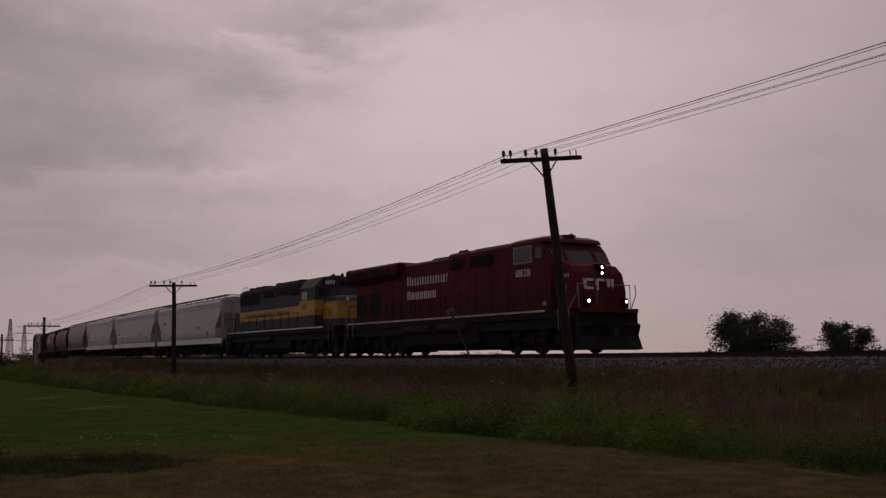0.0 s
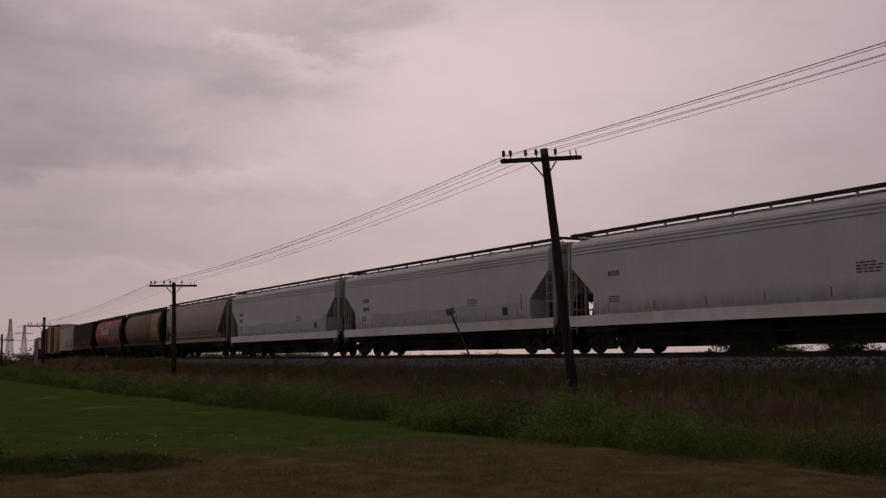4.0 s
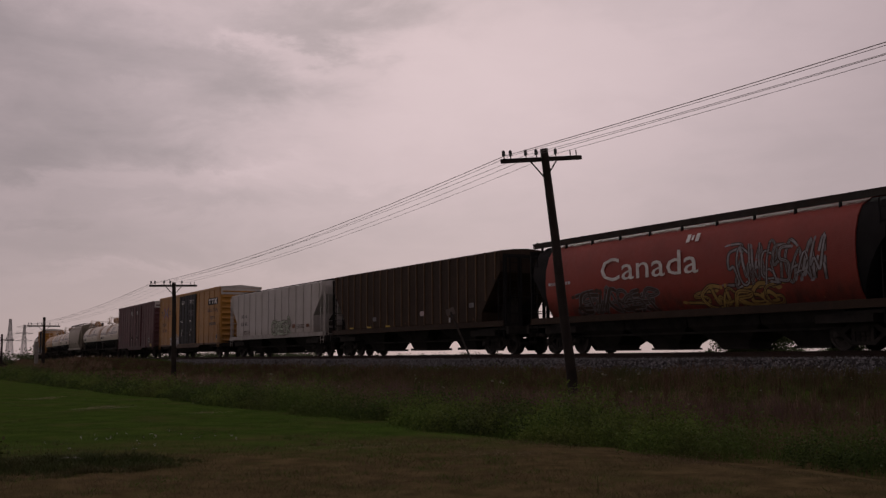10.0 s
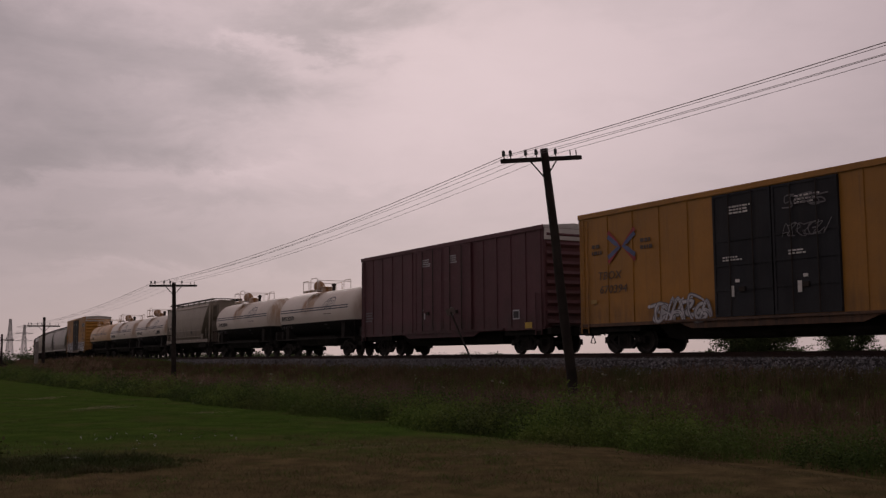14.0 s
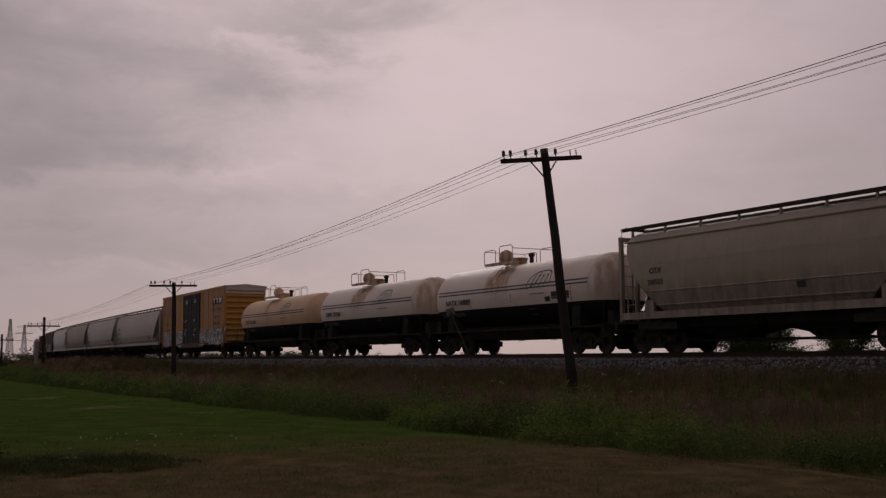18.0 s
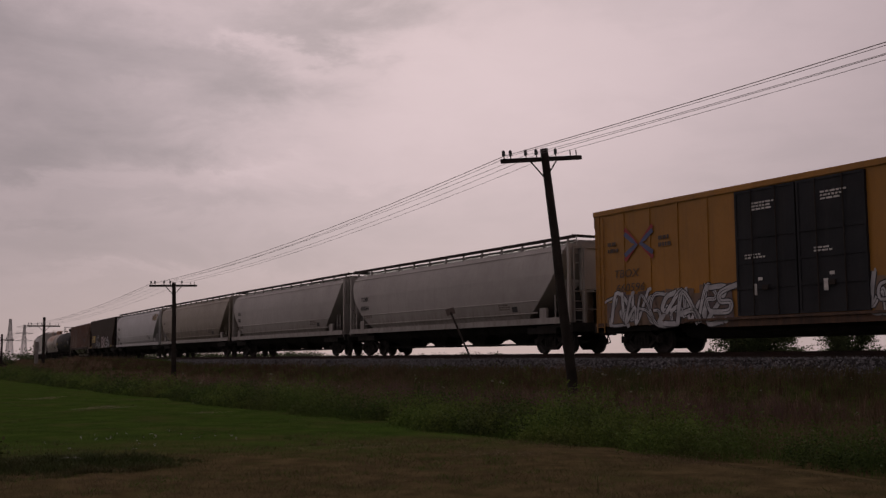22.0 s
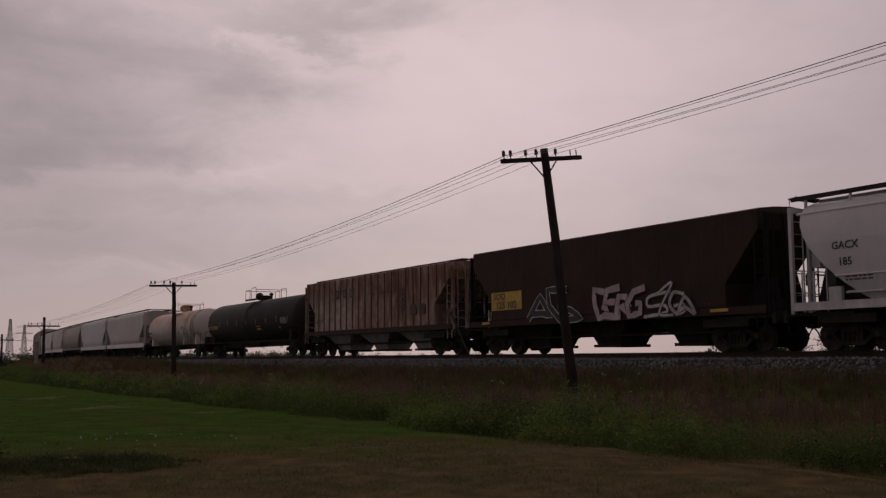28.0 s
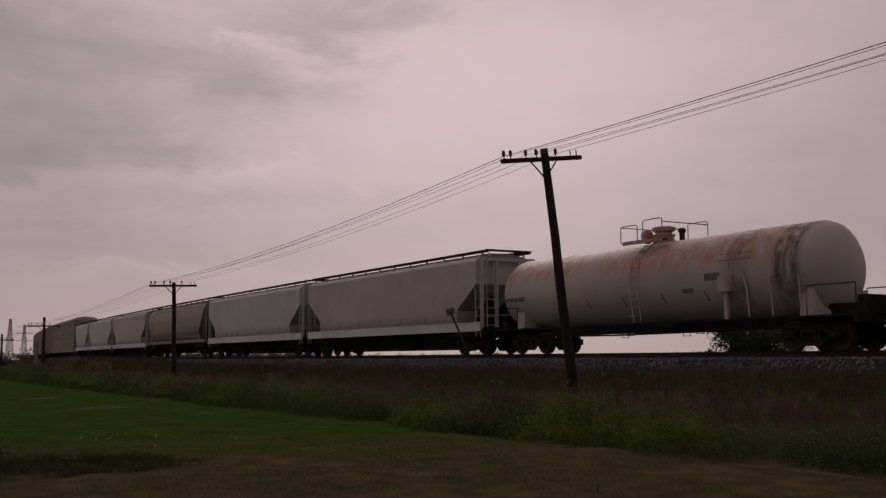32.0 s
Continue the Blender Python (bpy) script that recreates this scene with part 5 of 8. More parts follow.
    for sg in (-1, 1):
        part("window_frame", Shape().box(6.38, 7.72, min(sg * 1.552, sg * 1.585), max(sg * 1.552, sg * 1.585), 3.76, 4.5), M_sash, cabp, "pale window frame")
        for i in range(2):
            part("side_window", Shape().box(6.46 + i * 0.6, 7.02 + i * 0.58, min(sg * 1.56, sg * 1.592), max(sg * 1.56, sg * 1.592), 3.83, 4.43), M_glass, cabp)
        part("corner_window", Shape().box(7.95, 8.4, min(sg * 1.545, sg * 1.56), max(sg * 1.545, sg * 1.56), 3.9, 4.36), M_glass, cabp)
    for y0, y1 in ((-1.40, -0.86), (-0.66, 0.66), (0.86, 1.40)):
        ws = Shape().add([(9.07, y0, 3.68), (9.07, y1, 3.68), (8.74, y1, 4.21), (8.74, y0, 4.21), (8.98, y0, 3.62), (8.98, y1, 3.62), (8.66, y1, 4.17), (8.66, y0, 4.17)],
                         [(0, 1, 2, 3), (7, 6, 5, 4), (0, 4, 5, 1), (1, 5, 6, 2), (2, 6, 7, 3), (3, 7, 4, 0)])
        part("windshield", ws, M_glass, cabp)
    part("nose", Shape().stack([(1.76, (8.9, 10.5), 1.34), (2.55, (8.9, 10.46), 1.34), (3.2, (8.9, 10.36), 1.26), (3.48, (8.9, 10.14), 1.16), (3.72, (8.9, 9.45), 1.05)], 0.3), M_cp, e, smooth=20)
    part("nose_door", Shape().box(10.30, 10.50, 0.25, 0.85, 1.8, 2.5), M_cp, e)
    part("light_housing", Shape().box(10.02, 10.38, -0.24, 0.1, 3.0, 3.55), M_black, e)
    for z in (3.42, 3.18):
        lamp(e, 10.38, -0.07, z, 1, 0.055)
    for y in (-0.95, 0.95):
        lamp(e, 10.62, y, 2.05, 1, 0.06)
        part("ditch_light_box", Shape().box(10.42, 10.62, y - 0.14, y + 0.14, 1.78, 2.18), M_black, e)
    for y0, y1, z0, z1 in ((-1.02, -0.55, 2.52, 2.62), (-1.02, -0.9, 2.52, 2.95), (-1.02, -0.55, 2.85, 2.95), (-0.42, -0.30, 2.5, 2.95), (-0.42, 0.02, 2.85, 2.95), (0.15, 0.27, 2.62, 2.95), (0.35, 0.47, 2.62, 2.95)):
        part("nose_emblem", Shape().box(10.25, 10.475, y0, y1, z0, z1), M_white, e, "white emblem bars")
    for x0, n, z in ((-3.75, 8, 3.48), (-3.75, 7, 2.76)):
        for i in range(n):
            x = x0 + i * (0.52 if z > 3 else 0.43)
            w = 0.36 if z > 3 else 0.29
            top = z + (0.46 if i == 0 else 0.38)
            g = Shape().box(x, x + 0.09, -1.225, -1.214, z, top)
            g.box(x + w - 0.09, x + w, -1.225, -1.214, z, top)
            part("side_lettering", g, M_white, e, "white lettering drawn as bars")
    lettering("cab_number", "8828", 0.46, M_white, e, 7.05, -1.56, 3.22, "white painted number 8828", 1.2)
    lettering("nose_number", "8828", 0.2, M_white, e, 9.75, -1.36, 3.02, "", 1.1)
    for sg in (-1, 1):
        handrail(e, [(-h + 1.1, sg * 1.5), (0.6, sg * 1.5)], M_black)
        for f in (-1, 1):
            steps(e, f * (h - 1.35), sg, M_black, -f)
    handrail(e, [(h - 0.7, -1.3), (h - 0.7, -0.4)], M_sash, 0.9)
    handrail(e, [(h - 0.7, 0.4), (h - 0.7, 1.3)], M_sash, 0.9)
    handrail(e, [(-h + 0.85, -1.3), (-h + 0.85, 1.3)], M_grab, 1.0)
    part("roof_horn", Shape().tube([(7.4, 0.4, 4.85), (7.4, 0.4, 5.0), (7.9, 0.4, 5.0)], [0.03, 0.03, 0.07], 8), M_steel, e, smooth=40)
    part("air_conditioner", Shape().stack([(4.84, (6.3, 7.2), 0.5), (5.0, (6.35, 7.1), 0.42)], 0.08), M_sash, e, "pale roof unit")
    part("antenna", Shape().box(7.9, 8.3, -0.3, 0.3, 4.86, 4.94), M_steel, e)
    return e


def blue_engine():
    """Older road switcher: narrow hood, low nose, blue-grey with a broad yellow band."""
    L = 21.0
    e = thing("locomotive", "dark blue diesel locomotive with a yellow band along hood and nose", "locomotive", "locomotives at the head of the train")
    h = L / 2
    for sg in (-1, 1):
        engine_truck(e, sg * (h - 3.9))
        coupler(e, sg * h, sg)
        pilot(e, sg * (h - 0.6), sg, M_black)
    part("deck", Shape().box(-h + 0.6, h - 0.6, -1.53, 1.53, 1.42, 1.74), M_black, e)
    M_edge = material("white_edge_stripe", (0.72, 0.72, 0.73), 0.6, 0, 0.2, 2, dirt=0.3)
    for sg in (-1, 1):
        for k in range(11):
            x0 = -h + 0.8 + (2 * h - 3.1) * k / 11
            part("deck_edge", Shape().box(x0, x0 + (2 * h - 3.1) / 11 - 0.07, min(sg * 1.53, sg * 1.555), max(sg * 1.53, sg * 1.555), 1.67, 1.745), M_edge, e, "white edge stripe")
        part("frame_rail", Shape().box(-h + 1.2, h - 1.2, min(sg * 1.30, sg * 1.40), max(sg * 1.30, sg * 1.40), 1.0, 1.44), M_black, e)
    part("fuel_tank", Shape().prism([(-1.35, 0.55), (-1.05, 0.25), (1.05, 0.25), (1.35, 0.55), (1.4, 1.44), (-1.4, 1.44)], -4.0, 2.6, "x"), M_black, e, "black fuel tank")
    for x in (-4.5, 3.4):
        part("equipment_box", Shape().stack([(0.34, (x - 0.6, x + 0.6), 1.1), (1.2, (x - 0.6, x + 0.6), 1.25)], 0.04), M_black, e)
    part("air_reservoir", Shape().lathe([(-1.9, 0.12), (-1.85, 0.19), (1.85, 0.19), (1.9, 0.12)], 12, "x", (-2.6, -1.42, 1.15)), M_frame, e, smooth=40)
    w = 1.0
    part("long_hood", Shape().stack([(1.74, (-8.6, 4.3), w), (2.50, (-8.6, 4.3), w)], 0.05), M_navy, e)
    part("hood_band", Shape().stack([(2.502, (-8.603, 4.3), w + 0.004), (3.18, (-8.603, 4.3), w + 0.004)], 0.05), M_gold, e, "yellow band")
    part("upper_hood", Shape().stack([(3.182, (-8.6, 4.3), w), (4.30, (-8.6, 4.3), w)], 0.05), M_navy, e)
    part("hood_roof", Shape().stack([(4.302, (-8.6, 4.3), w + 0.004), (4.52, (-8.6, 4.3), w + 0.004), (4.74, (-8.55, 4.3), w - 0.16), (4.80, (-8.45, 4.3), w - 0.4)], 0.05), M_black, e, "sooty black hood roof")
    for sg in (-1, 1):
        for x0, x1, z0, z1 in ((-8.4, -4.3, 3.62, 4.35), (-3.5, -1.6, 4.0, 4.36), (1.9, 3.9, 3.9, 4.4)):
            g = Shape().box(x0, x1, min(sg * w, sg * (w + 0.02)), max(sg * w, sg * (w + 0.02)), z0, z1)
            for k in range(7):
                zz = z0 + (z1 - z0) * (k + 0.3) / 7
                g.box(x0, x1, min(sg * w, sg * (w + 0.05)), max(sg * w, sg * (w + 0.05)), zz, zz + 0.03)
            part("intake_grille", g, M_black, e)
        for i in range(9):
            x = -4.6 + i * 0.98
            part("hood_door", Shape().box(x - 0.44, x + 0.44, min(sg * w, sg * (w + 0.014)), max(sg * w, sg * (w + 0.014)), 1.84, 2.46), M_navy, e)
    for x in (-7.6, -6.2, -4.8):
        part("radiator_fan", Shape().lathe([(4.7, 0.62), (4.93, 0.62), (4.96, 0.5)], 18, "z", (x, 0, 0)), M_black, e, smooth=40)
    for x in (0.2, 1.7):
        part("brake_fan", Shape().lathe([(4.7, 0.5), (4.95, 0.5), (4.97, 0.4)], 18, "z", (x, 0, 0)), M_black, e, smooth=40)
    part("dynamic_brake_blister", Shape().stack([(4.05, (-1.2, 3.0), 1.07), (4.55, (-1.2, 3.0), 1.07), (4.86, (-1.1, 2.9), 0.92)], 0.05), M_black, e)
    part("exhaust_stack", Shape().stack([(4.7, (-3.2, -2.2), 0.3), (5.02, (-3.15, -2.25), 0.26)], 0.03), M_black, e)
    part("hood_rail", Shape().tube([(-8.5, -0.8, 4.7), (-8.5, -0.8, 5.0), (-7.6, -0.8, 5.0), (-7.6, -0.8, 4.75)], 0.02, 5), M_white, e, smooth=50)
    cabp = part("cab", Shape().stack([(1.74, (4.3, 6.8), 1.50), (2.47, (4.3, 6.8), 1.50)], 0.05), M_navy, e)
    part("cab_band", Shape().stack([(2.472, (4.3, 6.803), 1.504), (3.38, (4.3, 6.803), 1.504)], 0.05), M_gold, cabp, "yellow band")
    part("upper_cab", Shape().prism([(-1.5, 3.382), (1.5, 3.382), (1.5, 4.16), (0.95, 4.78), (0, 4.90), (-0.95, 4.78), (-1.5, 4.16)], 4.3, 6.8, "x"), M_navy, cabp)
    for sg in (-1, 1):
        for i in range(2):
            part("side_window", Shape().box(4.78 + i * 0.45, 5.18 + i * 0.45, min(sg * 1.495, sg * 1.52), max(sg * 1.495, sg * 1.52), 3.42, 3.92), M_pale_glass, cabp)
        part("window_frame", Shape().box(4.72, 5.70, min(sg * 1.49, sg * 1.512), max(sg * 1.49, sg * 1.512), 3.40, 3.98), M_steel, cabp)
        part("windshield", Shape().box(6.8, 6.812, 0.3 if sg > 0 else -1.25, 1.25 if sg > 0 else -0.3, 3.6, 4.1), M_glass, cabp)
        nb = part("number_board", Shape().box(6.8, 6.86, 0.1 if sg > 0 else -0.95, 0.95 if sg > 0 else -0.1, 4.28, 4.58), M_black, cabp, "black number board")
    tx = lettering("board_number", "6097", 0.34, M_white, e, 6.5, -1.30, 4.39, "white board number", 1.15)
    tx.data.offset = 0.012
    tx.matrix_basis = pose(6.872, -0.52, 4.33, 90, 0, 90)
    part("nose", Shape().stack([(1.74, (6.8, 9.05), 0.98), (2.2, (6.8, 9.02), 0.98)], 0.1), M_navy, e)
    part("nose_band", Shape().stack([(2.202, (6.8, 9.023), 0.984), (3.22, (6.8, 8.98), 0.984)], 0.1), M_gold, e, "yellow band")
    part("nose_top", Shape().stack([(3.222, (6.8, 8.98), 0.98), (3.46, (6.8, 8.8), 0.88), (3.58, (6.8, 8.6), 0.6)], 0.1), M_navy, e)
    part("marker_light", Shape().lathe([(8.9, 0.02), (8.92, 0.1), (8.98, 0.1), (9.0, 0.02)], 12, "x", (0, -0.3, 3.34)), M_white, e)
    lettering("cab_number", "6097", 0.46, M_dark, e, 5.15, -1.508, 2.86, "dark painted number 6097", 1.1)
    part("cab_bar", Shape().box(4.6, 5.8, -1.514, -1.506, 2.68, 2.75), M_gold, e)
    x = -7.3
    for n in (7, 9, 1, 7):
        for i in range(n):
            g = Shape().box(x, x + 0.075, -w - 0.014, -w - 0.006, 2.68, 2.98)
            g.box(x + 0.165, x + 0.24, -w - 0.014, -w - 0.006, 2.68, 2.98)
            part("side_lettering", g, M_dark, e, "dark lettering drawn as bars")
            x += 0.335
        x += 0.22
    for sg in (-1, 1):
        handrail(e, [(-h + 0.9, sg * 1.5), (4.1, sg * 1.5)], M_black)
        handrail(e, [(7.0, sg * 1.5), (h - 1.5, sg * 1.45)], M_black, 1.2)
        for f in (-1, 1):
            steps(e, f * (h - 1.1), sg, M_black, -f)
    handrail(e, [(h - 0.65, -1.3), (h - 0.65, -0.3)], M_grab, 0.6)
    handrail(e, [(h - 0.65, 0.3), (h - 0.65, 1.3)], M_grab, 0.6)
    handrail(e, [(-h + 0.65, -1.3), (-h + 0.65, 1.3)], M_grab, 0.9)
    part("roof_horn", Shape().tube([(5.3, 0.2, 4.85), (5.3, 0.2, 5.0), (5.8, 0.2, 5.0)], [0.03, 0.03, 0.08], 8), M_steel, e, smooth=40)
    part("bell", Shape().lathe([(4.86, 0.02), (4.88, 0.12), (5.0, 0.1), (5.05, 0.03)], 10, "z", (6.6, 0.4, 0)), M_steel, e, smooth=40)
    return e


# ---------------------------------------------------------------- the train, front to rear
TRAIN = []


def couple(car, a0, a1):
    """Places a car between two coupling points, metres behind the point nearest the camera at the start."""
    TRAIN.append((car, (a0 + a1) / 2))
    return car


M_pgrey = material("pale_grey_car_paint", (0.52, 0.52, 0.53), 0.5, 0, 0.10, 0.5, dirt=0.35, dirt_color=(0.36, 0.35, 0.34), streak=0.2, streak_color=(0.36, 0.34, 0.31), spec=0.25, stains_and_shade=((-10.5, 10.5, 2.2, 1.2, (0.30, 0.285, 0.265), 0.6),))
M_psill = material("white_sill_paint", (0.66, 0.66, 0.65), 0.5, 0, 0.12, 0.8, dirt=0.35, dirt_color=(0.22, 0.20, 0.18))
M_beige = material("beige_car_paint", (0.295, 0.26, 0.21), 0.55, 0, 0.14, 0.5, dirt=0.4, dirt_color=(0.17, 0.14, 0.11), streak=0.25, streak_color=(0.15, 0.12, 0.09), stains_and_shade=((-9.8, 9.8, 2.8, 1.1, (0.12, 0.098, 0.078), 0.85),))
# brown and red drums: lower flanks coloured darker for grime and the curve's shade
M_brown = material("brown_car_paint", (0.15, 0.075, 0.036), 0.6, 0, 0.25, 0.4, dirt=0.55, dirt_color=(0.05, 0.03, 0.02), streak=0.35, stains_and_shade=((-9.8, 9.8, 2.1, 1.2, (0.045, 0.028, 0.02), 0.85),))
M_redcar = material("faded_red_car_paint", (0.245, 0.035, 0.022), 0.55, 0, 0.2, 0.4, dirt=0.35, dirt_color=(0.12, 0.03, 0.02), streak=0.25, streak_color=(0.16, 0.05, 0.03), stains_and_shade=((-9.8, 9.8, 2.3, 1.2, (0.065, 0.024, 0.018), 0.9),))
M_oxide = material("dark_oxide_car_paint", (0.038, 0.025, 0.017), 0.7, 0, 0.3, 0.6, dirt=0.4, dirt_color=(0.026, 0.020, 0.017), streak=0.35, streak_color=(0.085, 0.045, 0.024), spec=0.15)
M_wcar = material("off_white_car_paint", (0.47, 0.45, 0.43), 0.55, 0, 0.1, 0.5, dirt=0.4, dirt_color=(0.27, 0.24, 0.21), streak=0.2, streak_color=(0.25, 0.19, 0.14), stains_and_shade=((-10.5, 10.5, 2.0, 1.2, (0.26, 0.22, 0.18), 0.5),))
M_yellow = material("yellow_box_car_paint", (0.37, 0.172, 0.024), 0.5, 0, 0.16, 0.5, dirt=0.5, dirt_color=(0.19, 0.105, 0.032), streak=0.35, streak_color=(0.13, 0.075, 0.03), stains_and_shade=((-9.6, 9.6, 2.0, 0.9, (0.15, 0.08, 0.025), 0.75),))
M_door = material("blue_black_door_paint", (0.021, 0.023, 0.027), 0.6, 0, 0.3, 1.0, dirt=0.4, dirt_color=(0.035, 0.032, 0.030), streak=0.3, streak_color=(0.045, 0.042, 0.04), spec=0.2)
M_maroon = material("maroon_box_car_paint", (0.092, 0.031, 0.038), 0.6, 0, 0.22, 0.6, dirt=0.4, dirt_color=(0.045, 0.02, 0.02), streak=0.25, streak_color=(0.05, 0.02, 0.018), stains_and_shade=((-9.6, 9.6, 1.9, 0.9, (0.04, 0.022, 0.02), 0.7),))
M_cream = material("cream_tank_paint", (0.62, 0.57, 0.51), 0.45, 0, 0.08, 0.5, dirt=0.25, dirt_color=(0.45, 0.36, 0.28), streak=0.12, streak_color=(0.40, 0.29, 0.2), spec=0.25,
                   stains_and_shade=((-1.75, 0.1, 2.35, 3.9, (0.30, 0.155, 0.055), 1.0), (-6.8, -5.9, 1.6, 3.6, (0.34, 0.22, 0.13), 0.8), (5.7, 6.8, 1.6, 3.6, (0.34, 0.22, 0.13), 0.8)))
M_tan = material("stained_tan_tank_paint", (0.57, 0.40, 0.255), 0.5, 0, 0.15, 0.5, dirt=0.4, dirt_color=(0.30, 0.19, 0.11), streak=0.3, streak_color=(0.25, 0.15, 0.09))
M_blue = material("dark_blue_stripe", (0.028, 0.036, 0.055), 0.5, 0, 0.2, 2)
M_grey2 = material("warm_grey_car_paint", (0.38, 0.36, 0.34), 0.5, 0, 0.12, 0.5, dirt=0.4, dirt_color=(0.20, 0.18, 0.16), streak=0.22, streak_color=(0.19, 0.16, 0.13), stains_and_shade=((-10.5, 10.5, 2.3, 1.2, (0.17, 0.15, 0.13), 0.7),))
M_rusty = material("rust_streaked_maroon_paint", (0.37, 0.315, 0.28), 0.75, 0, 0.4, 2.0, dirt=0.55, dirt_color=(0.15, 0.085, 0.06), streak=0.85, streak_color=(0.095, 0.042, 0.026), spec=0.15,
                   stains_and_shade=((-9.8, 9.8, 2.5, 4.6, (0.115, 0.048, 0.03), 0.75), (-1.5, 9.8, 0.9, 2.0, (0.15, 0.075, 0.048), 0.7), (2.5, 5.5, 1.2, 3.4, (0.11, 0.042, 0.026), 0.6)))
M_wrust = material("white_rust_stained_tank_paint", (0.47, 0.435, 0.40), 0.5, 0, 0.12, 0.5, dirt=0.3, dirt_color=(0.48, 0.40, 0.34), streak=0.15, streak_color=(0.36, 0.24, 0.15), spec=0.25,
                   stains_and_shade=((-8.6, -3.4, 2.6, 3.9, (0.42, 0.22, 0.115), 0.95), (-2.2, 7.0, 2.4, 3.9, (0.42, 0.22, 0.115), 0.95), (-3.6, -2.0, 2.9, 4.1, (0.36, 0.22, 0.13), 0.7), (6.4, 7.4, 1.0, 2.6, (0.05, 0.04, 0.035), 0.85), (4.4, 5.4, 1.0, 2.4, (0.15, 0.09, 0.06), 0.6)))
M_dustband = material("grey_dust_band", (0.40, 0.395, 0.395), 0.7, 0, 0.12, 0.8, bump=0)
M_tankblack = material("matt_black_tank_paint", (0.018, 0.017, 0.017), 0.72, 0, 0.35, 0.8, dirt=0.4, dirt_color=(0.022, 0.019, 0.017), spec=0.25)
M_rustrib = material("rusted_rib", (0.10, 0.038, 0.024), 0.75, 0, 0.35, 1.0, dirt=0.4, dirt_color=(0.2, 0.12, 0.1))
M_ochre = material("ochre_rib_paint", (0.105, 0.062, 0.03), 0.7, 0, 0.3, 1.0, dirt=0.4)
M_rackpanel = material("rack_screen_tan", (0.27, 0.19, 0.15), 0.6, 0.1, 0.2, 1, dirt=0.4)
M_rackroof = material("galvanised_roof", (0.42, 0.41, 0.40), 0.5, 0.4, 0.15, 1)

couple(red_engine(), 31.65, 54.0)
couple(blue_engine(), 54.2, 75.2)
GH = "grain hoppers in the train"
HOP = []
for i, (a0, a1) in enumerate(((75.5, 96.5), (96.5, 117.3), (117.3, 137.4))):
    HOP.append(couple(hopper(a1 - a0, "flat", M_pgrey, "pale grey covered hopper car with white side sills", GH, M_psill, bays=4, top=4.72, cut=1.3, cut_top=3.35, cut_low=2.25, band=M_grey2, end_gap=0.75, end_mat=M_grey2, low=(0.8, 0.62, 0.42)[i]), a0, a1))
HOP_D = couple(hopper(19.3, "round", M_beige, "dusty beige covered hopper car with rounded sides", GH, bays=4, top=4.72, cut=2.2), 137.5, 156.8)
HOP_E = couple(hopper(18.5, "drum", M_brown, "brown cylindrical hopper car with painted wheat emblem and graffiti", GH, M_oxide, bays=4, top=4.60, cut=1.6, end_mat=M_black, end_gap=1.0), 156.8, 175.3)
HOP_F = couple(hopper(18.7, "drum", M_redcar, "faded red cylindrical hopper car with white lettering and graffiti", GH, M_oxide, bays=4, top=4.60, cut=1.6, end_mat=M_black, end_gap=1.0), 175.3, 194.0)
HOP_G = couple(hopper(19.8, "ribbed", M_oxide, "dark brown ribbed hopper car", GH, bays=3, top=4.70, cut=1.5, cut_top=3.55, cut_low=1.85, ribs=22, walkway=False, end_mat=M_black, rib_mat=M_ochre, end_gap=1.2, roof_walk=False), 194.3, 214.1)
HOP_H = couple(hopper(18.8, "ribbed", M_wcar, "off-white ribbed hopper car with faded black lettering", GH, M_grey2, bays=3, top=4.62, cut=1.25, cut_top=3.68, cut_low=2.45, ribs=14, walkway=False), 213.8, 232.6)
BOX = "box cars in the train"
BOX_A = couple(boxcar(20.9, 18.8, 5.45, M_yellow, M_door, M_wcar, "yellow box car with black double doors and white roof", BOX, door=4.95), 233.0, 253.9)
BOX_B = couple(boxcar(18.8, 16.9, 5.38, M_maroon, M_maroon, M_rackroof, "dark maroon ribbed box car", BOX, door=5.2, door_x=0.35, ribs=16), 254.2, 273.0)
TK = "short tank cars in the train"
TANKS = []
for a0, a1, m, lb in ((272.9, 286.1, M_cream, "cream tank car with black underside and blue stripes"), (286.1, 299.9, M_cream, "cream tank car with black underside and blue stripes"),
                      (314.1, 328.2, M_cream, "white tank car with blue stripes and rust-stained manway"), (328.2, 342.2, M_cream, "cream tank car with black underside and blue stripes"),
                      (342.2, 356.8, M_tan, "tan stained tank car with black underside and blue stripes")):
    TANKS.append(couple(tank_car(a1 - a0, 1.42, 2.56, m, lb, TK, M_black, M_blue, dome_x=-0.95), a0, a1))
HOP_J = couple(hopper(14.2, "round", M_beige, "short beige covered hopper car with open end frames", GH, bays=2, top=4.62, cut=1.9, end_gap=0.9), 299.9, 314.1)
BOX_C = couple(boxcar(20.9, 18.8, 5.45, M_yellow, M_door, M_wcar, "yellow box car with black double doors and white graffiti", BOX, door=4.9), 357.7, 378.6)
LONG = []
for i, (a0, a1) in enumerate(((378.9, 399.85), (399.85, 420.5), (420.5, 441.7), (441.7, 462.75))):
    LONG.append(couple(hopper(a1 - a0, "round", (M_grey2, M_grey2, M_beige, M_pgrey)[i], ("grey covered hopper car with rounded sides", "grey covered hopper car with rounded sides", "dusty tan-grey covered hopper car", "clean pale grey covered hopper car")[i],
                              GH, (M_grey2, M_grey2, M_grey2, M_pgrey)[i], bays=4, top=4.72, cut=2.4, end_gap=0.75), a0, a1))
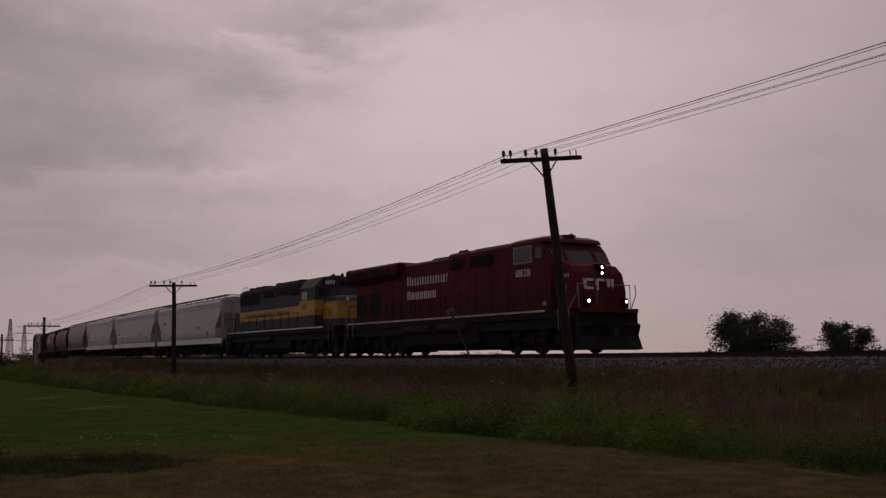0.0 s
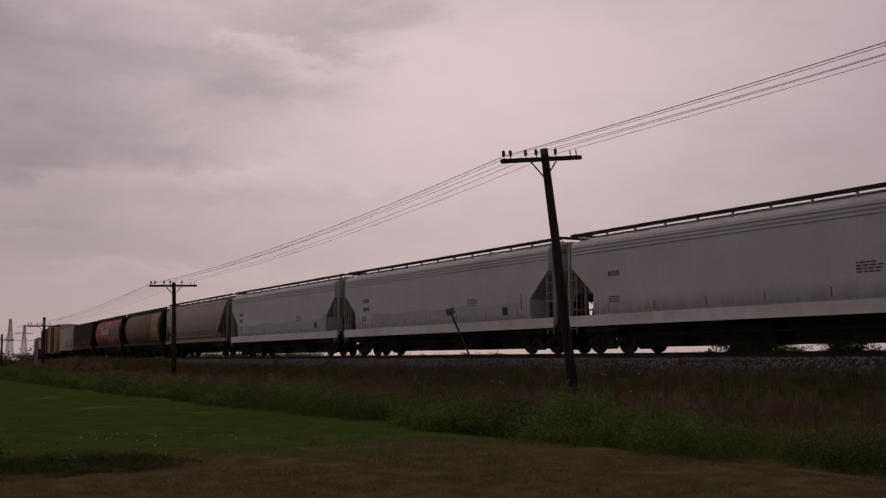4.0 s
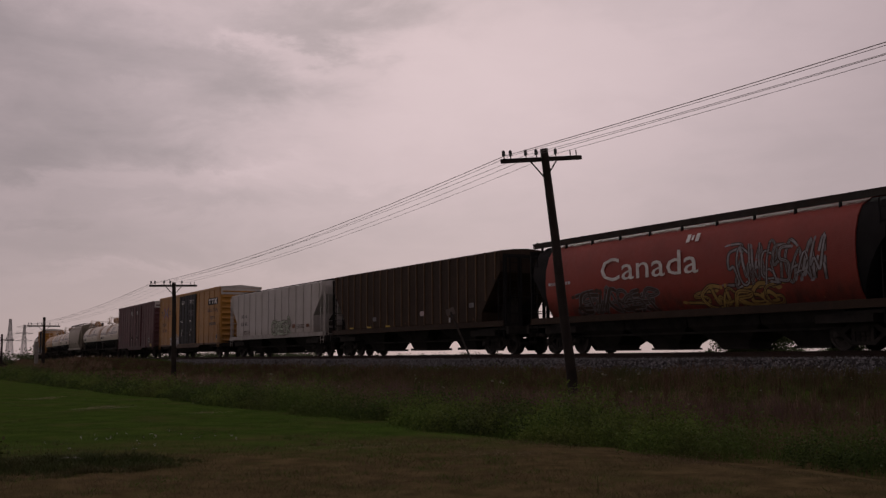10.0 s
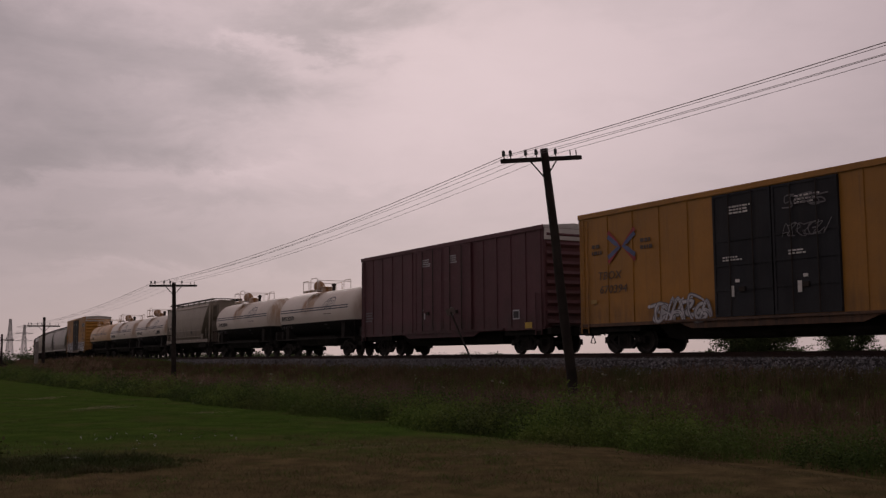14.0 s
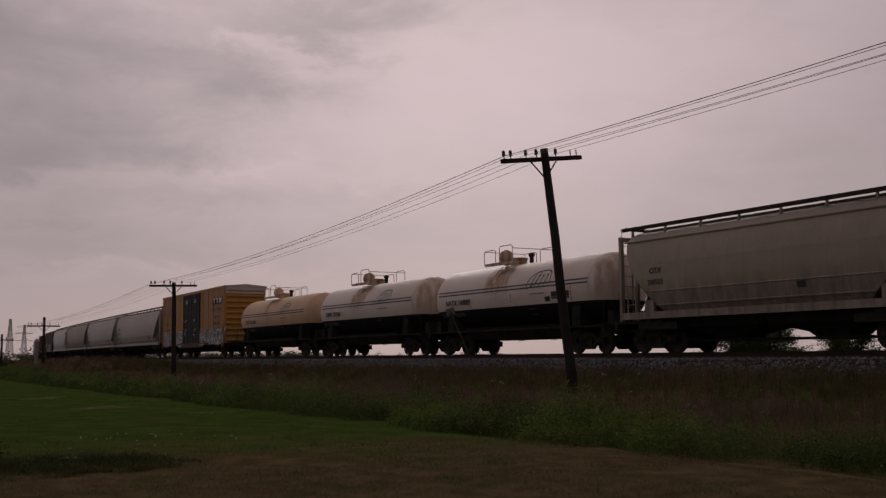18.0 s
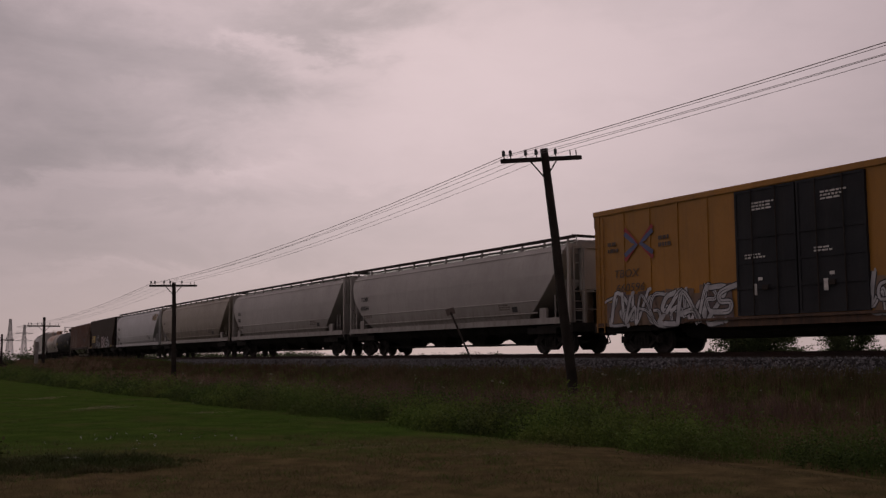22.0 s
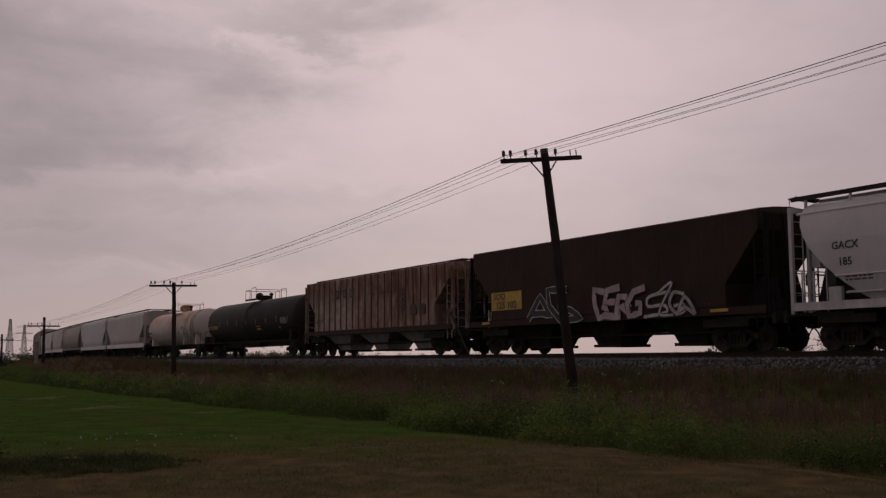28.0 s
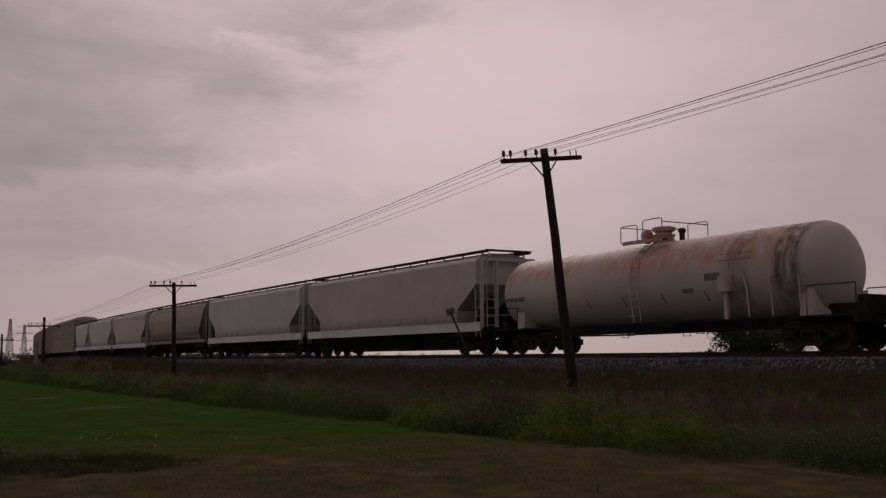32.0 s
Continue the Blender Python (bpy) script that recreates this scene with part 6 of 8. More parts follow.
HOP_L = couple(hopper(18.4, "ribbed", M_oxide, "dark rust-brown hopper car with graffiti and yellow patch", GH, bays=3, top=4.72, cut=1.45, cut_top=3.85, cut_low=2.2, walkway=False, end_gap=0.8, roof_walk=False, end_mat=M_black), 462.7, 481.1)
HOP_M = couple(hopper(19.1, "ribbed", M_rusty, "heavily rusted ribbed hopper car with faded lettering", GH, M_oxide, bays=3, top=4.55, cut=1.35, cut_top=3.56, cut_low=2.45, ribs=22, walkway=False, chute_mat=M_grey2, rib_mat=M_rustrib), 481.5, 500.6)
TANK_K = couple(tank_car(21.0, 1.50, 2.52, M_tankblack, "long black tank car with manway platform", "long tank cars in the train"), 500.6, 521.6)
TANK_W = couple(tank_car(19.6, 1.50, 2.55, M_wrust, "white tank car with rust-stained top", "long tank cars in the train", sill_mat=M_wrust, front_in=0.95), 522.1, 541.7)
for i, (a0, a1) in enumerate(((541.7, 562.4), (562.4, 583.0), (583.0, 603.4), (603.4, 621.4), (621.4, 638.5), (638.5, 651.3))):
    m = (M_wcar, M_pgrey, M_beige, M_wcar, M_pgrey, M_pgrey)[i]
    couple(hopper(a1 - a0, "round" if i == 2 else "flat", m, ("off-white covered hopper car with sloped ends", "pale grey covered hopper car with white side sills", "dusty dark beige covered hopper car",
           "off-white covered hopper car with sloped ends", "pale grey covered hopper car", "short pale grey covered hopper car")[i], GH, M_psill if i != 2 else m, bays=3, top=4.72, end_gap=0.75), a0, a1)
for i in range(4):
    couple(autorack(29.6, M_rackroof if i != 1 else M_beige, M_rackpanel, M_rackroof, "tan slatted autorack car with grey roof"), 651.4 + i * 29.7, 681.0 + i * 29.7)


# ---------------------------------------------------------------- painted marks on the cars
def flank(kind, k=1.0):
    """Side outline as a function of height for painted marks."""
    if kind == "tank":
        return lambda z: math.sqrt(max(0.02, 1.42 ** 2 - (z - 2.56) ** 2))
    if kind == "long_tank":
        return lambda z: math.sqrt(max(0.02, 1.5 ** 2 - (z - 2.53) ** 2))
    if kind == "box":
        return lambda z: 1.603
    if kind == "door":
        return lambda z: 1.672
    return lambda z: side_at(kind, z)


def stroke(sh, pts, width, surf, lift=0.006):
    """Ribbon of paint through (x, z) points, laid on the flank that faces -y."""
    dense = []
    for (x0, z0), (x1, z1) in zip(pts[:-1], pts[1:]):
        n = max(1, int(math.hypot(x1 - x0, z1 - z0) / 0.25))
        dense += [(x0 + (x1 - x0) * i / n, z0 + (z1 - z0) * i / n) for i in range(n)]
    dense.append(pts[-1])
    n0 = len(sh.v)
    for i, (x, z) in enumerate(dense):
        a, b = dense[max(0, i - 1)], dense[min(len(dense) - 1, i + 1)]
        dx, dz = b[0] - a[0], b[1] - a[1]
        l = math.hypot(dx, dz) or 1
        ox, oz = -dz / l * width / 2, dx / l * width / 2
        for s in (-1, 1):
            xx, zz = x + s * ox, z + s * oz
            sh.v.append((xx, -surf(zz) - lift, zz))
    for i in range(len(dense) - 1):
        k = n0 + i * 2
        sh.f.append((k, k + 1, k + 3, k + 2))


def panel(sh, x0, x1, z0, z1, surf, lift=0.004):
    """Filled patch of paint on the flank."""
    n0, n = len(sh.v), max(1, int(abs(z1 - z0) / 0.18))
    for i in range(n + 1):
        z = z0 + (z1 - z0) * i / n
        sh.v += [(x0, -surf(z) - lift, z), (x1, -surf(z) - lift, z)]
    for i in range(n):
        k = n0 + i * 2
        sh.f.append((k, k + 1, k + 3, k + 2))


def mark(name, car, mat, surf, panels=(), strokes=(), label="", width=0.08, lift=0.006):
    if not strokes:
        for p in panels:
            sh = Shape()
            panel(sh, *p, surf, lift)
            part(name, sh, mat, car, label)
        return
    sh = Shape()
    for p in panels:
        panel(sh, *p, surf, lift)
    for s in strokes:
        stroke(sh, s, width, surf, lift)
    part(name, sh, mat, car, label)


def leaf(sh, p0, p1, width, surf, lift):
    """Filled pointed leaf between two (x, z) points."""
    n0, n = len(sh.v), 8
    dx, dz = p1[0] - p0[0], p1[1] - p0[1]
    l = math.hypot(dx, dz)
    for i in range(n + 1):
        u = i / n
        w = width / 2 * max(0.02, math.sin(math.pi * u) ** 0.8)
        for s in (-1, 1):
            x, z = p0[0] + dx * u - s * dz / l * w, p0[1] + dz * u + s * dx / l * w
            sh.v.append((x, -surf(z) - lift, z))
    for i in range(n):
        k = n0 + i * 2
        sh.f.append((k, k + 1, k + 3, k + 2))


def curl(p):
    """Smooth curve through points."""
    out = []
    q = [p[0]] + list(p) + [p[-1]]
    for a, b, c, d in zip(q[:-3], q[1:-2], q[2:-1], q[3:]):
        for i in range(5):
            t = i / 5
            out.append(tuple(0.5 * (2 * b[k] + (c[k] - a[k]) * t + (2 * a[k] - 5 * b[k] + 4 * c[k] - d[k]) * t * t + (3 * b[k] - a[k] - 3 * c[k] + d[k]) * t ** 3) for k in (0, 1)))
    return out + [p[-1]]


def graffiti(car, surf, x0, x1, z0, z1, n, seed, fill, line, label, lift=0.008, haze=None, thin=False, block=False):
    """A sprayed tag: overlapping angular strokes with outlines and a rough overspray behind. No readable words."""
    r = random.Random(seed)
    body, edge = Shape(), Shape()
    H, w = z1 - z0, (x1 - x0) / n
    if thin:
        H, w = H * 0.9, w * 0.9
    if haze:
        back = Shape()
        for i in range(n * 2):
            x = x0 + (x1 - x0) * (i + 0.5) / (n * 2)
            zt = z1 + H * r.uniform(-0.15, 0.12)
            stroke(back, [(x + r.uniform(-0.1, 0.1), z0), (x + r.uniform(-0.1, 0.1), zt)], w * 0.62, surf, lift - 0.004)
        tagged(part("graffiti_ground", back, haze, car), kind="stuff")
    shapes = (((-0.42, 0.0), (-0.30, 1.0), (0.28, 0.86), (0.38, 0.58), (-0.12, 0.50), (0.44, 0.0)),
              ((0.44, 1.0), (-0.34, 0.90), (-0.38, 0.52), (0.30, 0.46), (0.40, 0.06), (-0.46, 0.0)),
              ((-0.46, 0.04), (-0.04, 1.05), (0.44, 0.0), (0.16, 0.36), (-0.28, 0.34)),
              ((0.42, 0.96), (-0.24, 1.0), (-0.44, 0.48), (-0.22, 0.02), (0.46, 0.10), (0.30, 0.44), (-0.02, 0.42)),
              ((-0.44, 1.0), (-0.34, 0.06), (0.02, 0.52), (0.30, 0.0), (0.46, 1.08)),
              ((-0.42, 0.92), (0.44, 1.02), (-0.36, 0.10), (0.50, 0.0)))
    m = n * 2
    for i in range(m):
        xc = x0 + (x1 - x0) * (i + 0.5) / m
        lean, big = r.uniform(-0.25, 0.45) * w, r.uniform(0.62, 1.12)
        foot = z0 + H * max(0.0, 1 - big) * r.random()
        u = r.choice(shapes)
        k = r.uniform(0.85, 1.25)
        k = 0.7 if block else k
        pts = (list if block else curl)([(xc + w * k * (a + r.uniform(-0.14, 0.14)) + lean * (b - 0.5), foot + H * big * max(0.0, b + r.uniform(-0.12, 0.12))) for a, b in u])
        wd = min(H, w) * (r.uniform(0.20, 0.30) if block else r.uniform(0.10, 0.20))
        d = 0.0025 * (i % 5)
        stroke(edge, pts, r.uniform(0.02, 0.045) if thin else wd + 0.07, surf, lift + d)
        if thin:
            continue
        stroke(body, pts, wd, surf, lift + d + 0.0014)
        # pointed flicks off the ends and a cut line inside
        for (ax, az), (bx, bz) in () if block else ((pts[0], pts[2]), (pts[-1], pts[-3])):
            tip = (ax + (ax - bx) * r.uniform(0.5, 1.6), min(z1 + 0.1, max(z0 - 0.02, az + (az - bz) * r.uniform(0.5, 1.6))))
            if math.hypot(tip[0] - ax, tip[1] - az) > 0.03:
                leaf(body, (ax, az), tip, wd * 1.3, surf, lift + d + 0.0014)
        if not block and r.random() < 0.6:
            stroke(edge, pts[3:-3], 0.02, surf, lift + d + 0.0026)
    if not thin:
        tagged(part("graffiti_fill", body, fill, car, label), kind="stuff")
    tagged(part("graffiti_outline", edge, line, car, label if thin else ""), kind="stuff")


def small_print(car, surf, x, z, mat, rows=3, w=0.7, pitch=0.09):
    """Rows of unreadable stencilling as bars."""
    sh, r = Shape(), random.Random(int(x * 100 + z * 10))
    for i in range(rows):
        xx = x
        while xx < x + w * r.uniform(0.7, 1.0):
            l = r.uniform(0.06, 0.22)
            panel(sh, xx, xx + l, z - i * pitch, z - i * pitch + pitch * 0.55, surf, 0.006)
            xx += l + 0.04
    tagged(part("stencilling", sh, mat, car), kind="stuff")


M_haze = material("violet_grey_overspray", (0.13, 0.10, 0.105), 0.7, 0, 0.5, 1.2, dirt=0.7, dirt_color=(0.28, 0.17, 0.05), bump=0)
M_spray = material("sprayed_white_paint", (0.46, 0.46, 0.47), 0.6, 0, 0.3, 3, dirt=0.5, dirt_color=(0.25, 0.25, 0.27), bump=0)
M_spray2 = material("sprayed_grey_paint", (0.15, 0.145, 0.15), 0.6, 0, 0.4, 3, dirt=0.5, dirt_color=(0.1, 0.08, 0.1), bump=0)
M_silver = material("sprayed_silver_paint", (0.24, 0.235, 0.245), 0.5, 0, 0.4, 3, dirt=0.5, dirt_color=(0.12, 0.09, 0.09), bump=0)
M_pink = material("sprayed_pale_pink_paint", (0.40, 0.32, 0.32), 0.6, 0, 0.3, 3, bump=0)
M_green = material("sprayed_pale_green_paint", (0.33, 0.38, 0.30), 0.6, 0, 0.3, 3, bump=0)
M_wheat = material("faded_gold_emblem", (0.36, 0.24, 0.07), 0.6, 0, 0.3, 1.2, dirt=0.5, dirt_color=(0.14, 0.08, 0.03), streak=0.4, bump=0)
M_sable = material("dark_emblem_paint", (0.045, 0.025, 0.018), 0.6, 0, 0.3, 2, bump=0)
M_logored = material("emblem_red", (0.33, 0.05, 0.05), 0.6, 0, 0.2, 2, bump=0)
M_logoblue = material("emblem_blue", (0.10, 0.12, 0.22), 0.6, 0, 0.2, 2, bump=0)
M_yellowpatch = material("yellow_patch_paint", (0.45, 0.31, 0.05), 0.6, 0, 0.2, 2, bump=0)
M_fade = material("faded_dark_lettering", (0.10, 0.075, 0.06), 0.7, 0, 0.3, 3, bump=0)


def code_text(car, kind, lines, x, z, size, mat=None, width=1.0, gap=1.0, label="painted car number"):
    surf = flank(kind)
    for i, t in enumerate(lines):
        zz = z - i * size * 1.5 * gap
        hi = zz + size * 0.75
        a, b, c = surf(zz), surf((zz + hi) / 2), surf(hi)
        slope = math.degrees(math.atan2(c - a, hi - zz))
        ob = lettering("car_number", t, size, mat or M_dark, car, x, -a - max(0.0, b - (a + c) / 2) - 0.012, zz, label, width, tilt=-slope)
        ob.data.offset = 0.005


# pale hoppers
code_text(HOP[1], "flat", ["ROIX", "58186"], -7.0, 2.82, 0.30)
code_text(HOP[2], "flat", ["ROIX", "57052"], -7.2, 2.85, 0.28, M_fade)
code_text(HOP[0], "flat", ["ROIX", "58123"][:1], -7.2, 2.85, 0.28, M_fade)
for i, c in enumerate(HOP):
    s_flat = flank("flat")
    small_print(c, s_flat, -7.5, 2.05, M_fade, 3)
    small_print(c, s_flat, 3.4, 2.45, M_fade, 4, 0.9)
    mark("data_panel", c, M_dark, s_flat, [(6.3, 6.72, 1.66, 2.0)], label="small black data panel")
    mark("rust_line", c, M_rustmark, s_flat, strokes=[[(7.75, 1.55), (7.72, 2.5)]], width=0.06, label="rust-red vertical mark")
    if i:
        band = Shape()
        top = [2.16 + 0.05 * math.sin(k * 0.31 + i) + 0.02 * math.sin(k * 0.83) for k in range(62)]
        for k in range(62):
            x = -6.3 + k * 0.232
            band.v += [(x, -s_flat(1.70) - 0.004, 1.70), (x, -s_flat(1.9) - 0.004, top[k])]
        band.f += [(2 * k, 2 * k + 2, 2 * k + 3, 2 * k + 1) for k in range(61)]
        part("dirt_band", band, M_dustband, c, "grey dust along the lower side")
# beige hopper
code_text(HOP_D, "round", ["CEFX"], -6.9, 2.46, 0.26)
code_text(HOP_D, "round", ["75064"], -5.4, 2.46, 0.26)
small_print(HOP_D, flank("round"), -7.3, 2.2, M_fade, 2)
# brown drum with wheat emblem
sE = flank("drum")
mark("emblem_ground", HOP_E, M_wheat, sE, [(4.2, 6.75, 1.45, 4.05)], label="faded gold emblem field")
def wheat_ears():
    gold, dark = Shape(), Shape()
    for d in (-1, 1):
        for z in (1.55, 2.35):
            leaf(dark, (3.25 + d * 0.04, z), (3.25 + d * 0.92, z + 1.05), 0.62, sE, 0.008)
            stroke(gold, curl([(3.25, z + 0.02), (3.25 + d * 0.5, z + 0.35), (3.25 + d * 0.98, z + 0.75)]), 0.07, sE, 0.012)
        for k in range(3):
            stroke(gold, curl([(3.25 + d * 0.1 * k, 3.0), (3.25 + d * (0.2 + 0.2 * k), 3.6), (3.25 + d * (0.35 + 0.32 * k), 4.0)]), 0.045, sE, 0.012)
    stroke(gold, [(3.25, 1.5), (3.25, 3.4)], 0.07, sE, 0.012)
    part("wheat_emblem", gold, M_wheat, HOP_E, "faded gold ear of wheat")
    part("wheat_emblem", dark, M_sable, HOP_E, "dark leaves of the wheat emblem")
    ear = Shape()
    for d in (-1, 1):
        for z in (1.6, 2.3):
            stroke(ear, curl([(5.45, z), (5.45 + d * 0.55, z + 0.25), (5.45 + d * 1.0, z + 0.85), (5.45 + d * 0.85, z + 0.3), (5.45 + d * 0.2, z - 0.1)]), 0.06, sE, 0.012)
        for k in range(3):
            stroke(ear, curl([(5.45 + d * 0.1 * k, 2.9), (5.45 + d * (0.2 + 0.2 * k), 3.5), (5.45 + d * (0.3 + 0.3 * k), 3.95)]), 0.035, sE, 0.012)
    stroke(ear, [(5.45, 1.5), (5.45, 3.2)], 0.07, sE, 0.012)
    part("wheat_emblem", ear, M_sable, HOP_E, "dark outlined ear of wheat on gold")


wheat_ears()
graffiti(HOP_E, sE, -6.4, 1.0, 1.48, 2.25, 12, 4, M_spray2, M_spray2, "weathered grey graffiti", thin=True)
graffiti(HOP_E, sE, -6.2, 0.6, 1.46, 1.95, 10, 6, M_spray2, M_oxide, "weathered grey graffiti low on the side")
mark("pale_streak", HOP_E, M_spray2, sE, [(-6.3, 1.2, 1.38, 1.46)])
# red drum
lettering("country_name", "Canada", 1.22, M_white, HOP_F, -1.35, -1.64, 2.66, "white painted word Canada", 1.42).data.offset = 0.002
mark("flag_emblem", HOP_F, M_white, sE, [(0.55, 0.72, 3.72, 4.0), (0.98, 1.15, 3.72, 4.0), (0.80, 0.90, 3.78, 3.95)], label="small white flag emblem", lift=0.05)
small_print(HOP_F, sE, -7.2, 2.7, M_spray, 1, 1.4, 0.2)
graffiti(HOP_F, sE, -5.5, -1.1, 1.5, 2.3, 6, 9, M_sable, M_spray2, "dark grey graffiti")
graffiti(HOP_F, sE, 2.6, 6.4, 2.1, 3.3, 8, 12, M_silver, M_sable, "silver-grey graffiti")
graffiti(HOP_F, sE, 1.0, 4.5, 1.45, 2.1, 4, 15, M_wheat, M_sable, "yellow-brown graffiti")
mark("reflective_patch", HOP_F, M_wheat, sE, [(1.6, 2.6, 1.36, 1.46), (6.5, 7.4, 1.36, 1.46)])
# dark ribbed
sR = lambda z: 1.548
for x, z, m in ((-3.6, 1.9, M_spray2), (1.6, 2.0, M_pink), (4.4, 1.6, M_spray), (6.2, 2.2, M_spray2)):
    mark("stencil_patch", HOP_G, m, sR, [(x, x + (0.4 if m != M_spray else 0.14), z - 0.1, z + 0.12)], label="small pale stencil patch")
mark("reflector", HOP_G, M_yellowpatch, sR, [(-6.5 + 2.2 * k, -6.0 + 2.2 * k, 1.46, 1.54) for k in range(3)])
# off-white ribbed
code_text(HOP_H, "box", ["SO  O"], -5.2, 2.68, 0.34, M_dark, 1.3)
code_text(HOP_H, "box", ["125  612"], -5.2, 2.16, 0.34, M_dark, 1.1)
sH = lambda z: 1.552
graffiti(HOP_H, sH, 0.4, 3.4, 1.42, 2.3, 4, 21, M_green, M_sable, "pale green graffiti with black outline")
mark("rust_patch", HOP_H, M_rustmark, sH, [(6.2, 6.66, 1.76, 1.96), (-7.7, -7.3, 1.75, 1.9), (3.9, 4.35, 1.75, 2.0)], label="small rust-orange patch")
small_print(HOP_H, sH, 4.7, 1.9, M_fade, 3, 1.2)
small_print(HOP_H, sH, -5.5, 1.75, M_fade, 3, 1.5)
# box cars
sB, sD = flank("box"), flank("door")
for car, num, seed in ((BOX_A, "670394", 31), (BOX_C, "660596", 41)):
    mark("logo_panel", car, M_black, sB, [(6.2, 8.75, 4.02, 4.54)], label="black logo panel with white bars")
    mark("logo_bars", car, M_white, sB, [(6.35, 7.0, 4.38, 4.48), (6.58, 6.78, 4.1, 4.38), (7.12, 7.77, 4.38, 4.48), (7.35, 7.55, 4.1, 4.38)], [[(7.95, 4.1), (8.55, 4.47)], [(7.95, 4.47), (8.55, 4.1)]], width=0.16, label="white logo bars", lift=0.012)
    lettering("slogan", "Railcar Pooling", 0.46, M_fade, car, 7.42, -1.608, 3.48, "dark painted slogan", 1.0, shear=0.15)
    lettering("slogan", "Experts", 0.46, M_fade, car, 7.35, -1.608, 2.94, "dark painted slogan", 1.0, shear=0.15)
    mark("web_bar", car, M_fade, sB, [(6.55 + 0.26 * k, 6.74 + 0.26 * k, 2.45, 2.66) for k in range(7)], label="dark lettering drawn as bars")
    for d, m in ((0.0, M_logored), (0.17, M_logoblue)):
        mark("cross_emblem", car, m, sB, strokes=[[(-7.62, 4.5 - d), (-6.98, 3.92 - d * 0.2), (-7.62, 3.36 + d)], [(-6.12, 4.5 - d), (-6.76, 3.92), (-6.12, 3.36 + d)]], width=0.17, label="red and blue crossed-chevron emblem", lift=0.012 + d * 0.02)
    for x in (-8.6, -5.85):
        small_print(car, sB, x, 3.95, M_fade, 2, 0.6, 0.25)
    lettering("car_number", "TBOX", 0.42, M_fade, car, -7.6, -1.608, 2.74, "dark painted car number", 1.2, shear=0.15)
    lettering("car_number", num, 0.42, M_fade, car, -7.4, -1.608, 2.22, "dark painted car number", 1.25, shear=0.15)
    for x in (-1.4, 1.3):
        small_print(car, sD, x - 0.1, 4.62, M_white, 3, 0.9, 0.1)
        small_print(car, sD, x - 0.4, 3.0, M_white, 2, 0.8, 0.09)
        mark("door_placard", car, M_white, sD, [(x - 0.1, x + 0.06, 1.75, 2.1), (x + 0.12, x + 0.3, 2.2, 2.3)], label="small white placards")
    mark("data_panel", car, M_spray, sB, [(8.38, 8.82, 1.36, 1.70)], label="small white data panel")
    mark("data_panel", car, M_dark, sB, [(8.42, 8.78, 1.4, 1.66)], lift=0.012)
    mark("patch", car, M_wheat, sB, [(-8.7, -8.35, 1.85, 2.0)])
graffiti(BOX_A, sB, -5.3, -2.5, 1.05, 1.8, 5, 31, M_spray, M_spray2, "small white graffiti low on the side")
graffiti(BOX_A, sD, 0.75, 2.35, 3.42, 3.85, 4, 33, M_spray2, M_spray2, "thin grey scrawl on the door", lift=0.03, thin=True)
graffiti(BOX_A, sD, 0.85, 2.25, 4.3, 4.75, 3, 35, M_spray2, M_spray2, "thin grey scrawl on the door", lift=0.03, thin=True)
graffiti(BOX_C, sB, -8.6, -2.5, 0.98, 2.1, 7, 41, M_spray, M_dark, "large white graffiti along the lower side", haze=M_haze)
graffiti(BOX_C, sB, 2.85, 9.0, 0.98, 2.1, 7, 44, M_spray, M_dark, "large white graffiti along the lower side", haze=M_haze)
for x in (-1.55, 1.1):
    small_print(BOX_B, sD, x, 4.55, M_spray, 4, 0.7, 0.1)
    mark("door_placard", BOX_B, M_spray, sD, [(x + 0.2, x + 0.3, 1.7, 2.0), (x, x + 0.12, 2.1, 2.2)])
mark("data_panel", BOX_B, M_spray, sB, [(6.2, 6.7, 1.45, 1.85)], label="small white data panel")
mark("data_panel", BOX_B, M_dark, sB, [(6.25, 6.65, 1.5, 1.8)], lift=0.012)
mark("yellow_label", BOX_B, M_yellowpatch, sB, [(7.1, 7.6, 1.05, 1.3)], label="yellow label")
small_print(BOX_B, sB, -7.9, 2.2, M_spray2, 4, 0.9, 0.14)
# tanks
sT = flank("tank")
for car, txt, faded in ((TANKS[0], "SHPX 202070", 0), (TANKS[1], "SHPX 202066", 0), (TANKS[2], "NATX 160085", 0), (TANKS[3], "SHPX 202042", 0), (TANKS[4], "UTLX 301856", 1)):
    lettering("car_number", txt, 0.36, M_dark if not faded else M_fade, car, -3.9, -1.44, 2.26, "dark painted car number", 1.0).data.offset = 0.006
    # oval outline with slanting strokes
    e = [curl([(1.55, 2.72), (1.72, 3.12), (2.20, 3.38), (2.85, 3.42), (3.15, 3.28), (3.18, 2.86)]), curl([(1.55, 2.72), (1.95, 2.80), (2.30, 3.05), (2.42, 3.38)])]
    e += [[(1.85 + 0.3 * k, 2.78), (2.12 + 0.3 * k, 3.30)] for k in range(4)] + [[(2.30 + 0.3 * k, 3.26), (2.40 + 0.3 * k, 2.84)] for k in range(3)]
    mark("emblem", car, M_blue, sT, strokes=e, width=0.055, label="dark blue swirl emblem")
    small_print(car, sT, 1.8, 2.45, M_fade, 1, 1.2)
    small_print(car, sT, -5.6, 1.85, M_spray2, 2, 2.4)
    mark("placard", car, M_dark, sT, [(1.5, 2.0, 1.62, 1.9)])
mark("data_panel", TANKS[2], M_dark, sT, [(3.3, 4.5, 2.2, 2.5), (2.85, 3.2, 2.12, 2.32)], label="black data panel")
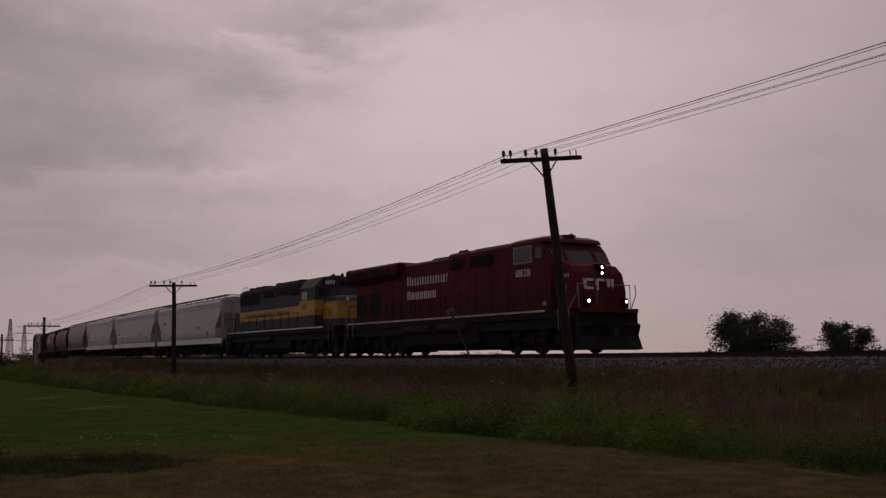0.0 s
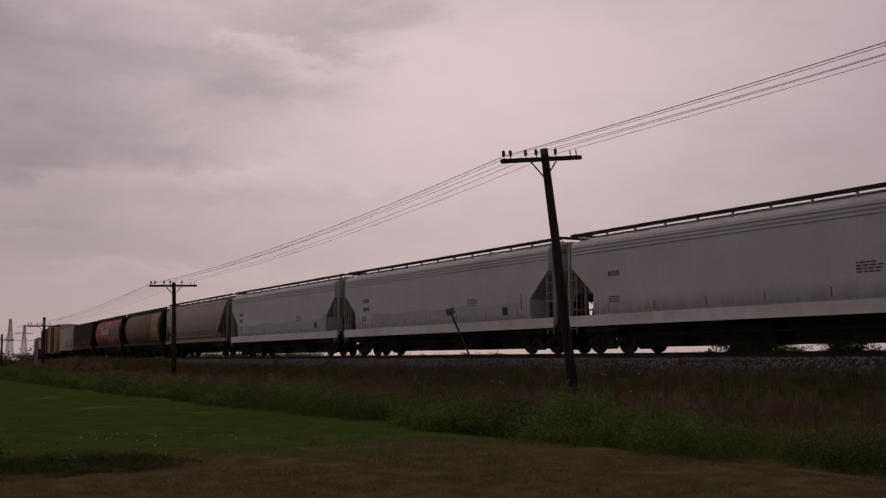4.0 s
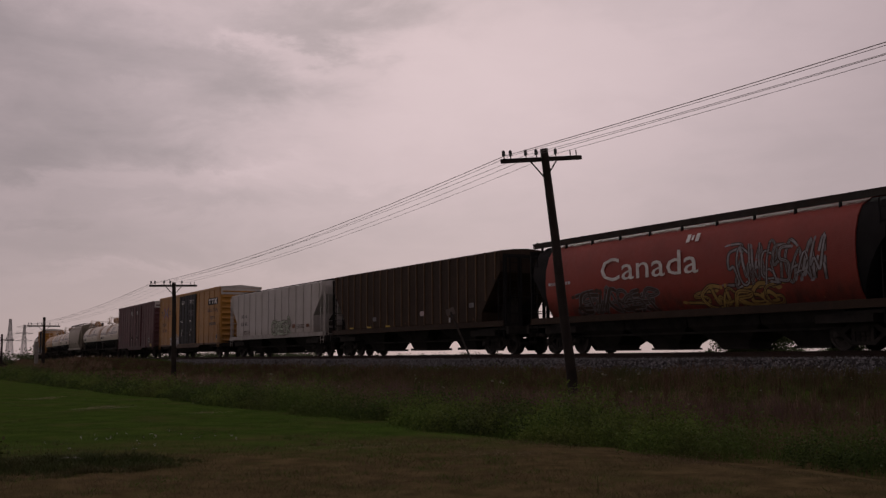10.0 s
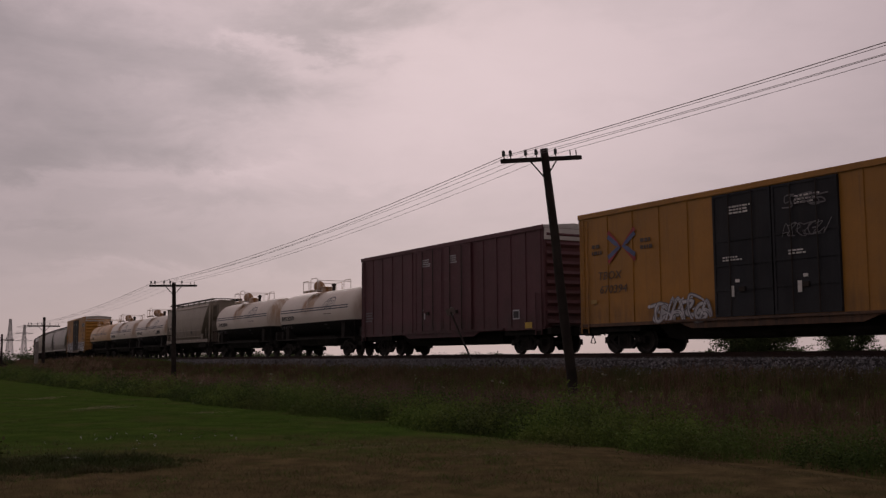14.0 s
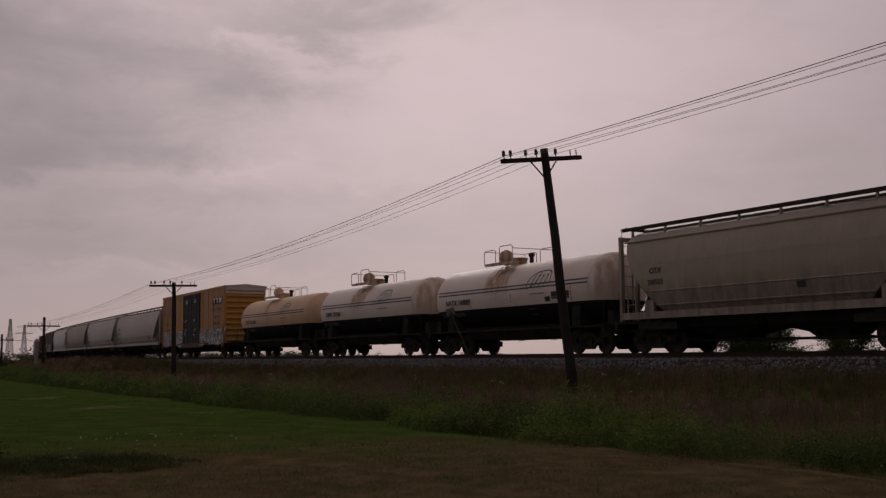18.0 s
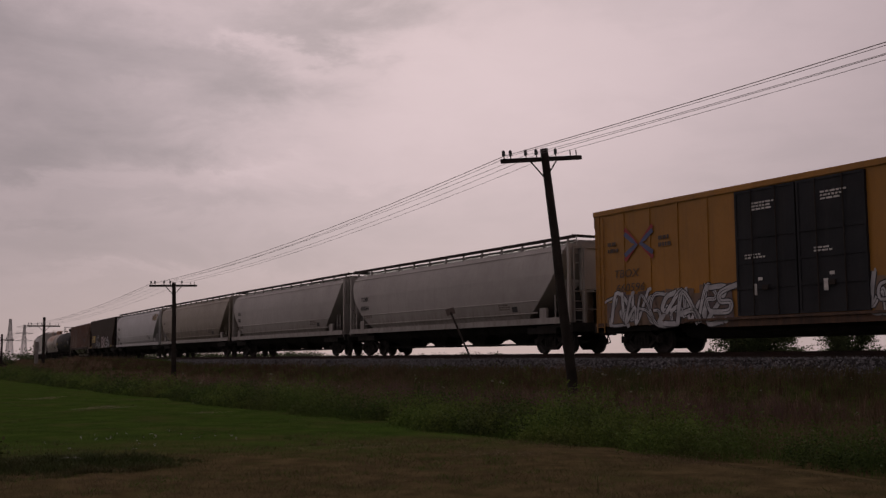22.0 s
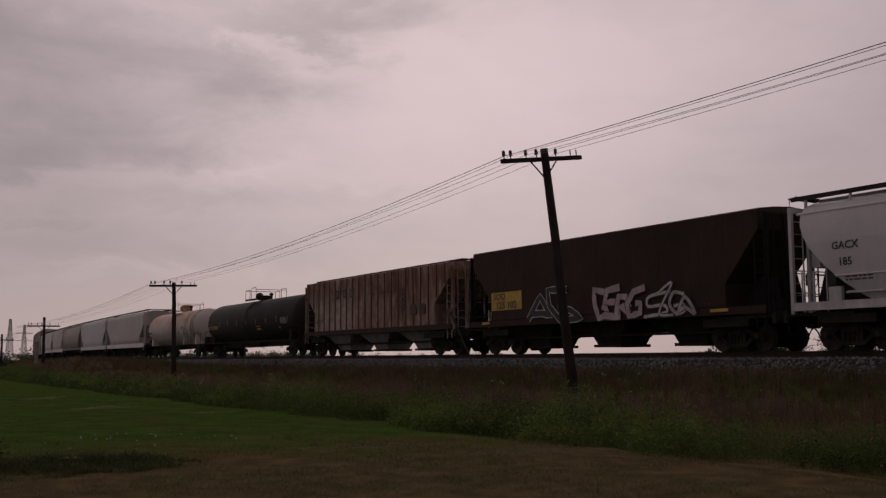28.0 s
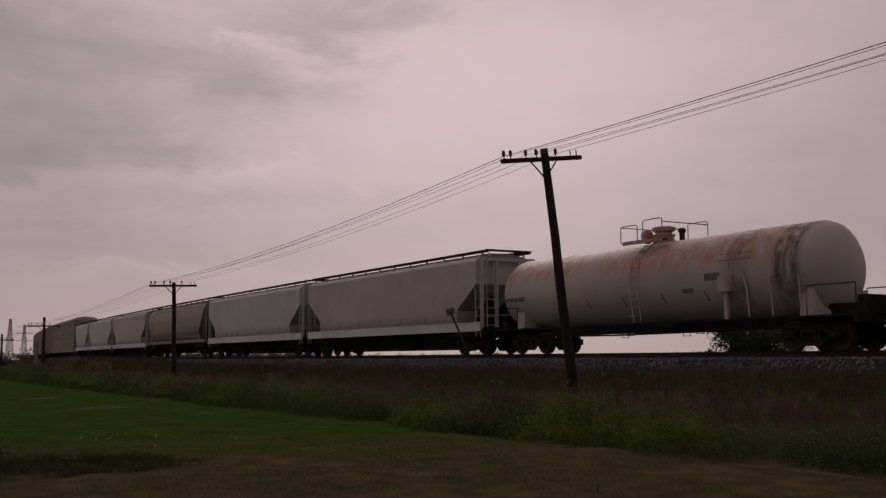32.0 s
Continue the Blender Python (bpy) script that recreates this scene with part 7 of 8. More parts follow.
mark("rust_line", TANKS[2], M_rustmark, sT, strokes=[[(4.6, 2.05), (4.6, 2.66)], [(-2.9, 2.1), (-2.9, 2.5)], [(0.4, 2.2), (0.4, 2.55)]], width=0.05, label="rust-red vertical mark")
code_text(HOP_J, "round", ["CITX", "200505"], -4.4, 2.78, 0.27)
small_print(HOP_J, flank("round"), -5.0, 2.12, M_fade, 1)
mark("placard", HOP_J, M_dark, flank("round"), [(1.75, 2.1, 1.9, 2.1)])
# long hoppers
code_text(LONG[0], "round", ["TCMX", "450564"], -7.85, 2.9, 0.32)
code_text(LONG[1], "round", ["TILX", "5256"], -7.85, 2.9, 0.30)
code_text(LONG[2], "round", ["CITX"], -8.4, 2.9, 0.2, M_fade)
code_text(LONG[3], "round", ["GACX", "185"], -7.95, 2.92, 0.32)
for i, c in enumerate(LONG):
    small_print(c, flank("round"), -8.0, 2.08, M_fade, 2, 0.9)
    mark("placard", c, M_dark, flank("round"), [(6.2, 6.6, 1.75, 1.98)], label="small black placard")
    small_print(c, flank("round"), 5.2, 2.05, M_fade, 3, 0.8)
graffiti(LONG[3], flank("round"), 7.6, 9.3, 3.5, 3.95, 4, 57, M_wheat, M_dark, "small yellow and black graffiti")
# rust-brown hopper with graffiti
mark("yellow_patch", HOP_L, M_yellowpatch, sR, [(-6.9, -4.6, 1.88, 2.66)], label="yellow repaint patch", lift=-0.03)
lettering("car_number", "SOO", 0.40, M_fade, HOP_L, -6.25, -1.535, 2.34, "faded mark on the yellow patch", 1.1).data.offset = 0.008
lettering("car_number", "125 102", 0.42, M_fade, HOP_L, -5.75, -1.535, 1.95, "faded car number on the yellow patch", 1.15).data.offset = 0.01
sL = lambda z: 1.565
graffiti(HOP_L, sL, -3.9, -1.1, 1.30, 2.40, 1, 61, M_dark, M_spray, "black block graffiti with white outline", block=True)
graffiti(HOP_L, sL, 0.35, 2.9, 1.30, 2.30, 2, 67, M_pink, M_dark, "pale pink graffiti with dark outline", block=True)
graffiti(HOP_L, sL, 3.55, 4.35, 1.28, 2.2, 1, 71, M_spray, M_sable, "white graffiti")
graffiti(HOP_L, sL, 4.6, 5.3, 1.28, 2.1, 1, 73, M_spray, M_sable, "white graffiti")
mark("reflector", HOP_L, M_yellowpatch, sL, [(6.3, 7.1, 1.30, 1.40), (-7.6, -7.0, 1.30, 1.40)])
# rusted ribbed hopper: the railway's name in faded bars, an ear of wheat
for x in (-4.2, -3.2, -2.3, 0.45, 1.5, 2.3, 3.1):
    mark("side_lettering", HOP_M, M_fade, sR, [(x, x + 0.12, 3.24, 3.72), (x, x + 0.45, 3.24, 3.34)] + ([(x + 0.35, x + 0.47, 3.24, 3.72), (x, x + 0.45, 3.62, 3.72)] if x < 0 else []), label="faded lettering drawn as bars")
st = [[(4.05, 1.8), (4.1, 3.4)]] + [[(4.07, 2.2 + 0.28 * k), (4.07 + d * 0.28, 2.45 + 0.28 * k), (4.1, 2.5 + 0.28 * k)] for k in range(4) for d in (-1, 1)]
mark("wheat_emblem", HOP_M, M_sable, sR, strokes=st, width=0.07, label="faded ear of wheat")
code_text(HOP_M, "box", ["60937"], -6.4, 1.9, 0.28, M_fade, 1.6)
mark("placard", HOP_M, M_sable, sR, [(4.9, 5.5, 2.0, 2.5), (5.8, 6.4, 2.0, 2.5)], label="dark square placard")
# long tanks
sK = flank("long_tank")
mark("yellow_label", TANK_K, M_yellowpatch, sK, [(2.1, 2.9, 1.82, 2.08)], label="yellow label")
mark("data_panel", TANK_K, M_spray2, sK, [(6.9, 8.0, 2.12, 2.52), (6.3, 6.75, 1.72, 1.95)], label="grey data panel")
mark("reflector", TANK_K, M_yellowpatch, sK, [(-8.2 + 2.05 * k, -8.14 + 2.05 * k, 2.25, 2.62) for k in range(9)], label="yellow reflective marks")
lettering("car_number", "UTLX 205843", 0.36, M_yellowpatch, TANK_K, -7.6, -1.49, 2.1, "dull yellow car number", 1.1)
lettering("car_number", "DOWX 808", 0.28, M_dark, TANK_W, -7.7, -1.49, 2.17, "dark painted car number", 1.1)
for q in ((4.1, 5.5, 2.95, 3.2), (3.5, 4.2, 2.35, 2.6), (2.4, 2.9, 2.0, 2.15)):
    mark("patch", TANK_W, M_spray2, sK, [q], label="small grey stencil patch")
mark("rust_line", TANK_W, M_rustmark, sK, strokes=[[(-4.9 + 2.1 * k, 1.7), (-5.0 + 2.1 * k, 2.05)] for k in range(5)], width=0.06)
part("valve_turret", Shape().lathe([(4.0, 0.40), (4.15, 0.42), (4.2, 0.34), (4.42, 0.30), (4.5, 0.42), (4.62, 0.44), (4.66, 0.30)], 8, "z"), M_wrust, TANK_W, "rust-stained valve turret", smooth=30)
part("hose_post", Shape().tube([(5.4, -1.47, 1.1), (5.4, -1.56, 2.0), (5.2, -1.5, 2.45)], 0.03, 6), M_wrust, TANK_W)
for sx in (6.35, 7.45):
    part("end_brace", Shape().tube([(sx, -1.45, 1.1), (sx, -1.55, 2.25), (sx + 0.3, -1.5, 2.35)], 0.03, 6), M_wrust, TANK_W)
part("valve_cabinet", Shape().box(4.2, 4.8, -1.62, -1.30, 1.95, 2.45).box(4.35, 4.5, -1.5, -1.4, 1.05, 1.95), M_wrust, TANK_W)


# ---------------------------------------------------------------- plants
def leaf_material(name, color, color2, dry=(0.07, 0.055, 0.028), dry_amount=0.3, field=0.25):
    """Leaves: hue varies by leaf and in broad patches over the ground."""
    color, color2, dry = (tuple(0.74 * c for c in q) for q in (color, color2, dry))
    m = bpy.data.materials.new(name)
    m.use_nodes = True
    nt = m.node_tree
    b = nt.nodes["Principled BSDF"]
    N, L = nt.nodes.new, nt.links.new
    rnd = N("ShaderNodeNewGeometry").outputs["Random Per Island"]
    mx = N("ShaderNodeMix")
    mx.data_type = "RGBA"
    mx.inputs["A"].default_value, mx.inputs["B"].default_value = (*color, 1), (*color2, 1)
    L(rnd, mx.inputs["Factor"])
    t = N("ShaderNodeTexNoise")
    t.inputs["Scale"].default_value, t.inputs["Detail"].default_value = field, 5
    L(N("ShaderNodeTexCoord").outputs["Object"], t.inputs["Vector"])
    r = N("ShaderNodeMapRange")
    r.inputs["From Min"].default_value, r.inputs["From Max"].default_value, r.inputs["To Max"].default_value = 0.42, 0.62, dry_amount
    L(t.outputs[0], r.inputs[0])
    m2 = N("ShaderNodeMix")
    m2.data_type = "RGBA"
    L(r.outputs[0], m2.inputs["Factor"])
    L(mx.outputs["Result"], m2.inputs["A"])
    m2.inputs["B"].default_value = (*dry, 1)
    L(m2.outputs["Result"], b.inputs["Base Color"])
    b.inputs["Roughness"].default_value = 0.7
    b.inputs["Specular IOR Level"].default_value = 0.03
    # thin blades pass part of the light
    tr, ms = N("ShaderNodeBsdfTranslucent"), N("ShaderNodeMixShader")
    L(m2.outputs["Result"], tr.inputs["Color"])
    ms.inputs[0].default_value = 0.22
    L(b.outputs[0], ms.inputs[1])
    L(tr.outputs[0], ms.inputs[2])
    L(ms.outputs[0], nt.nodes["Material Output"].inputs["Surface"])
    return m


def blades_mesh(name, x, y, z, height, width, lean, mat, rng, seg=2):
    """Grass blades as bent, tapered strips."""
    n = len(x)
    ang, la = rng.uniform(0, 2 * np.pi, n), rng.uniform(0, 2 * np.pi, n)
    wx, wy = np.cos(ang) * width / 2, np.sin(ang) * width / 2
    lx, ly = np.cos(la) * lean * height, np.sin(la) * lean * height
    rows = []
    for k in range(seg):
        f = k / seg
        cx, cy, cz = x + lx * f * f, y + ly * f * f, z + height * f
        w = 1 - 0.45 * f
        rows += [np.stack([cx - wx * w, cy - wy * w, cz], 1), np.stack([cx + wx * w, cy + wy * w, cz], 1)]
    rows.append(np.stack([x + lx, y + ly, z + height * (1 - 0.25 * lean)], 1))
    k = len(rows)
    v = np.stack(rows, 1).reshape(-1, 3)
    base = (np.arange(n) * k)[:, None]
    me = bpy.data.meshes.new(name)
    tris = [[0, 1, 2], [1, 3, 2]] if seg == 2 else []
    tris += [[2 * seg - 2, 2 * seg - 1, 2 * seg]]
    f = np.concatenate([base + np.array(t)[None] for t in tris], 0)
    me.from_pydata(v.tolist(), [], f.tolist())
    me.materials.append(mat)
    return me


def leaves_mesh(name, p, size, mat, rng, droop=0.3):
    """Small pointed leaves, each of two bent triangles, at places p."""
    n = len(p)
    a, e = rng.uniform(0, 2 * np.pi, n), rng.uniform(-droop, 0.9, n)
    d = np.stack([np.cos(a) * np.cos(e), np.sin(a) * np.cos(e), np.sin(e)], 1)
    s = np.cross(d, rng.normal(0, 1, (n, 3)))
    s /= np.linalg.norm(s, axis=1)[:, None] + 1e-9
    l, w = size[:, None], size[:, None] * 0.33
    v = np.stack([p, p + d * l * 0.5 + s * w, p + d * l, p + d * l * 0.5 - s * w], 1).reshape(-1, 3)
    i = (np.arange(n) * 4)[:, None]
    f = np.concatenate([i + np.array([[0, 1, 2]]), i + np.array([[0, 2, 3]])], 0)
    me = bpy.data.meshes.new(name)
    me.from_pydata(v.tolist(), [], f.tolist())
    me.materials.append(mat)
    return me


def strip_points(rng, n, s0, s1, r0, r1, power=1.0):
    s = s0 + (s1 - s0) * rng.uniform(0, 1, n) ** power
    r = rng.uniform(r0, r1, n)
    bent = s > BEND
    a = np.where(bent, TH - KAPPA * (s - BEND), TH)
    x = np.where(bent, CX - (RAD + r) * np.cos(a), (DIST - r) * NX + s * UX)
    y = np.where(bent, CY - (RAD + r) * np.sin(a), (DIST - r) * NY + s * UY)
    return x, y, ground_height(x, y), s, r


def clumped(x, y, scale, lo, hi):
    """Patchy heights: a cheap sum of waves over the ground."""
    c = np.sin(x * scale + 1.3 * np.sin(y * scale * 0.7)) * np.cos(y * scale * 1.1 + 0.8 * np.sin(x * scale * 0.6))
    c2 = np.sin(x * scale * 2.7 + 2.0) * np.cos(y * scale * 3.1 + 1.0)
    return lo + (hi - lo) * np.clip(0.5 + 0.38 * c + 0.22 * c2, 0, 1)


def build_plants():
    rng = np.random.default_rng(21)
    M_weed = leaf_material("weed_green", (0.072, 0.122, 0.027), (0.125, 0.190, 0.048), (0.115, 0.105, 0.048), 0.5, 0.6)
    M_brown_grass = leaf_material("dry_red_brown_grass", (0.140, 0.088, 0.060), (0.300, 0.200, 0.145), (0.085, 0.088, 0.038), 0.6, 0.25)
    M_turf = leaf_material("turf_green", (0.062, 0.122, 0.023), (0.102, 0.178, 0.037), (0.170, 0.145, 0.070), 0.42, 0.35)
    M_dry_turf = leaf_material("turf_dry", (0.136, 0.101, 0.058), (0.218, 0.163, 0.099), (0.102, 0.112, 0.041), 0.5, 0.4)
    M_shoot = leaf_material("bank_green_grass", (0.070, 0.090, 0.030), (0.140, 0.158, 0.062), (0.155, 0.115, 0.068), 0.5, 0.3)
    stuff = lambda nm, me, lb, cat="grass": tagged(new(nm, me), lb, cat, kind="stuff")
    # tall dry grass on the bank
    for n, s0, s1, k in ((80000, -4, 45, 0.8), (36000, 45, 110, 1.5), (12000, 110, 260, 3.0)):
        x, y, z, s, r = strip_points(rng, n, s0, s1, 2.7, 13.2)
        h = clumped(x, y, 1.1, 0.16, 0.62) * rng.uniform(0.5, 1.3, n) * np.interp(r, [2.7, 3.2, 3.9, 5.2, 6.4, 8.6, 10.2, 13], [0.35, 1.0, 1.3, 1.15, 0.55, 0.6, 1.1, 1.3])
        h = h * np.where(np.hypot(x - 3.9, y - 31.2) < 1.3, 0.4, 1.0)
        stuff("tall_grass", blades_mesh("tall_grass", x, y, z - 0.03, h, rng.uniform(0.006, 0.014, n) * k, rng.uniform(0.05, 0.5, n), M_brown_grass, rng),
              "tall reddish-brown dry grass on the embankment")
    # green shoots beside the stones and among the dry grass
    for n, s0, s1, k in ((26000, -4, 45, 0.9), (14000, 45, 120, 1.8)):
        x, y, z, s, r = strip_points(rng, n, s0, s1, 2.6, 12.5)
        patch = clumped(x, y, 0.35, 0.0, 1.0)
        keep = (rng.uniform(0, 1, n) < np.interp(r, [2.6, 3.3, 4.8, 6.5, 9, 12], [0.5, 1, 0.8, 0.35, 0.3, 0.8]) * (0.4 + patch))
        x, y, z, r = x[keep], y[keep], z[keep], r[keep]
        m = len(x)
        h = clumped(x, y, 0.8, 0.2, 0.52) * rng.uniform(0.6, 1.2, m) * np.interp(r, [2.6, 3.4, 5.2, 6.4, 8.6, 10.2], [0.4, 1.1, 1.1, 0.6, 0.6, 1])
        stuff("bank_grass", blades_mesh("bank_grass", x, y, z - 0.02, h, rng.uniform(0.008, 0.018, m) * k, rng.uniform(0.1, 0.6, m), M_shoot, rng), "green grass along the stone shoulder")
    # grass creeping up over the foot of the stones
    for n, s0, s1, k in ((22000, -4, 45, 0.9), (14000, 45, 120, 1.8)):
        x, y, z, s, r = strip_points(rng, n, s0, s1, 2.45, 3.9)
        h = clumped(x, y, 1.3, 0.14, 0.42) * rng.uniform(0.5, 1.2, n) * np.interp(r, [2.45, 2.9, 3.9], [0.3, 0.9, 1.3])
        stuff("bank_grass", blades_mesh("bank_grass", x, y, z - 0.04, h, rng.uniform(0.006, 0.014, n) * k, rng.uniform(0.1, 0.6, n), M_shoot, rng), "green grass creeping over the foot of the stones")
    # tufts of upright straw stalks standing above the rest
    n = 9000
    x, y, z, s, r = strip_points(rng, n, -4, 70, 9.0, 13.4)
    keep = clumped(x, y, 0.9, 0, 1) > 0.55
    x, y, z, s = x[keep], y[keep], z[keep], s[keep]
    m = len(x)
    M_straw = leaf_material("pale_straw_stalk", (0.140, 0.095, 0.070), (0.252, 0.182, 0.133), (0.154, 0.105, 0.084), 0.4, 0.5)
    stuff("straw_stalks", blades_mesh("straw_stalks", x, y, z - 0.02, rng.uniform(0.45, 0.85, m), rng.uniform(0.004, 0.008, m) * np.interp(s, [20, 70], [1, 2]), rng.uniform(0.02, 0.2, m), M_straw, rng), "upright pale straw stalks in the tall grass")
    # tussocks of long dry grass, each fanning out from one root
    def tussocks(name, n, s0, s1, r0, r1, per, h0, h1, wide, mat, lb, sharp=0.5):
        x, y, z, s, r = strip_points(rng, n * 2, s0, s1, r0, r1)
        keep = clumped(x, y, 0.55, 0, 1) > sharp * rng.uniform(0.6, 1.4, n * 2)
        keep &= np.hypot(x - 3.9, y - 31.2) > 1.3
        x, y, z, s = x[keep], y[keep], z[keep], s[keep]
        m = len(x)
        size = np.repeat(rng.uniform(0.6, 1.25, m), per)
        q = m * per
        xx, yy = np.repeat(x, per) + rng.normal(0, 0.07, q) * size, np.repeat(y, per) + rng.normal(0, 0.07, q) * size
        stuff(name, blades_mesh(name, xx, yy, np.repeat(z, per) - 0.03, rng.uniform(h0, h1, q) * size, rng.uniform(0.7, 1.3, q) * wide, rng.uniform(0.05, 0.55, q), mat, rng), lb)

    M_tan_grass = leaf_material("tan_grass", (0.20, 0.135, 0.095), (0.36, 0.25, 0.18), (0.14, 0.10, 0.07), 0.5, 0.7)
    M_rust_grass = leaf_material("rust_brown_grass", (0.085, 0.050, 0.034), (0.17, 0.098, 0.066), (0.06, 0.058, 0.026), 0.5, 0.5)
    for s0, s1, k in ((-6, 45, 1.0), (45, 115, 1.7)):
        tussocks("dry_tussocks", 520, s0, s1, 6.5, 12.8, 26, 0.25, 0.70, 0.011 * k, M_tan_grass, "tussocks of pale tan grass on the bank")
        tussocks("rusty_tussocks", 620, s0, s1, 3.4, 12.0, 26, 0.18, 0.52, 0.013 * k, M_rust_grass, "tussocks of rust-brown grass on the bank", 0.3)
        tussocks("green_tussocks", 300, s0, s1, 3.0, 12.5, 24, 0.18, 0.50, 0.013 * k, M_shoot, "tussocks of green grass on the bank")

    M_plum = leaf_material("plum_brown_seed_grass", (0.125, 0.075, 0.075), (0.22, 0.14, 0.13), (0.11, 0.085, 0.05), 0.4, 0.5)
    tussocks("plum_tussocks", 420, 14, 52, 8.2, 12.2, 26, 0.3, 0.72, 0.013, M_plum, "tussocks of plum-brown seeding grass", 0.35)
    # leafy weeds: domed plants of many leaves, in three greens, thickest along the mown edge
    def wavy(s):
        return 0.45 * np.sin(0.42 * s + 0.5) + 0.32 * np.sin(0.93 * s + 2.0) + 0.22 * np.sin(2.1 * s)

    def weed_domes(n, s0, s1, r0, r1, per, R0, R1, tall, leaf_len, mat, lb, edge=True, phase=0.0, gate=0.0):
        x, y, z, s, r = strip_points(rng, n, s0, s1, r0, r1)
        keep = np.sin(0.62 * s + phase) * np.sin(0.23 * s + 1.7 * phase) + 0.5 * np.sin(1.9 * r + 0.8 * s + phase) > gate + rng.normal(0, 0.15, n)
        x, y, z, s, r = x[keep], y[keep], z[keep], s[keep], r[keep]
        n = len(x)
        if edge:
            keep = (r < 15.0 + wavy(s)) & (rng.uniform(0, 1, n) < np.interp(r, [r0, r0 + 1.6, r1], [0.25, 1, 1]))
            x, y, z, s, r = x[keep], y[keep], z[keep], s[keep], r[keep]
        m = len(x)
        R = rng.uniform(R0, R1, m)
        H = R * rng.uniform(tall * 0.65, tall * 1.3, m)
        if edge:
            H = H * np.interp(15.0 + wavy(s) - r, [0, 1.2], [0.55, 1.0])
        a, c = rng.uniform(0, 2 * np.pi, (m, per)), rng.uniform(0.0, 1.0, (m, per))
        f = rng.uniform(0.45, 1.0, (m, per)) ** 0.5 * (1 + 0.22 * np.sin(3 * a + rng.uniform(0, 6, (m, 1))))
        w = np.sqrt(1 - c * c) * f * R[:, None]
        p = np.stack([x[:, None] + w * np.cos(a), y[:, None] + w * np.sin(a), z[:, None] + c * f * H[:, None] + 0.03], 2).reshape(-1, 3)
        stuff("weeds", leaves_mesh("weeds", p, rng.uniform(0.6, 1.4, m * per) * leaf_len, mat, rng), lb, "weeds")
        stuff("weed_stems", blades_mesh("weed_stems", x, y, z - 0.03, H, np.full(m, 0.012), rng.uniform(0.0, 0.2, m), mat, rng), "thin green weed stems", "weeds")

    M_lime = leaf_material("weed_yellow_green", (0.110, 0.175, 0.034), (0.195, 0.270, 0.066), (0.14, 0.13, 0.05), 0.4, 0.6)
    M_deep = leaf_material("weed_deep_green", (0.050, 0.084, 0.023), (0.072, 0.108, 0.034), (0.06, 0.06, 0.03), 0.4, 0.6)
    for s0, s1, q, per, k in ((-8, 16, 200, 360, 0.85), (16, 45, 260, 280, 1.0), (45, 120, 440, 120, 1.6), (120, 260, 260, 50, 3.0)):
        lb = "dense leafy green weeds along the mown edge"
        weed_domes(q, s0, s1, 11.6, 16.0, per, 0.30, 0.78, 1.15, 0.055 * k, M_weed, lb, gate=-0.5)
        weed_domes(int(q * 1.3), s0, s1, 11.8, 16.0, per, 0.22, 0.55, 1.7, 0.050 * k, M_lime, "bright yellow-green weeds along the mown edge", phase=1.1, gate=-0.05)
        weed_domes(int(q * 1.4), s0, s1, 11.2, 15.8, per, 0.25, 0.66, 1.2, 0.050 * k, M_deep, "dark low weeds along the mown edge", phase=2.6, gate=-0.25)
    # low herbs between the dry grass and the stones
    for s0, s1, per, k in ((-6, 45, 60, 1.0), (45, 115, 30, 1.8)):
        weed_domes(260, s0, s1, 2.9, 6.0, per, 0.10, 0.30, 1.2, 0.045 * k, M_lime, "low yellow-green herbs at the foot of the stones", False, 0.7, -0.3)
        weed_domes(240, s0, s1, 3.2, 11.5, per, 0.12, 0.36, 1.1, 0.045 * k, M_deep, "low dark herbs among the dry grass", False, 2.0, -0.2)
    for n, s0, s1, k in ((44000, -6, 45, 1.0), (38000, 45, 120, 1.7), (14000, 120, 260, 3.0)):
        xx, yy, zz, ss, rr = strip_points(rng, n, s0, s1, 11.6, 16.0)
        keep = rr < 15.2 + wavy(ss)
        xx, yy, zz, ss, rr = xx[keep], yy[keep], zz[keep], ss[keep], rr[keep]
        q = len(xx)
        edge = np.interp(15.2 + wavy(ss) - rr, [0, 0.8, 3], [0.22, 0.8, 1.0])
        stuff("edge_grass", blades_mesh("edge_grass", xx, yy, zz - 0.02, clumped(xx, yy, 1.5 / k, 0.12, 0.62) * rng.uniform(0.4, 1.2, q) * edge, rng.uniform(0.005, 0.012, q) * k, rng.uniform(0.1, 0.65, q), M_weed, rng),
              "long green grass along the mown edge")
    # mown turf
    for n, y0, y1, k in ((90000, 9.5, 17, 1.0), (60000, 17, 30, 1.5), (30000, 30, 60, 2.8)):
        y = y0 + (y1 - y0) * rng.uniform(0, 1, n)
        x = y * rng.uniform(-0.46, 0.46, n)
        r, _ = offset_of(x, y)
        keep = r > 15.0
        x, y = x[keep], y[keep]
        m = len(x)
        dry = (y - 0.3 * x + 1.6 * np.sin(x * 0.55 + 0.6 * y) + 1.2 * np.sin(y * 1.3 + x * 0.8) + rng.normal(0, 2.6, m)) < 18.2
        for sel, mat, lb in ((dry, M_dry_turf, "short dry brown turf"), (~dry, M_turf, "short mown green turf")):
            xs, ys = x[sel], y[sel]
            q = len(xs)
            if q:
                h = rng.uniform(0.02, 0.06, q) * clumped(xs, ys, 1.7, 0.4, 1.6)
                stuff("turf", blades_mesh("turf", xs, ys, ground_height(xs, ys) - 0.01, h, rng.uniform(0.004, 0.009, q) * k, rng.uniform(0.4, 1.3, q), mat, rng, 1), lb)
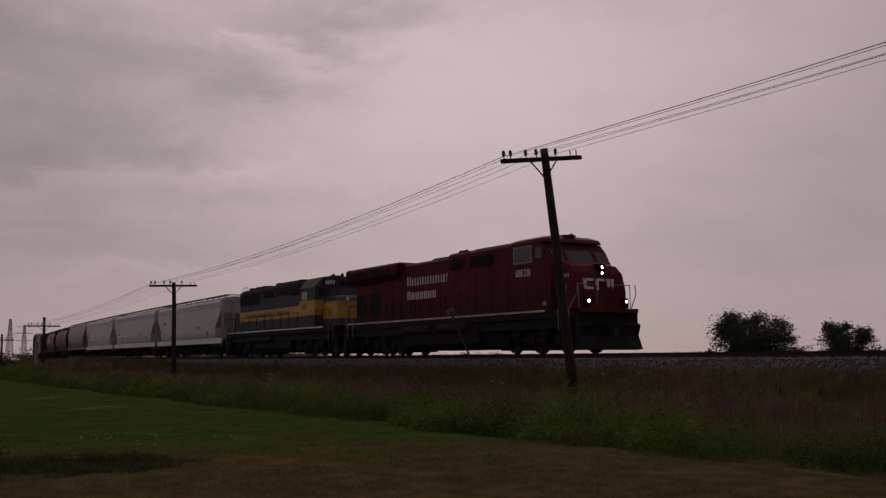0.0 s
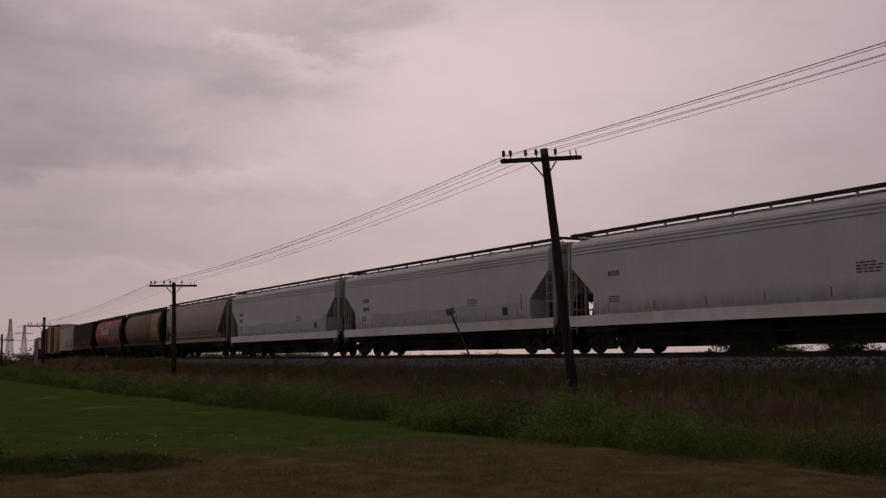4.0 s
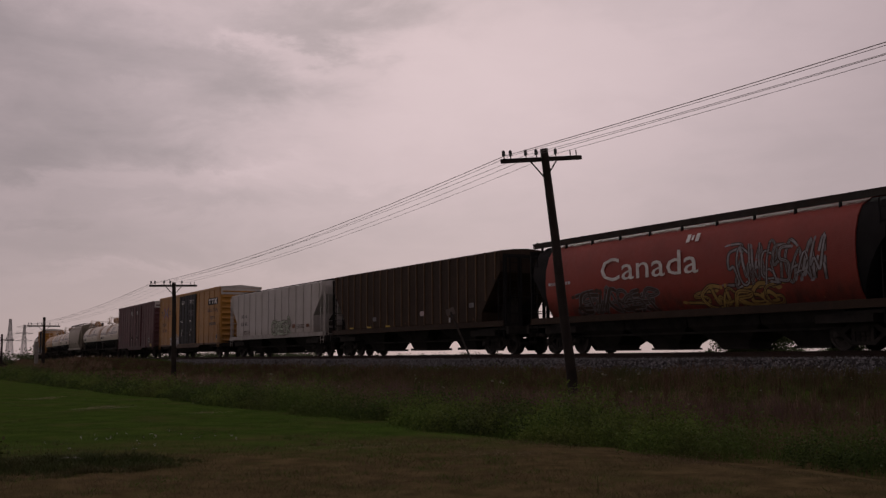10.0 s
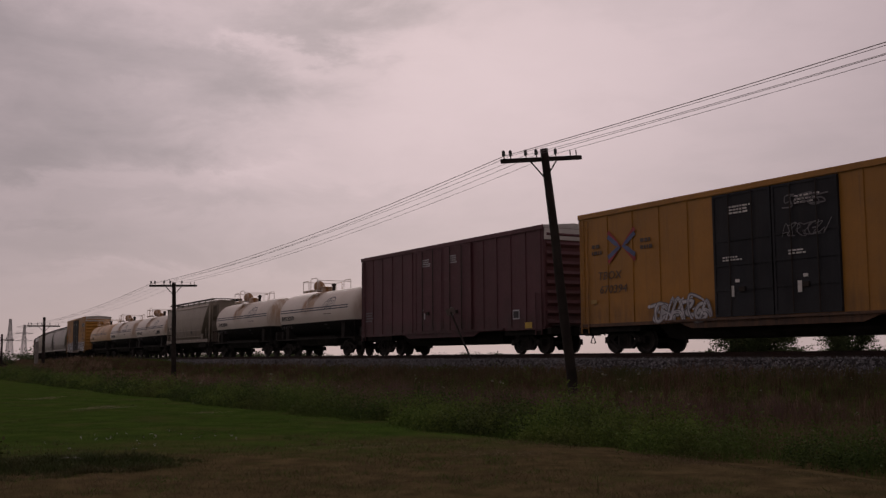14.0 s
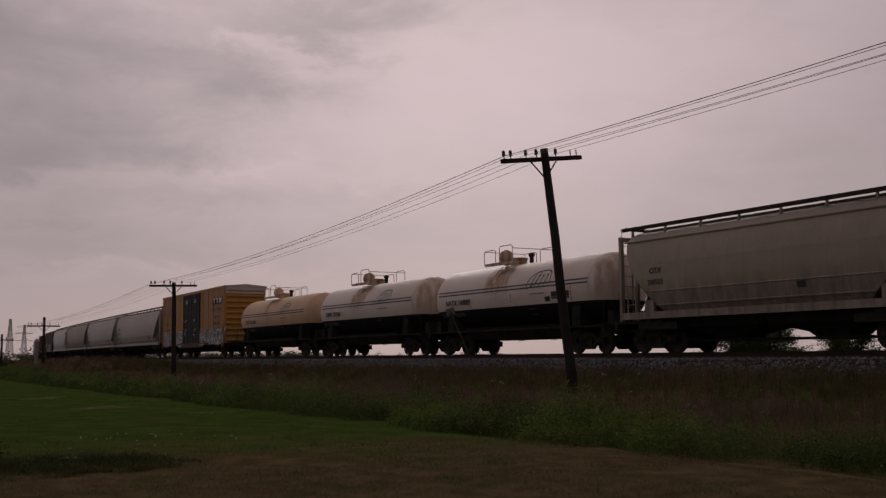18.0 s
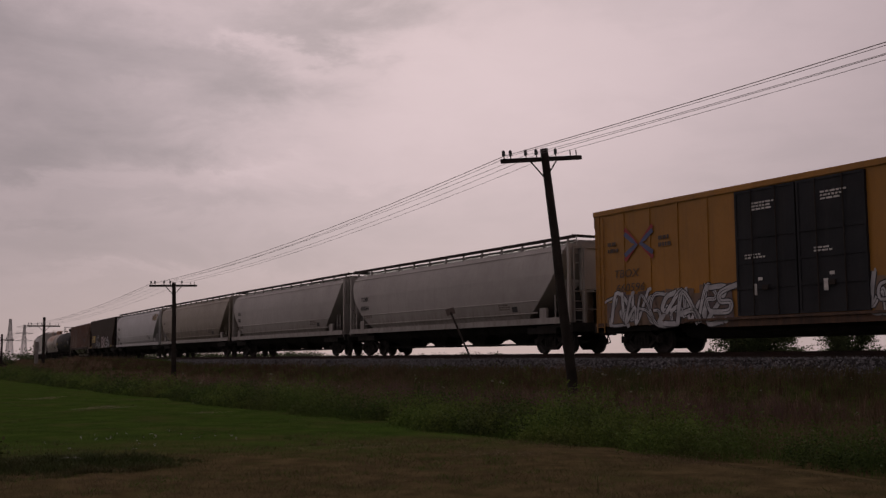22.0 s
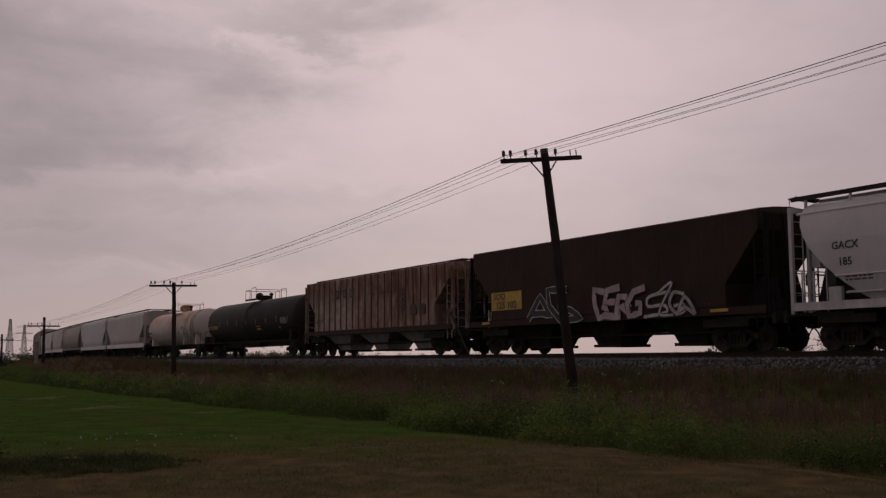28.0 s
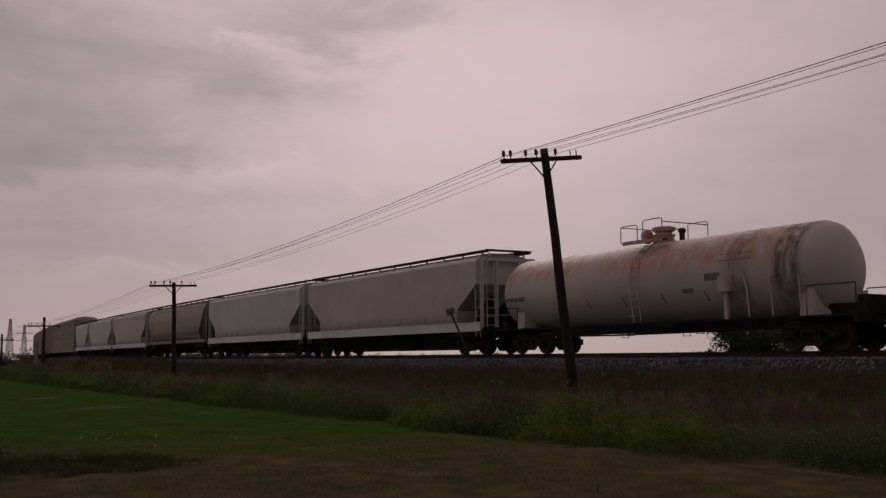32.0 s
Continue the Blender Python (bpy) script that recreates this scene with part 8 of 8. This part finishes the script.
    # rougher tufts and broad-leaved plants scattered over the turf
    for mat, n, per, y0, y1, lb in ((M_turf, 500, 22, 9.8, 20, "coarse green tufts in the turf"), (M_dry_turf, 800, 22, 9.8, 19, "coarse dry tufts in the turf"), (M_weed, 300, 16, 18, 40, "coarse green tufts in the turf")):
        y = y0 + (y1 - y0) * rng.uniform(0, 1, n)
        x = y * rng.uniform(-0.45, 0.45, n)
        r, _ = offset_of(x, y)
        keep = (r > 15.4) & (clumped(x, y, 0.8, 0, 1) > 0.4)
        x, y = np.repeat(x[keep], per), np.repeat(y[keep], per)
        q = len(x)
        xs, ys = x + rng.normal(0, 0.09, q), y + rng.normal(0, 0.09, q)
        stuff("turf_tufts", blades_mesh("turf_tufts", xs, ys, ground_height(xs, ys) - 0.01, rng.uniform(0.03, 0.11, q), rng.uniform(0.005, 0.011, q) * y / 14, rng.uniform(0.4, 1.4, q), mat, rng, 1), lb)
    # weed patch on the lawn with a grey stone in it
    n = 9000
    a, d = rng.uniform(0, 2 * np.pi, n), rng.uniform(0, 1, n) ** 0.62
    d = d * (1 + 0.22 * np.sin(3 * a + 1) + 0.12 * np.sin(7 * a))
    x, y = -5.15 + 1.4 * d * np.cos(a), 14.9 + 1.5 * d * np.sin(a)
    z = ground_height(x, y)
    h = clumped(x, y, 2.6, 0.03, 0.38) * rng.uniform(0.4, 1.2, n) * np.clip(1.15 - 0.75 * d, 0.2, 1)
    M_clump = leaf_material("clump_green", (0.046, 0.066, 0.022), (0.088, 0.112, 0.040), (0.10, 0.08, 0.045), 0.6, 1.1)
    stuff("weed_patch", blades_mesh("weed_patch", x, y, z - 0.01, h, rng.uniform(0.006, 0.016, n), rng.uniform(0.3, 1.2, n), M_clump, rng), "low dark green weed patch on the lawn", "weeds")
    p = np.stack([x, y, z + h * rng.uniform(0.4, 0.9, n)], 1)[::3]
    stuff("patch_leaves", leaves_mesh("patch_leaves", p, rng.uniform(0.012, 0.030, len(p)), M_clump, rng), "small dark leaves of the weed patch", "weeds")
    # straw-pale scars of dry clippings on the green lawn
    M_scar = leaf_material("dry_clippings", (0.24, 0.19, 0.115), (0.40, 0.33, 0.21), (0.2, 0.2, 0.09), 0.4, 0.8)
    for cx, cy, rx, ry, n in ((-10.6, 32.0, 0.55, 1.5, 900), (-10.2, 32.6, 0.9, 1.0, 350), (-15.4, 40.5, 0.6, 1.8, 700), (-6.5, 28.8, 0.6, 0.9, 260), (3.5, 17.2, 0.9, 0.7, 400), (0.8, 16.2, 0.9, 0.6, 350), (-1.5, 17.5, 1.0, 0.7, 350)):
        a, d = rng.uniform(0, 2 * np.pi, n), rng.uniform(0, 1, n) ** 0.7
        x, y = cx + rx * d * np.cos(a) * (1 + 0.3 * np.sin(3 * a + cx)), cy + ry * d * np.sin(a)
        stuff("dry_clippings", blades_mesh("dry_clippings", x, y, ground_height(x, y) + 0.02, rng.uniform(0.015, 0.04, n), np.full(n, 0.010) * cy / 25, rng.uniform(1.5, 4, n), M_scar, rng, 1), "pale straw scar on the mown lawn")
    x, y = np.full(40, -6.15) + rng.normal(0, 0.08, 40), np.full(40, 14.75) + rng.normal(0, 0.08, 40)
    p = np.stack([x, y, rng.uniform(0.02, 0.38, 40)], 1)
    stuff("thistle_stems", blades_mesh("thistle_stems", x[:14], y[:14], np.zeros(14), rng.uniform(0.2, 0.36, 14), np.full(14, 0.014), rng.uniform(0, 0.3, 14), M_clump, rng), "thin thistle stems on the lawn", "weeds")
    stuff("young_thistle", leaves_mesh("young_thistle", p, rng.uniform(0.04, 0.09, 40), M_clump, rng), "small upright thistle on the lawn", "weeds")
    stone = Shape().stack([(-0.05, 0.24, 0.12), (0.015, 0.22, 0.10), (0.035, 0.15, 0.06)], 0.06)
    so = new("stone", stone.mesh("stone", material("pale_stone", (0.16, 0.15, 0.14), 0.9, 0, 0.3, 8)))
    so.location = (-5.35, 15.2, 0.06)
    tagged(so, "flat grey stone in the weed patch", "stone")
    xs, ys = 1.66 + rng.normal(0, 0.008, 5), 11.5 + rng.normal(0, 0.02, 5)
    stuff("seed_stalk", blades_mesh("seed_stalk", xs, ys, np.zeros(5), rng.uniform(0.12, 0.25, 5), np.full(5, 0.006), rng.uniform(0.0, 0.08, 5), M_clump, rng), "thin dark upright seed stalk on the lawn", "weeds")
    # pale flower heads
    n = 220
    x, y, z, s, r = strip_points(rng, n, 4, 70, 4.0, 14.0, 0.8)
    p = np.stack([x, y, z + rng.uniform(0.3, 0.75, n)], 1)
    big = rng.uniform(0.02, 0.05, n)
    big[::20] = 0.10
    f = leaves_mesh("flower_heads", np.repeat(p, 5, 0) + rng.normal(0, 0.012, (n * 5, 3)), np.repeat(big, 5), material("pale_flower", (0.24, 0.23, 0.16), 0.8, 0, 0.3, 5, bump=0), rng)
    stuff("flower_heads", f, "small pale flower heads in the tall grass", "flowers")
    n = 26
    x, y = -5.6 + rng.normal(0, 0.9, n), 19.5 + rng.normal(0, 0.9, n)
    p = np.stack([x, y, np.full(n, 0.07)], 1)
    stuff("clover", leaves_mesh("clover", np.repeat(p, 4, 0) + rng.normal(0, 0.01, (n * 4, 3)), np.full(n * 4, 0.035), material("clover_white", (0.30, 0.30, 0.27), 0.8, 0, 0.2, 5, bump=0), rng), "white clover heads in the lawn", "flowers")


build_plants()


def bush(x, y, width, height, seed, label, leaves=5200, size=0.20):
    """Shrubby tree: several limbs from the base and a ragged crown of leaf clusters with gaps."""
    rng, r = np.random.default_rng(seed), random.Random(seed)
    z = float(ground_height(np.array([x]), np.array([y]))[0])
    ob = thing("bush", label, "bush", "bushes beyond the track")
    ob.location = (x, y, z - 0.05)
    limbs, tips = Shape(), []
    for i in range(17):
        a = 2 * math.pi * (i + r.uniform(-0.3, 0.3)) / 17
        out = width * 0.5 * r.uniform(0.25, 0.95)
        top = height * (1 - 0.42 * (out / (width * 0.5)) ** 2) * r.uniform(0.82, 1.0)
        p = [Vector((0.15 * math.cos(a), 0.15 * math.sin(a), 0))]
        for k in (0.35, 0.7, 1.0):
            p.append(Vector((math.cos(a) * out * k + r.uniform(-0.15, 0.15), math.sin(a) * out * k + r.uniform(-0.15, 0.15), top * k ** 0.8)))
        limbs.tube(p, [0.09, 0.06, 0.035, 0.012], 6)
        tips += [(p[2], 0.55), (p[3], 0.30), (p[3], 0.24), (p[2].lerp(p[3], 0.5), 0.45), (p[1], 0.6)]
        for j in range(3):
            q = p[r.choice((1, 2))] + Vector((r.uniform(-1, 1), r.uniform(-1, 1), r.uniform(-0.3, 0.8))) * (width * 0.16)
            limbs.tube([p[1], q], [0.03, 0.01], 5)
            tips.append((q, 0.38))
    part("limbs", limbs, M_pole, ob, smooth=60)
    k = rng.integers(0, len(tips), leaves)
    c = np.array([tuple(t[0]) for t in tips])[k]
    sp = np.array([t[1] for t in tips])[k][:, None] * width / 7.0
    p = c + rng.normal(0, 1, (leaves, 3)) * sp * np.array([1, 1, 0.8])
    p[:, 2] = np.clip(p[:, 2], 0.05, height * 1.04)
    part("crown", leaves_mesh("crown", p, rng.uniform(0.6, 1.4, leaves) * size, M_bush, rng), None, ob)
    return ob


M_bush = leaf_material("bush_leaf", (0.050, 0.070, 0.034), (0.120, 0.150, 0.070), (0.10, 0.10, 0.05), 0.4, 0.8)
bush(26.2, 90.0, 8.4, 5.6, 2, "dense dark green wild bush beyond the track", 26000, 0.17)
bush(36.4, 95.0, 5.6, 5.0, 5, "rounded dark green wild bush beyond the track", 15000, 0.16)
bush(22.4, 88.0, 1.8, 2.4, 8, "small sparse sapling beyond the track", 350, 0.22)
bush(41.5, 96.0, 1.4, 2.8, 9, "thin bare sapling beyond the track", 60, 0.2)
bush(8.0, 150.0, 3.0, 2.2, 12, "low dark shrub far beyond the track", 900, 0.3)
bush(30.5, 93.0, 6.0, 2.2, 17, "low dark shrub beyond the track", 2600, 0.22)
bush(-58.5, 137.0, 5.0, 1.5, 23, "low scrub beside the embankment", 900, 0.22)


def tree_line():
    """Far woods along the horizon: many small crowns."""
    rng = np.random.default_rng(31)
    pts, size = [], []
    for x0, x1, y0, h0, n in ((-330, -235, 560, 7.5, 60), (-370, -110, 900, 6.4, 460), (-130, -20, 900, 3.4, 110), (190, 330, 900, 4.0, 120), (-260, 60, 1100, 6.0, 110), (330, 700, 1000, 9.0, 120)):
        for i in range(n):
            x, y, h = rng.uniform(x0, x1), y0 + rng.normal(0, 25), h0 * rng.uniform(0.4, 1.15)
            m = 60
            q = rng.normal(0, 1, (m, 3)) * np.array([h * 0.38, h * 0.38, h * 0.24]) + np.array([x, y, h * 0.55])
            pts.append(q)
            size.append(np.full(m, h * 0.2))
    p = np.concatenate(pts)
    p[:, 2] = np.maximum(p[:, 2], 0.0)
    tagged(new("far_woods", leaves_mesh("far_woods", p, np.concatenate(size), M_bush, rng)), "dark line of far trees on the horizon", "woods", kind="stuff")


tree_line()


# ---------------------------------------------------------------- masts, sign and cabinet
def pylon(x, y, z, height, arms, label):
    """Lattice transmission tower: four tapering legs, cross bracing, arms."""
    ob = thing("lattice_tower", label, "tower", "far lattice towers")
    ob.location = (x, y, z)
    w0, w1 = height * 0.085, height * 0.018
    at = lambda f: w0 + (w1 - w0) * f ** 0.75
    t = height * 0.007
    for sx, sy in ((-1, -1), (1, -1), (1, 1), (-1, 1)):
        part("leg", Shape().tube([(sx * at(f), sy * at(f), height * f) for f in (0, 0.25, 0.5, 0.75, 1.0)], t, 4), M_pylon, ob)
    fs = [0, 0.16, 0.31, 0.45, 0.58, 0.70, 0.81, 0.91, 1.0]
    for f0, f1 in zip(fs[:-1], fs[1:]):
        b = Shape()
        for (ax, ay), (bx, by) in (((-1, -1), (1, -1)), ((1, -1), (1, 1)), ((1, 1), (-1, 1)), ((-1, 1), (-1, -1))):
            b.tube([(ax * at(f0), ay * at(f0), height * f0), (bx * at(f1), by * at(f1), height * f1)], t * 0.6, 4)
            b.tube([(bx * at(f0), by * at(f0), height * f0), (ax * at(f1), ay * at(f1), height * f1)], t * 0.6, 4)
            b.tube([(ax * at(f1), ay * at(f1), height * f1), (bx * at(f1), by * at(f1), height * f1)], t * 0.6, 4)
        tagged(part("bracing", b, M_pylon, ob), kind="stuff")
    for f, l in arms:
        a = Shape()
        for s in (-1, 1):
            a.tube([(0, 0, height * f), (s * l, 0, height * f)], t * 0.8, 4)
            a.tube([(0, 0, height * (f + 0.05)), (s * l, 0, height * f)], t * 0.6, 4)
        part("arm", a, M_pylon, ob)


M_pylon = material("grey_galvanised_steel", (0.42, 0.39, 0.40), 0.6, 0.0, 0.2, 1, bump=0)
pylon(-374.0, 900.0, 0.0, 36.5, (), "tall slender grey lattice mast on the horizon")
pylon(-442.0, 1100.0, 0.0, 38.0, ((0.94, 8), (0.76, 9.5), (0.56, 9.5)), "grey lattice transmission tower with three arms")


def marker_sign():
    ob = thing("trackside_sign", "small grey square sign on a leaning post", "sign")
    base, top = Vector((1.25, 46.23, 1.28)), Vector((0.32, 47.8, 3.56))
    ob.location = base
    d = top - base
    part("post", Shape().tube([-d * 0.12, d * 0.5, d], 0.045, 8), M_steel, ob, smooth=50)
    plate = part("plate", Shape().box(-0.21, 0.21, -0.012, 0.012, -0.15, 0.15), material("dull_grey_sign", (0.16, 0.13, 0.115), 0.7, 0.0, 0.3, 5, dirt=0.5), ob, "dull grey square plate")
    plate.matrix_basis = Matrix.Translation(d + Vector((0, -0.05, 0.0))) @ pose(0, 0, 0, 0, -18, 20)


def cabinet():
    ob = thing("signal_cabinet", "pale grey metal cabinet beside the track", "cabinet")
    z = float(ground_height(np.array([-44.8]), np.array([115.0]))[0])
    ob.location = (-44.8, 115.0, z)
    ob.rotation_euler = (0, 0, TH)
    m = material("pale_grey_cabinet", (0.22, 0.20, 0.19), 0.6, 0.0, 0.2, 2, dirt=0.3)
    H = 3.4 - z
    part("body", Shape().stack([(0.1, 0.17, 0.2), (H, 0.17, 0.2)], 0.03), m, ob)
    part("roof", Shape().stack([(H, 0.21, 0.24), (H + 0.06, 0.19, 0.22)], 0.03), m, ob)
    part("plinth", Shape().box(-0.28, 0.28, -0.24, 0.24, -0.3, 0.12), M_steel, ob)


marker_sign()
cabinet()


# ---------------------------------------------------------------- movement
def motions():
    for car, a in TRAIN:
        rows = []
        for k in range(33):
            x, y, ang = on_track(a - train_way(float(k)))
            rows.append((float(k), pose(x, y, RAIL, 0, 0, math.degrees(ang) - 90)))
        walk(car, rows)
    # wheels turn with the way; those alike share one set of keys
    for kind in ("freight", "engine"):
        made = {}
        for ob, dx, r in SPIN[kind]:
            if dx not in made:
                rows = []
                for k in range(961):
                    t = k / 30
                    rows.append((t, pose(dx, 0, r, 0, math.degrees(train_way(t) / r) % 360.0, 0)))
                walk(ob, rows)
                made[dx] = ob
            else:
                ob.rotation_mode = "QUATERNION"
                src = made[dx].animation_data
                ob.animation_data_create()
                ob.animation_data.action = src.action
                ob.animation_data.action_slot = src.action_slot


motions()
